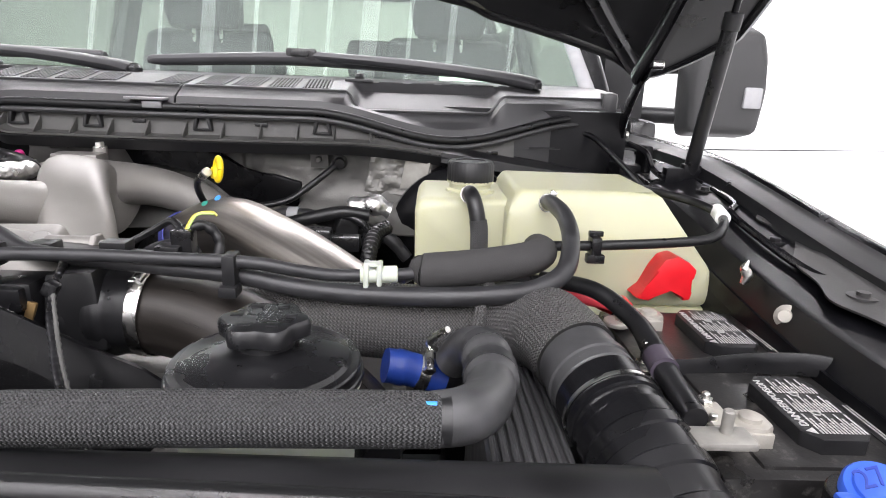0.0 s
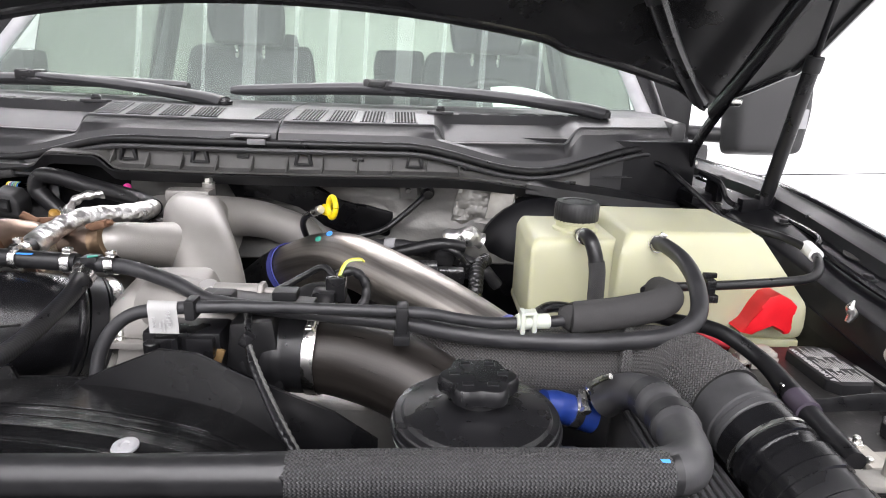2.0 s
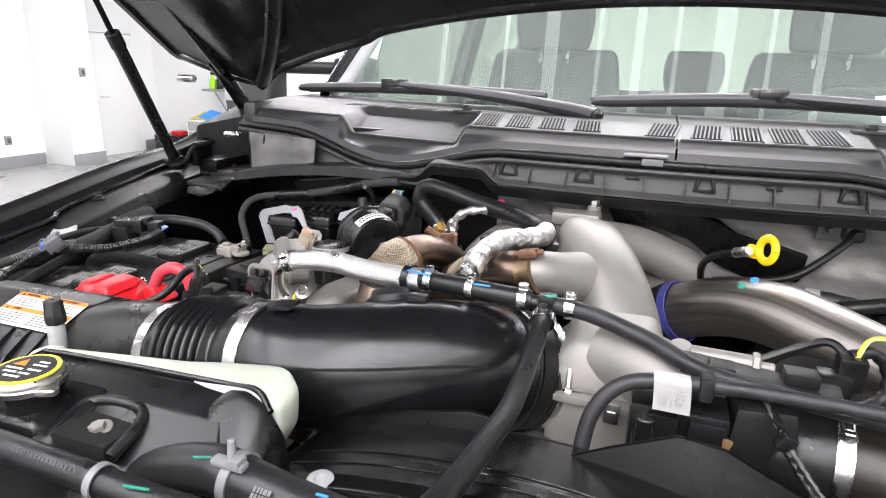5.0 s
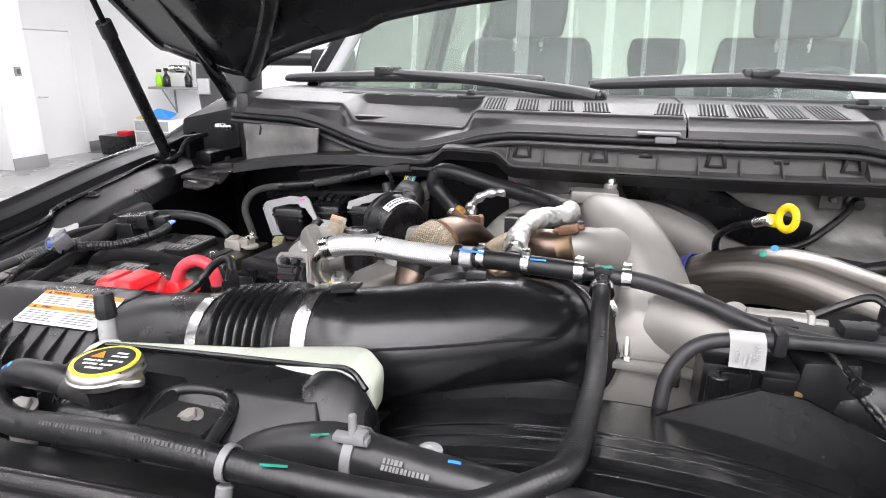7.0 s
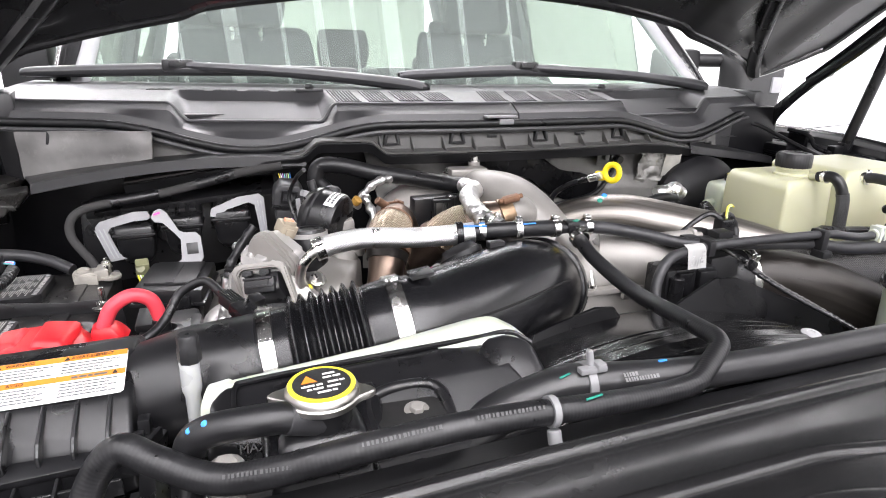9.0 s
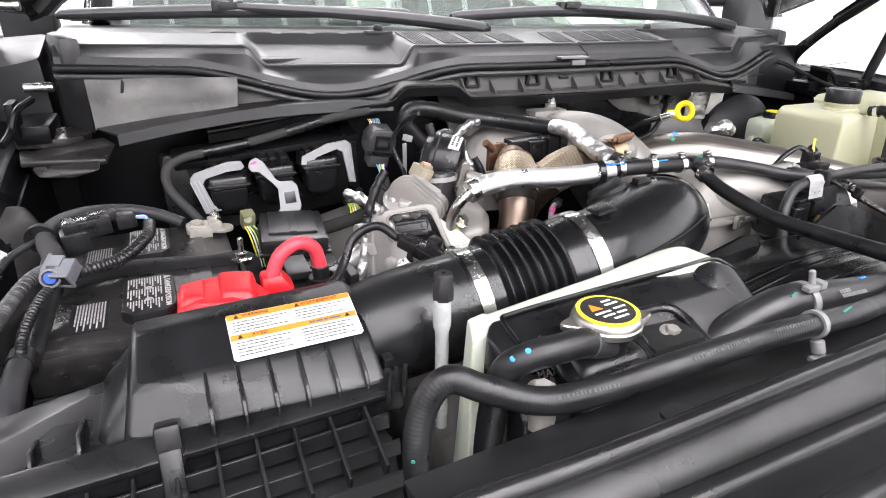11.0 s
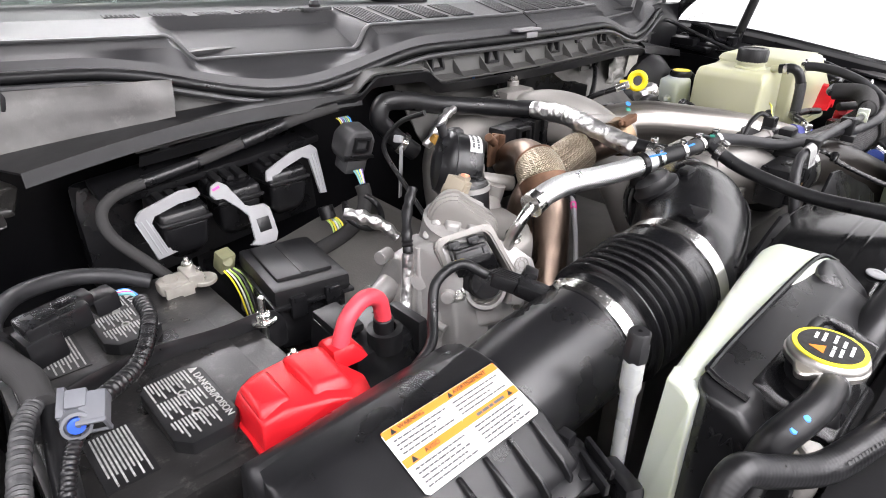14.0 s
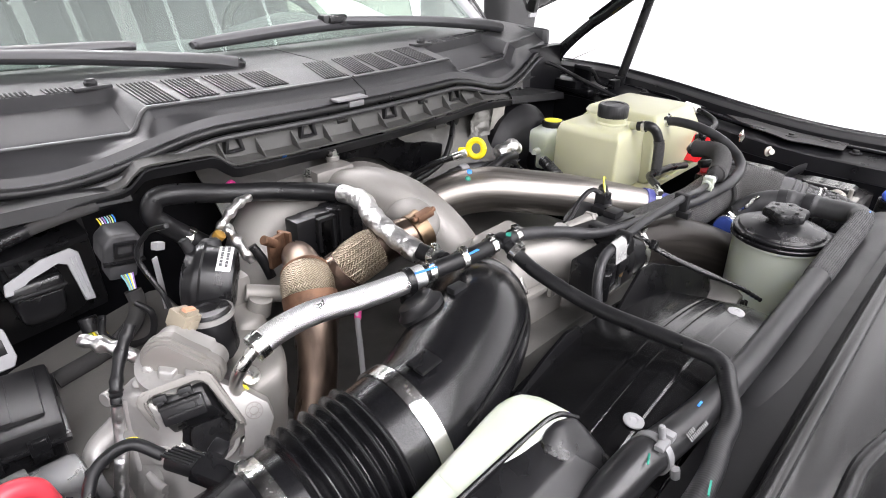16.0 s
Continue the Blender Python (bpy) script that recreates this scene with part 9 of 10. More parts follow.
c1, m1 = clip_plate("locking_clip", [(-0.042, 0.022), (-0.034, 0.030), (0.016, 0.040), (0.036, 0.038), (0.040, 0.028), (0.034, 0.024), (0.012, 0.026), (-0.020, 0.020), (-0.026, 0.012), (-0.016, -0.026), (-0.004, -0.024), (-0.004, -0.034), (-0.030, -0.036)], (-1.058, 0.918, 1.326), (1, 0.02, 0.06), (0, 0.05, 1))
for k in range(3):
    part("groove", moved(box((-0.036 + 0.006 * k, -0.006, 0.0024), (0.0018, 0.050, 0.001), 0.0003, (0, 0, 14)), m1), CLEARG, c1)
c2, m2_ = clip_plate("locking_clip", [(-0.036, 0.030), (-0.032, 0.040), (-0.022, 0.044), (-0.012, 0.036), (0.001, 0.006), (0.008, 0.002), (0.026, 0.002), (0.033, -0.006), (0.034, -0.040), (0.028, -0.050), (0.008, -0.050), (-0.008, -0.044), (0.002, -0.040), (0.004, -0.008), (-0.004, 0.002), (-0.020, 0.022), (-0.031, 0.022)], (-0.968, 0.914, 1.328), (1, 0.02, 0.03), (0, 0.35, 1))
part("dark_window", moved(box((0.0185, -0.024, 0.0), (0.017, 0.018, 0.0052), 0.0006), m2_), PLASTIC, c2)
part("pink_mark", moved(box((-0.027, 0.036, 0.0022), (0.010, 0.003, 0.0006), 0, (0, 0, 15)), m2_), PINKMK, c2)
c3, m3 = clip_plate("locking_clip", [(-0.048, 0.012), (-0.044, 0.026), (0.0, 0.040), (0.034, 0.042), (0.042, 0.034), (0.040, -0.030), (0.028, -0.028), (0.026, 0.024), (0.016, 0.030), (-0.020, 0.022), (-0.034, 0.010)], (-0.878, 0.935, 1.340), (1, 0.08, 0.04), (0, 0.25, 1))
for k in range(2):
    part("groove", moved(box((0.031 + 0.005 * k, 0.002, 0.0024), (0.0015, 0.056, 0.001), 0.0003), m3), CLEARG, c3)
for e, d in ((mo, (-0.004, 0.026, -0.005)), (c1, (0.002, 0.044, -0.007)), (c2, (-0.0105, 0.018, -0.002)), (c3, (-0.004, 0.028, -0.006))):
    e.location += Vector(d)

wl = thing("wiring_loom", (-1.0, 0.98, 1.36), "black taped wiring loom along the firewall", "wiring")
part("loom", sweep([(-1.085, 0.905, 1.275), (-1.105, 0.925, 1.300), (-1.128, 0.945, 1.330), (-1.130, 0.965, 1.352), (-1.110, 0.978, 1.366), (-1.06, 0.985, 1.374), (-1.0, 0.99, 1.382), (-0.93, 0.985, 1.398), (-0.87, 0.975, 1.415), (-0.81, 0.965, 1.425)], [0.0065] * 5 + [0.0068, 0.007, 0.0075, 0.008, 0.0075], 14, 8), FOAM, wl)
part("shiny_tape", sweep([(-1.075, 0.984, 1.3725), (-1.04, 0.987, 1.3765), (-1.005, 0.9895, 1.381)], 0.0076, 14, 10, rib=lambda s: 1 + 0.04 * math.sin(s * 600)), PLASTIC, wl, "shiny black tape wrap")
part("shiny_tape", sweep([(-0.945, 0.9855, 1.3945), (-0.915, 0.983, 1.402), (-0.885, 0.978, 1.411)], 0.0086, 14, 10, rib=lambda s: 1 + 0.05 * math.sin(s * 520)), PLASTIC, wl, "shiny black tape wrap")
kc = thing("wiring_connector", (-0.807, 0.935, 1.33), "black multi-pin connector with coloured wires", "connector", "wiring connectors")
km = pose(-0.806, 0.936, 1.376, 14, 8, 0)
part("housing", moved(merge(hull([(-0.014, -0.016, 0.028), (0.014, -0.016, 0.028), (-0.014, 0.016, 0.028), (0.014, 0.016, 0.028), (-0.024, -0.018, 0.014), (0.024, -0.018, 0.014), (-0.024, 0.018, 0.014), (0.024, 0.018, 0.014), (-0.024, -0.018, -0.010), (0.024, -0.018, -0.010), (-0.024, 0.018, -0.010), (0.024, 0.018, -0.010), (-0.019, -0.016, -0.020), (0.019, -0.016, -0.020), (-0.019, 0.016, -0.020), (0.019, 0.016, -0.020)], 0.004, 3), box((0, -0.004, -0.026), (0.034, 0.030, 0.022), 0.004)), km), RUBBER_L, kc)
part("lock_frame", moved(merge(box((0, -0.020, 0.018), (0.026, 0.005, 0.004), 0.001), box((0, -0.020, 0.000), (0.026, 0.005, 0.004), 0.001), box((-0.011, -0.020, 0.009), (0.004, 0.005, 0.018), 0.001), box((0.011, -0.020, 0.009), (0.004, 0.005, 0.018), 0.001), box((0, -0.019, -0.010), (0.050, 0.006, 0.004), 0.001)), km), PLASTIC, kc)
wirecols = (YLABEL, WHITE, mat("violet_wire", (0.35, 0.2, 0.55), 0.4), mat("cyan_wire", (0.2, 0.55, 0.6), 0.4), GREYCLIP, mat("lime_wire", (0.55, 0.75, 0.2), 0.4), BLUEMK)
for k, mt in enumerate(wirecols):
    x = -0.8145 + 0.0024 * k
    part("wire", sweep([(x, 0.944, 1.396), (x + 0.0005 * (k - 3), 0.949, 1.408), (x + 0.0006 * (k - 3), 0.957, 1.411)], 0.0009, 6, 5), mt, kc)
    part("wire", sweep([(x, 0.926, 1.343), (x - 0.0008 * (k - 3), 0.920, 1.334), (-0.808 + 0.0012 * (k - 3), 0.914, 1.324)], 0.0010, 6, 5), wirecols[(k + 3) % 7], kc)
part("loom", sweep([(-0.808, 0.916, 1.322), (-0.808, 0.910, 1.305), (-0.822, 0.900, 1.285), (-0.86, 0.892, 1.268), (-0.92, 0.888, 1.258)], 0.0105, 14, 8), FOAM, kc)
part("loop_wire", sweep([(-0.812, 0.905, 1.31), (-0.800, 0.890, 1.295), (-0.815, 0.865, 1.28), (-0.845, 0.86, 1.285), (-0.862, 0.875, 1.30), (-0.855, 0.892, 1.315)], 0.0045, 10, 8), RUBBER, kc)

# fuse boxes beside the battery
f1 = thing("fuse_box", (-0.98, 0.82, 1.2), "black lidded fuse box beside the battery", "fuse box", "fuse boxes")
part("body", box((-0.978, 0.825, 1.248), (0.080, 0.110, 0.06), 0.005, (0, 0, -8)), PLASTIC, f1)
part("lid", merge(box((-0.978, 0.825, 1.285), (0.090, 0.120, 0.022), 0.006, (0, 2, -8)), box((-0.978, 0.83, 1.297), (0.066, 0.09, 0.006), 0.003, (0, 2, -8)), box((-0.978, 0.825, 1.2995), (0.010, 0.08, 0.003), 0.001, (0, 2, -8))), PLASTIC_M, f1)
for xk, yk in ((-1.006, 0.768), (-0.966, 0.762)):
    part("latch", merge(box((xk, yk, 1.274), (0.018, 0.010, 0.026), 0.002, (0, 0, -8)), box((xk, yk - 0.004, 1.284), (0.012, 0.006, 0.006), 0.001, (0, 0, -8))), PLASTIC, f1)
part("lid_lip", box((-0.978, 0.825, 1.275), (0.096, 0.126, 0.005), 0.002, (0, 2, -8)), PLASTIC, f1)
f2 = thing("fuse_box", (-0.965, 0.68, 1.18), "black fuse block where the red cable ends", "fuse box", "fuse boxes")
part("body", hull([(-1.020, 0.640, 1.18), (-0.925, 0.630, 1.18), (-1.020, 0.740, 1.18), (-0.93, 0.73, 1.18), (-1.015, 0.648, 1.272), (-0.945, 0.64, 1.280), (-1.012, 0.735, 1.278), (-0.945, 0.725, 1.285)], 0.006), PLASTIC, f2)
part("socket", lathe([(0.018, 0), (0.018, 0.022), (0.012, 0.024), (0.011, 0.01), (0, 0.01)], (-0.977, 0.652, 1.268), (0, 0, 1), 24), PLASTIC_M, f2)
part("side_flap", box((-0.945, 0.655, 1.275), (0.012, 0.05, 0.04), 0.004), PLASTIC_M, f2)
part("top_flap", box((-1.0, 0.70, 1.285), (0.03, 0.05, 0.010), 0.003, (4, 0, 0)), PLASTIC_M, f2)
gc = thing("wiring_connector", (-1.035, 0.885, 1.25), "olive plastic connector with green and yellow wires", "connector", "wiring connectors")
part("housing", merge(box((-1.030, 0.893, 1.288), (0.019, 0.018, 0.026), 0.003, (20, 0, 10)), lathe([(0.006, 0), (0.006, 0.004), (0, 0.004)], (-1.031, 0.884, 1.291), (0, -1, 0.4), 14)), mat("olive_plastic", (0.21, 0.21, 0.12), 0.5), gc)
for k, mt in enumerate((YLABEL, WHITE, wirecols[5], INK, wirecols[5])):
    part("wire", sweep([(-1.036 + 0.003 * k, 0.884, 1.280), (-1.032 + 0.004 * k, 0.874, 1.270), (-1.028 + 0.004 * k, 0.866, 1.25), (-1.024 + 0.004 * k, 0.864, 1.22)], 0.0012, 6, 6), mt, gc)
gc2 = thing("wiring_connector", (-0.86, 0.90, 1.26), "small bundle of lime green wires", "connector", "wiring connectors")
for k in range(5):
    part("wire", sweep([(-0.868 + 0.003 * k, 0.925, 1.285), (-0.866 + 0.004 * k, 0.912, 1.278), (-0.868 + 0.004 * k, 0.900, 1.262)], 0.0015, 6, 5), wirecols[(5, 0, 1, 5, 0)[k]], gc2)
part("boot", rod((-0.863, 0.93, 1.30), (-0.863, 0.922, 1.283), 0.011), RUBBER, gc2)

# looms beside the passenger battery
nl = thing("battery_loom", (-1.22, 0.75, 1.3), "thick black battery cable loom in tape and conduit", "wiring")
part("ground_cable", sweep([(-1.118, 0.878, 1.300), (-1.15, 0.895, 1.312), (-1.19, 0.900, 1.322), (-1.232, 0.880, 1.330), (-1.258, 0.84, 1.334), (-1.268, 0.795, 1.334)], [0.008, 0.0085, 0.0085, 0.0085, 0.009, 0.010], 14, 8), RUBBER_G, nl)
part("loom_trunk", sweep([(-1.269, 0.80, 1.333), (-1.262, 0.765, 1.331), (-1.254, 0.735, 1.328), (-1.254, 0.70, 1.325)], [0.0105, 0.011, 0.0115, 0.0105], 16, 8), FOAM, nl)
part("conduit", sweep([(-1.255, 0.705, 1.328), (-1.267, 0.685, 1.328), (-1.276, 0.655, 1.326), (-1.284, 0.62, 1.322), (-1.292, 0.58, 1.316), (-1.298, 0.54, 1.305), (-1.30, 0.49, 1.28)], [0.0065, 0.007, 0.007, 0.007, 0.007, 0.0072, 0.0072], 14, 20, rib=lambda s: 1 + 0.09 * math.sin(s * 1500)), RUBBER_L, nl)
part("branch_tube", sweep([(-1.248, 0.70, 1.318), (-1.256, 0.66, 1.305), (-1.262, 0.62, 1.292), (-1.268, 0.585, 1.28)], 0.009, 12, 8), RUBBER, nl)
part("lower_pipe", sweep([(-1.270, 0.592, 1.290), (-1.274, 0.56, 1.284), (-1.276, 0.52, 1.268), (-1.276, 0.47, 1.24)], 0.0105, 16, 8), RUBBER_G, nl)
part("pipe_collar", sweep([(-1.270, 0.594, 1.2905), (-1.272, 0.580, 1.288)], 0.0120, 16, 3), RUBBER, nl)
part("corrugated_tube", sweep([(-1.243, 0.640, 1.336), (-1.256, 0.620, 1.326), (-1.268, 0.590, 1.306), (-1.272, 0.56, 1.27)], 0.0045, 12, 30, rib=lambda s: 1 + 0.16 * (math.sin(s * 1900) > 0)), PLASTIC, nl)
part("relay_block", merge(box((-1.222, 0.782, 1.344), (0.050, 0.030, 0.022), 0.003, (0, -4, 10)), box((-1.236, 0.778, 1.330), (0.028, 0.032, 0.026), 0.003, (0, -4, 10)), box((-1.205, 0.787, 1.352), (0.03, 0.018, 0.012), 0.003, (0, -4, 10)), box((-1.182, 0.792, 1.343), (0.022, 0.022, 0.018), 0.003, (0, -4, 10))), PLASTIC, nl)
part("grommet_ring", ring_band((-1.270, 0.790, 1.333), (0.1, 1, 0.1), 0.0135, 0.008, 0.004), RUBBER, nl)
for k, mt in enumerate((wirecols[3], PINKMK, WHITE, BLUEMK)):
    part("wire", sweep([(-1.170, 0.792 + 0.002 * k, 1.344), (-1.160, 0.785 + 0.003 * k, 1.344), (-1.155, 0.770, 1.340 + 0.001 * k)], 0.0014, 6, 6), mt, nl)
part("corrugated_tube", sweep([(-1.156, 0.775, 1.341), (-1.160, 0.745, 1.335), (-1.185, 0.70, 1.330), (-1.215, 0.675, 1.332), (-1.25, 0.665, 1.328)], 0.0062, 12, 30, rib=lambda s: 1 + 0.16 * (math.sin(s * 1500) > 0)), PLASTIC, nl)
gq = thing("wiring_connector", (-1.237, 0.65, 1.32), "grey plastic connector with a blue plug", "connector", "wiring connectors")
SLATE = mat("slate_grey_plastic", (0.13, 0.135, 0.15), 0.42)
gm = pose(-1.236, 0.652, 1.344, 30, 0, -25) @ Matrix.Scale(0.82, 4)
part("housing", moved(merge(box((0, 0, 0), (0.030, 0.022, 0.024), 0.003), box((0.012, -0.004, 0.006), (0.020, 0.026, 0.019), 0.002), box((0.0, 0.004, 0.014), (0.016, 0.016, 0.006), 0.0015), box((-0.012, 0.004, 0.010), (0.006, 0.026, 0.006), 0.001)), gm), SLATE, gq)
part("socket_rim", moved(merge(box((0.012, -0.018, 0.016), (0.022, 0.004, 0.003), 0.001), box((0.012, -0.018, -0.004), (0.022, 0.004, 0.003), 0.001), box((0.0215, -0.018, 0.006), (0.003, 0.004, 0.020), 0.001), box((0.0025, -0.018, 0.006), (0.003, 0.004, 0.020), 0.001)), gm), SLATE, gq)
# Black plate as the shade inside the socket.
part("socket_shade", moved(box((0.012, -0.0172, 0.006), (0.016, 0.002, 0.016), 0.0005), gm), INKB, gq)
part("barrel", lathe([(0.0095, 0), (0.0100, 0.004), (0.0095, 0.018), (0.0075, 0.0185), (0.007, 0.014), (0, 0.014)], (-1.240, 0.652, 1.340), (-0.15, -0.85, 0.25), 24), SLATE, gq)
part("blue_plug", lathe([(0.0058, 0), (0.0055, 0.003), (0, 0.004)], (-1.2425, 0.638, 1.3442), (-0.15, -0.85, 0.25), 16), BLUE, gq, "blue plug end")
lg = thing("ground_cable", (-1.315, 0.62, 1.30), "short ground cable with a bolted steel lug", "cable")
part("cable", sweep([(-1.276, 0.782, 1.332), (-1.286, 0.757, 1.334), (-1.296, 0.732, 1.333), (-1.306, 0.70, 1.327), (-1.312, 0.675, 1.320), (-1.316, 0.650, 1.311)], [0.004, 0.004, 0.0042, 0.0055, 0.0075, 0.0075], 12, 8), RUBBER_G, lg)
part("lug", merge(box((-1.317, 0.636, 1.304), (0.024, 0.034, 0.005), 0.0015, (8, 0, 0)), box((-1.302, 0.640, 1.306), (0.012, 0.012, 0.004), 0.001), rod((-1.316, 0.655, 1.311), (-1.316, 0.640, 1.307), 0.006)), LEAD, lg)
part("bolt", hex_bolt((-1.317, 0.632, 1.306), (0, 0.1, 1), 0.006, 0.006, 0.009), PLASTIC_M, lg)
part("paper_flag", sheet(lambda u, v: Vector((-1.294 - 0.042 * u, 0.735 + 0.010 * math.sin(u * 4.5) - 0.012 * v * (0.3 + u), 1.340 - 0.002 * u - (0.007 + 0.010 * u) * v + 0.003 * math.sin(u * 6))), 14, 3, 0.0005), TAGP, lg, "white paper flag label")
bw = thing("washer_bolt", (-1.314, 0.565, 1.29), "broad pale washer under a hex bolt", "bolt")
part("washer", lathe([(0.020, 0), (0.0205, 0.002), (0.018, 0.004), (0.014, 0.005), (0, 0.005)], (-1.315, 0.598, 1.297), (0, 0, 1), 36), WASHP, bw)
part("bolt_head", hex_bolt((-1.315, 0.598, 1.301), (0, 0, 1), 0.0075, 0.007, 0.011), WASHP, bw)
li = thing("fender_liner", (-1.38, 0.7, 1.2), "black moulded inner fender liner", "liner")
part("hump", hull([(-1.45, 0.80, 1.20), (-1.285, 0.80, 1.20), (-1.45, 0.93, 1.20), (-1.27, 0.93, 1.20), (-1.42, 0.82, 1.325), (-1.32, 0.83, 1.335), (-1.42, 0.91, 1.338), (-1.30, 0.91, 1.345), (-1.285, 0.88, 1.32)], 0.02, 4), LINERP, li)
part("lower_tray", hull([(-1.42, 0.56, 1.15), (-1.27, 0.56, 1.15), (-1.42, 0.80, 1.15), (-1.27, 0.80, 1.15), (-1.40, 0.57, 1.292), (-1.295, 0.57, 1.292), (-1.40, 0.64, 1.296), (-1.30, 0.64, 1.296), (-1.40, 0.79, 1.26), (-1.29, 0.79, 1.26)], 0.012, 3), LINERP, li)
part("grey_bracket", hull([(-1.40, 0.66, 1.27), (-1.33, 0.66, 1.27), (-1.40, 0.78, 1.27), (-1.33, 0.77, 1.27), (-1.39, 0.67, 1.312), (-1.335, 0.68, 1.31), (-1.39, 0.77, 1.315), (-1.335, 0.765, 1.312)], 0.01, 3), LINERP, li)
part("cap_bolt", merge(lathe([(0.012, 0), (0.012, 0.003), (0, 0.003)], (-1.375, 0.86, 1.334), (0, 0, 1), 24), hex_bolt((-1.375, 0.86, 1.336), (0, 0, 1), 0.007, 0.008, 0.009)), LEAD, li)

# ---- middle and driver's side details ----
dp = thing("dipstick", (-0.27, 0.83, 1.38), "yellow ring-handled oil dipstick in a black tube", "dipstick")
rm = plane_m((-0.262, 0.814, 1.414), (0.53, -0.85, 0.1), (0, 0.2, 1))
part("ring_handle", moved(merge(sweep([(0.013 * math.cos(2 * math.pi * k / 16), 0.014 * math.sin(2 * math.pi * k / 16), 0) for k in range(17)], 0.0052, 10, 3, squash=((0, 0, 1), 0.8)), box((-0.022, -0.006, 0), (0.018, 0.017, 0.007), 0.003)), rm), YELLOW, dp)
part("tube", sweep([(-0.280, 0.822, 1.408), (-0.293, 0.838, 1.400), (-0.312, 0.868, 1.385), (-0.322, 0.90, 1.362), (-0.318, 0.925, 1.33), (-0.30, 0.94, 1.29)], 0.0052, 10, 8), PLASTIC, dp)
part("collar", rod((-0.279, 0.820, 1.409), (-0.293, 0.838, 1.400), 0.0065), STEEL, dp)
eh = thing("engine_harness", (-0.10, 0.90, 1.28), "black taped engine harness with small connectors below the firewall", "wiring")
part("trunk", sweep([(-0.235, 0.925, 1.318), (-0.19, 0.915, 1.330), (-0.14, 0.905, 1.328), (-0.085, 0.90, 1.318), (-0.03, 0.895, 1.300), (0.0, 0.89, 1.27)], [0.010, 0.011, 0.012, 0.012, 0.011, 0.010], 12, 8, rib=lambda s: 1 + 0.05 * math.sin(s * 260)), RUBBER_G, eh)
part("branch", sweep([(-0.15, 0.90, 1.325), (-0.13, 0.885, 1.338), (-0.10, 0.875, 1.340), (-0.07, 0.872, 1.330), (-0.05, 0.87, 1.30)], 0.006, 10, 8, rib=lambda s: 1 + 0.08 * math.sin(s * 1300)), PLASTIC, eh)
part("branch", sweep([(-0.20, 0.91, 1.325), (-0.17, 0.885, 1.318), (-0.135, 0.870, 1.300), (-0.10, 0.860, 1.272)], 0.007, 10, 8), RUBBER, eh)
part("connector", merge(box((-0.095, 0.885, 1.322), (0.034, 0.026, 0.024), 0.003, (8, 12, 20)), box((-0.095, 0.872, 1.330), (0.020, 0.008, 0.010), 0.002, (8, 12, 20))), PLASTIC_M, eh)
part("connector", merge(box((-0.055, 0.882, 1.302), (0.028, 0.030, 0.026), 0.003, (-6, 18, -12)), box((-0.055, 0.868, 1.312), (0.016, 0.006, 0.008), 0.0015, (-6, 18, -12))), PLASTIC, eh)
part("tape_end", rod((-0.190, 0.914, 1.330), (-0.172, 0.911, 1.331), 0.0125, n=16), GREYCLIP, eh, "grey tape wrap")
hl = thing("firewall_lead", (-0.18, 0.97, 1.37), "black lead from the firewall grommet", "wiring")
part("lead", sweep([(-0.123, 1.0, 1.403), (-0.135, 0.985, 1.392), (-0.165, 0.965, 1.368), (-0.20, 0.95, 1.345), (-0.25, 0.94, 1.335), (-0.30, 0.935, 1.33)], 0.0055, 10, 8), RUBBER, hl)
hl2 = thing("pipe_sensor", (-0.22, 0.6, 1.37), "black sensor clip with yellow wires beside the pipe", "sensor")
part("clip", merge(box((-0.224, 0.588, 1.372), (0.022, 0.018, 0.030), 0.003), box((-0.236, 0.582, 1.360), (0.026, 0.024, 0.024), 0.004), box((-0.262, 0.575, 1.352), (0.03, 0.02, 0.014), 0.003)), PLASTIC, hl2)
part("loop_loom", sweep([(-0.225, 0.592, 1.385), (-0.206, 0.60, 1.388), (-0.192, 0.60, 1.372), (-0.195, 0.59, 1.352), (-0.215, 0.578, 1.345), (-0.25, 0.56, 1.345), (-0.285, 0.535, 1.355)], 0.0055, 10, 8, rib=lambda s: 1 + 0.1 * math.sin(s * 500)), PLASTIC_M, hl2)
part("black_lead", sweep([(-0.226, 0.59, 1.384), (-0.240, 0.60, 1.392), (-0.262, 0.605, 1.380), (-0.30, 0.60, 1.360), (-0.34, 0.60, 1.35)], 0.004, 8, 8), RUBBER, hl2)
for k, mt in enumerate((mat("dull_yellow_wire", (0.55, 0.48, 0.06), 0.4), wirecols[5])):
    part("wire", sweep([(-0.222 + 0.002 * k, 0.588, 1.386), (-0.214 + 0.002 * k, 0.596, 1.400), (-0.200 + 0.002 * k, 0.604, 1.402 - 0.002 * k), (-0.194, 0.604, 1.398)], 0.0013, 6, 6), mt, hl2)
cb2 = thing("control_box", (-0.35, 0.52, 1.28), "black connector box in front of the turbo", "connector", "wiring connectors")
part("box_body", merge(box((-0.360, 0.512, 1.330), (0.075, 0.04, 0.055), 0.004), box((-0.372, 0.49, 1.340), (0.024, 0.012, 0.03), 0.003), box((-0.340, 0.49, 1.344), (0.026, 0.012, 0.022), 0.003), rod((-0.385, 0.488, 1.31), (-0.385, 0.488, 1.35), 0.009)), PLASTIC, cb2)
part("gold_pins", box((-0.326, 0.493, 1.330), (0.008, 0.004, 0.022), 0.001, (0, 20, 0)), mat("brass_contact", (0.5, 0.33, 0.15), 0.4, 0.8), cb2)
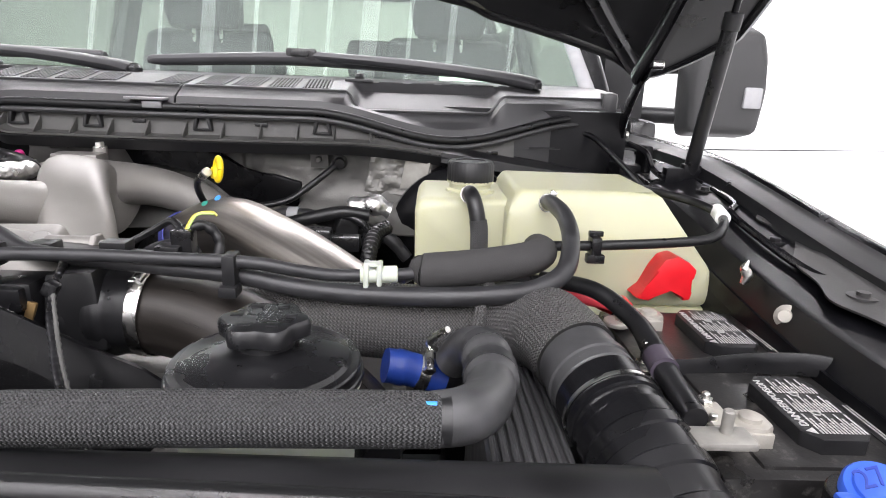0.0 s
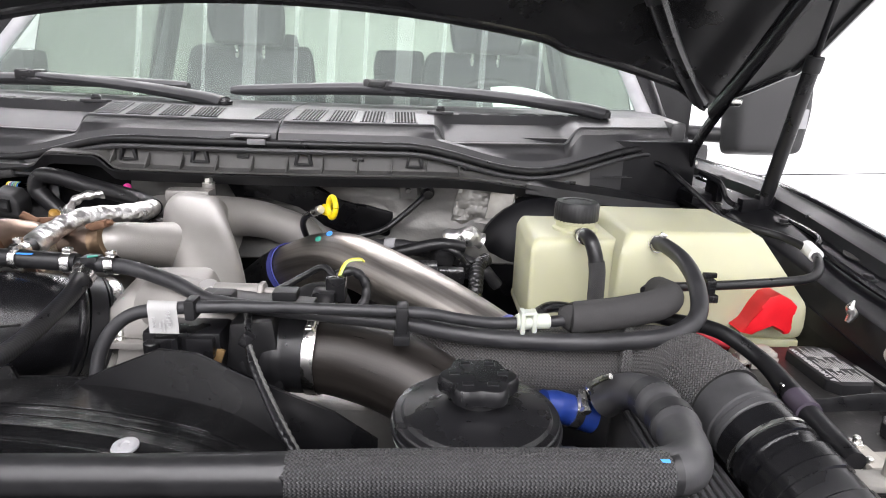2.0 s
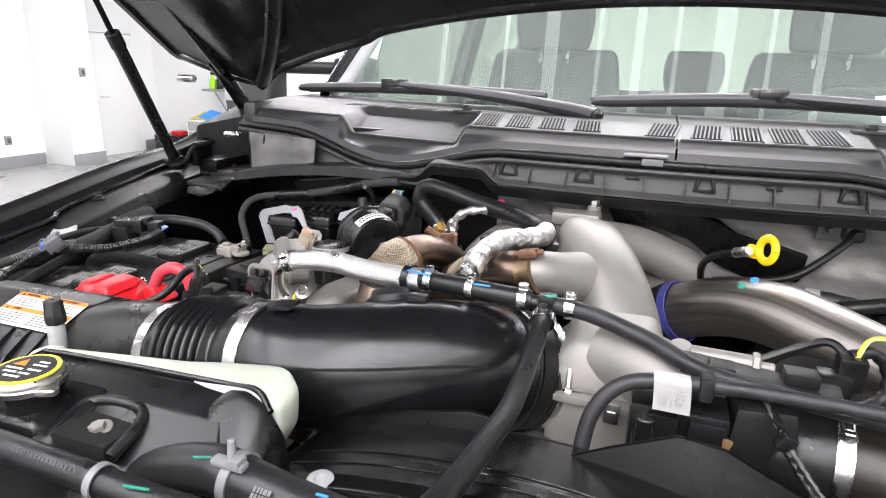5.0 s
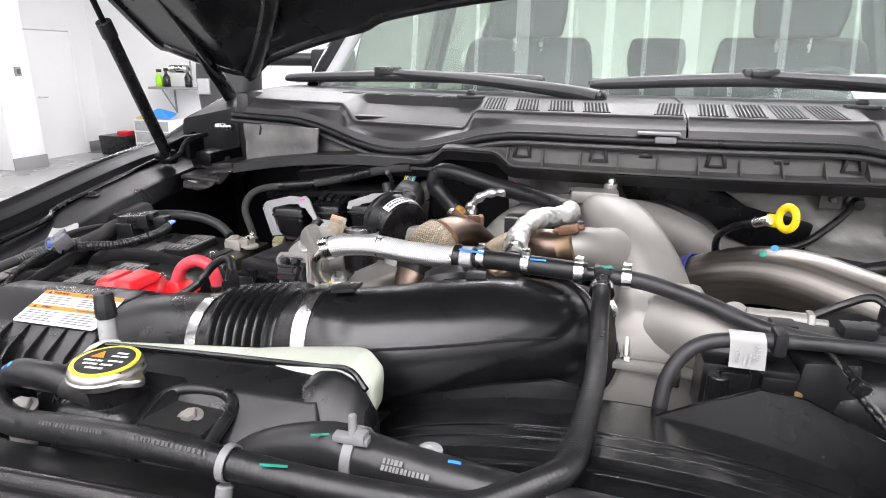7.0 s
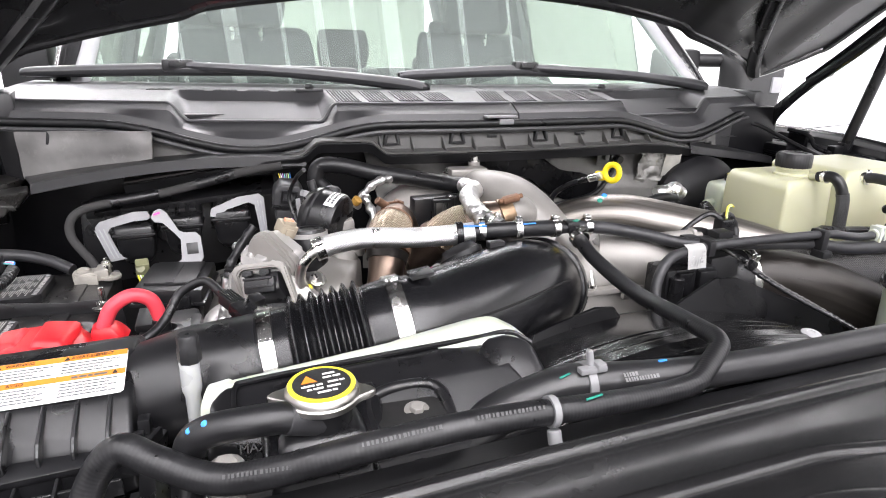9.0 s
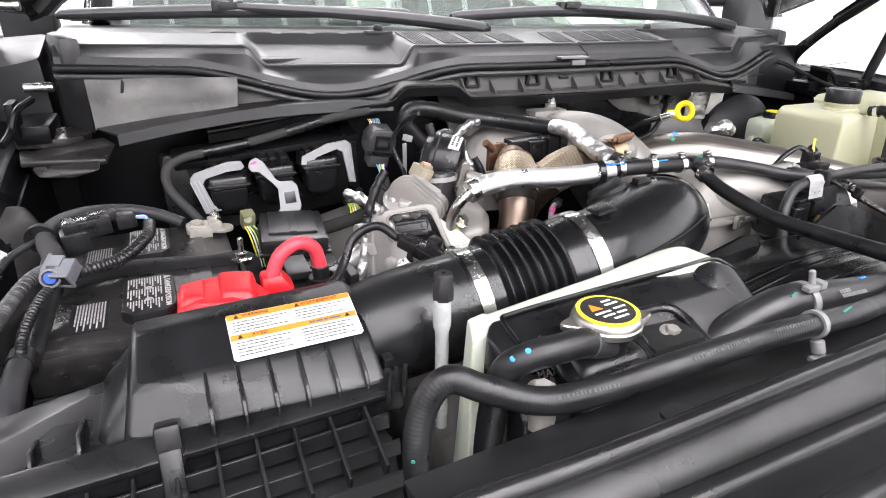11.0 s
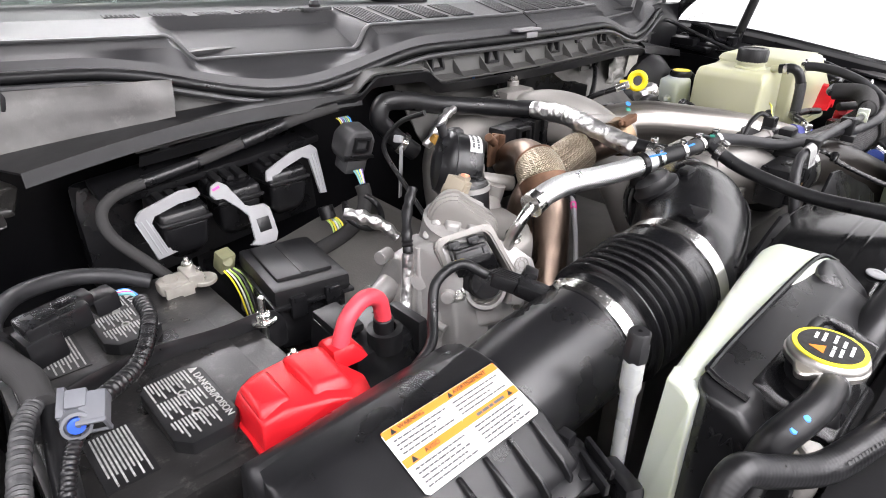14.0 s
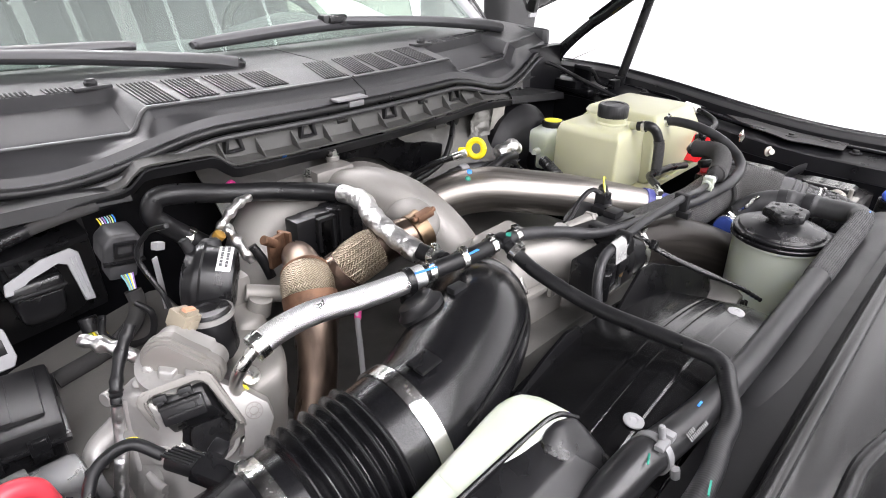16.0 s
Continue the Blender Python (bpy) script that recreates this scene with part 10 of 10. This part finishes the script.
part("side_box", hull([(-0.325, 0.50, 1.29), (-0.265, 0.50, 1.29), (-0.325, 0.55, 1.29), (-0.265, 0.55, 1.29), (-0.318, 0.505, 1.362), (-0.275, 0.505, 1.366), (-0.318, 0.545, 1.362), (-0.275, 0.545, 1.366)], 0.005), PLASTIC_M, cb2)
part("top_tray", merge(box((-0.30, 0.545, 1.372), (0.12, 0.03, 0.008), 0.002, (0, 2, -6)), box((-0.33, 0.535, 1.379), (0.02, 0.02, 0.012), 0.002), box((-0.27, 0.545, 1.380), (0.025, 0.02, 0.010), 0.002)), PLASTIC_M, cb2)
part("sensor_body", merge(rod((-0.352, 0.572, 1.372), (-0.300, 0.566, 1.374), 0.0085, n=20), rod((-0.303, 0.566, 1.374), (-0.297, 0.5655, 1.374), 0.0115, n=6), rod((-0.297, 0.565, 1.374), (-0.285, 0.564, 1.374), 0.005, n=12)), ALU, cb2, "dull aluminium sensor body")
tw2 = thing("twisted_loom", (-0.25, 0.4, 1.33), "thin twisted wire loom across the fan shroud", "wiring")
part("loom", sweep([(-0.30, 0.512, 1.372), (-0.292, 0.482, 1.366), (-0.288, 0.468, 1.356), (-0.278, 0.445, 1.346), (-0.262, 0.42, 1.334), (-0.243, 0.39, 1.322), (-0.222, 0.365, 1.308), (-0.20, 0.345, 1.29)], 0.0031, 10, 14, rib=lambda s: 1 + 0.14 * math.sin(s * 760)), PLASTIC, tw2)
part("twin", sweep([(-0.302, 0.51, 1.375), (-0.290, 0.474, 1.362), (-0.272, 0.442, 1.345), (-0.246, 0.402, 1.327), (-0.216, 0.362, 1.305)], 0.0018, 8, 14, rib=lambda s: 1 + 0.25 * math.sin(s * 760)), GREYP, tw2)
part("tie", box((-0.290, 0.47, 1.362), (0.012, 0.010, 0.014), 0.003, (0, 30, 0)), PLASTIC, tw2)
pu = thing("idler_pulley", (-0.21, 0.56, 1.3), "black ribbed accessory pulley", "pulley")
part("wheel", lathe([(0.035, -0.014), (0.037, -0.012), (0.034, -0.006), (0.037, 0.0), (0.034, 0.006), (0.037, 0.012), (0.030, 0.014), (0.012, 0.010), (0, 0.010)], (-0.245, 0.595, 1.338), (0, -0.5, 0.85), 36), PLASTIC_M, pu)
al = thing("alternator", (-0.16, 0.42, 1.16), "dark finned alternator deep beside the shroud", "alternator")
part("body", lathe([(0.055, 0), (0.06, 0.01), (0.06, 0.06), (0.05, 0.075), (0, 0.075)], (-0.15, 0.45, 1.20), (0, -1, 0.1), 36), ALU_D, al)
for k in range(14):
    a = 2 * math.pi * k / 14
    part("fin", box((-0.15 + 0.042 * math.cos(a), 0.374, 1.207 + 0.042 * math.sin(a)), (0.022, 0.006, 0.006), 0.001, (0, -math.degrees(a), 0)), PLASTIC_M, al)
cl = thing("side_clutter", (-0.03, 0.75, 1.3), "black wiring plugs and small hoses below the reservoir", "wiring")
part("plug", merge(box((-0.13, 0.80, 1.325), (0.05, 0.03, 0.025), 0.004), box((-0.085, 0.80, 1.318), (0.04, 0.024, 0.022), 0.004)), PLASTIC, cl)
part("pale_lock", box((-0.165, 0.80, 1.332), (0.014, 0.022, 0.024), 0.003), BEIGE, cl)
part("ribbed_hose", sweep([(-0.03, 0.83, 1.335), (-0.045, 0.80, 1.33), (-0.05, 0.765, 1.31), (-0.055, 0.74, 1.27)], 0.010, 12, 24, rib=lambda s: 1 + 0.12 * (math.sin(s * 900) > 0)), PLASTIC, cl)
part("hose", sweep([(-0.06, 0.88, 1.34), (-0.10, 0.875, 1.345), (-0.15, 0.87, 1.335), (-0.20, 0.875, 1.32)], 0.010, 12, 8), RUBBER, cl)
part("cap", lathe([(0.022, 0), (0.022, 0.008), (0, 0.009)], (-0.085, 0.72, 1.30), (0, 0, 1), 28), PLASTIC_M, cl)
part("foil_scrap", sweep([(-0.09, 0.90, 1.345), (-0.06, 0.895, 1.355), (-0.03, 0.90, 1.345)], 0.015, 12, 8, rib=lambda s: 1 + 0.2 * math.sin(s * 190)), FOIL, cl)
part("lower_loom", sweep([(0.0, 0.60, 1.335), (0.03, 0.63, 1.338), (0.08, 0.64, 1.330), (0.15, 0.64, 1.325), (0.20, 0.63, 1.32)], 0.007, 10, 8), PLASTIC, cl)
fc = thing("ground_stud", (0.40, 0.62, 1.33), "small bolts and clip on the inner fender", "bolt")
part("clip_stud", sweep([(0.368, 0.585, 1.345), (0.372, 0.585, 1.355), (0.368, 0.585, 1.363), (0.371, 0.585, 1.372)], [0.003, 0.006, 0.005, 0.001], 10, 6), STEEL, fc)
part("round_bolt", lathe([(0.012, 0), (0.012, 0.003), (0.007, 0.005), (0.006, 0.010), (0, 0.010)], (0.385, 0.525, 1.332), (-0.7, -0.6, 0.3), 28), LEAD, fc)
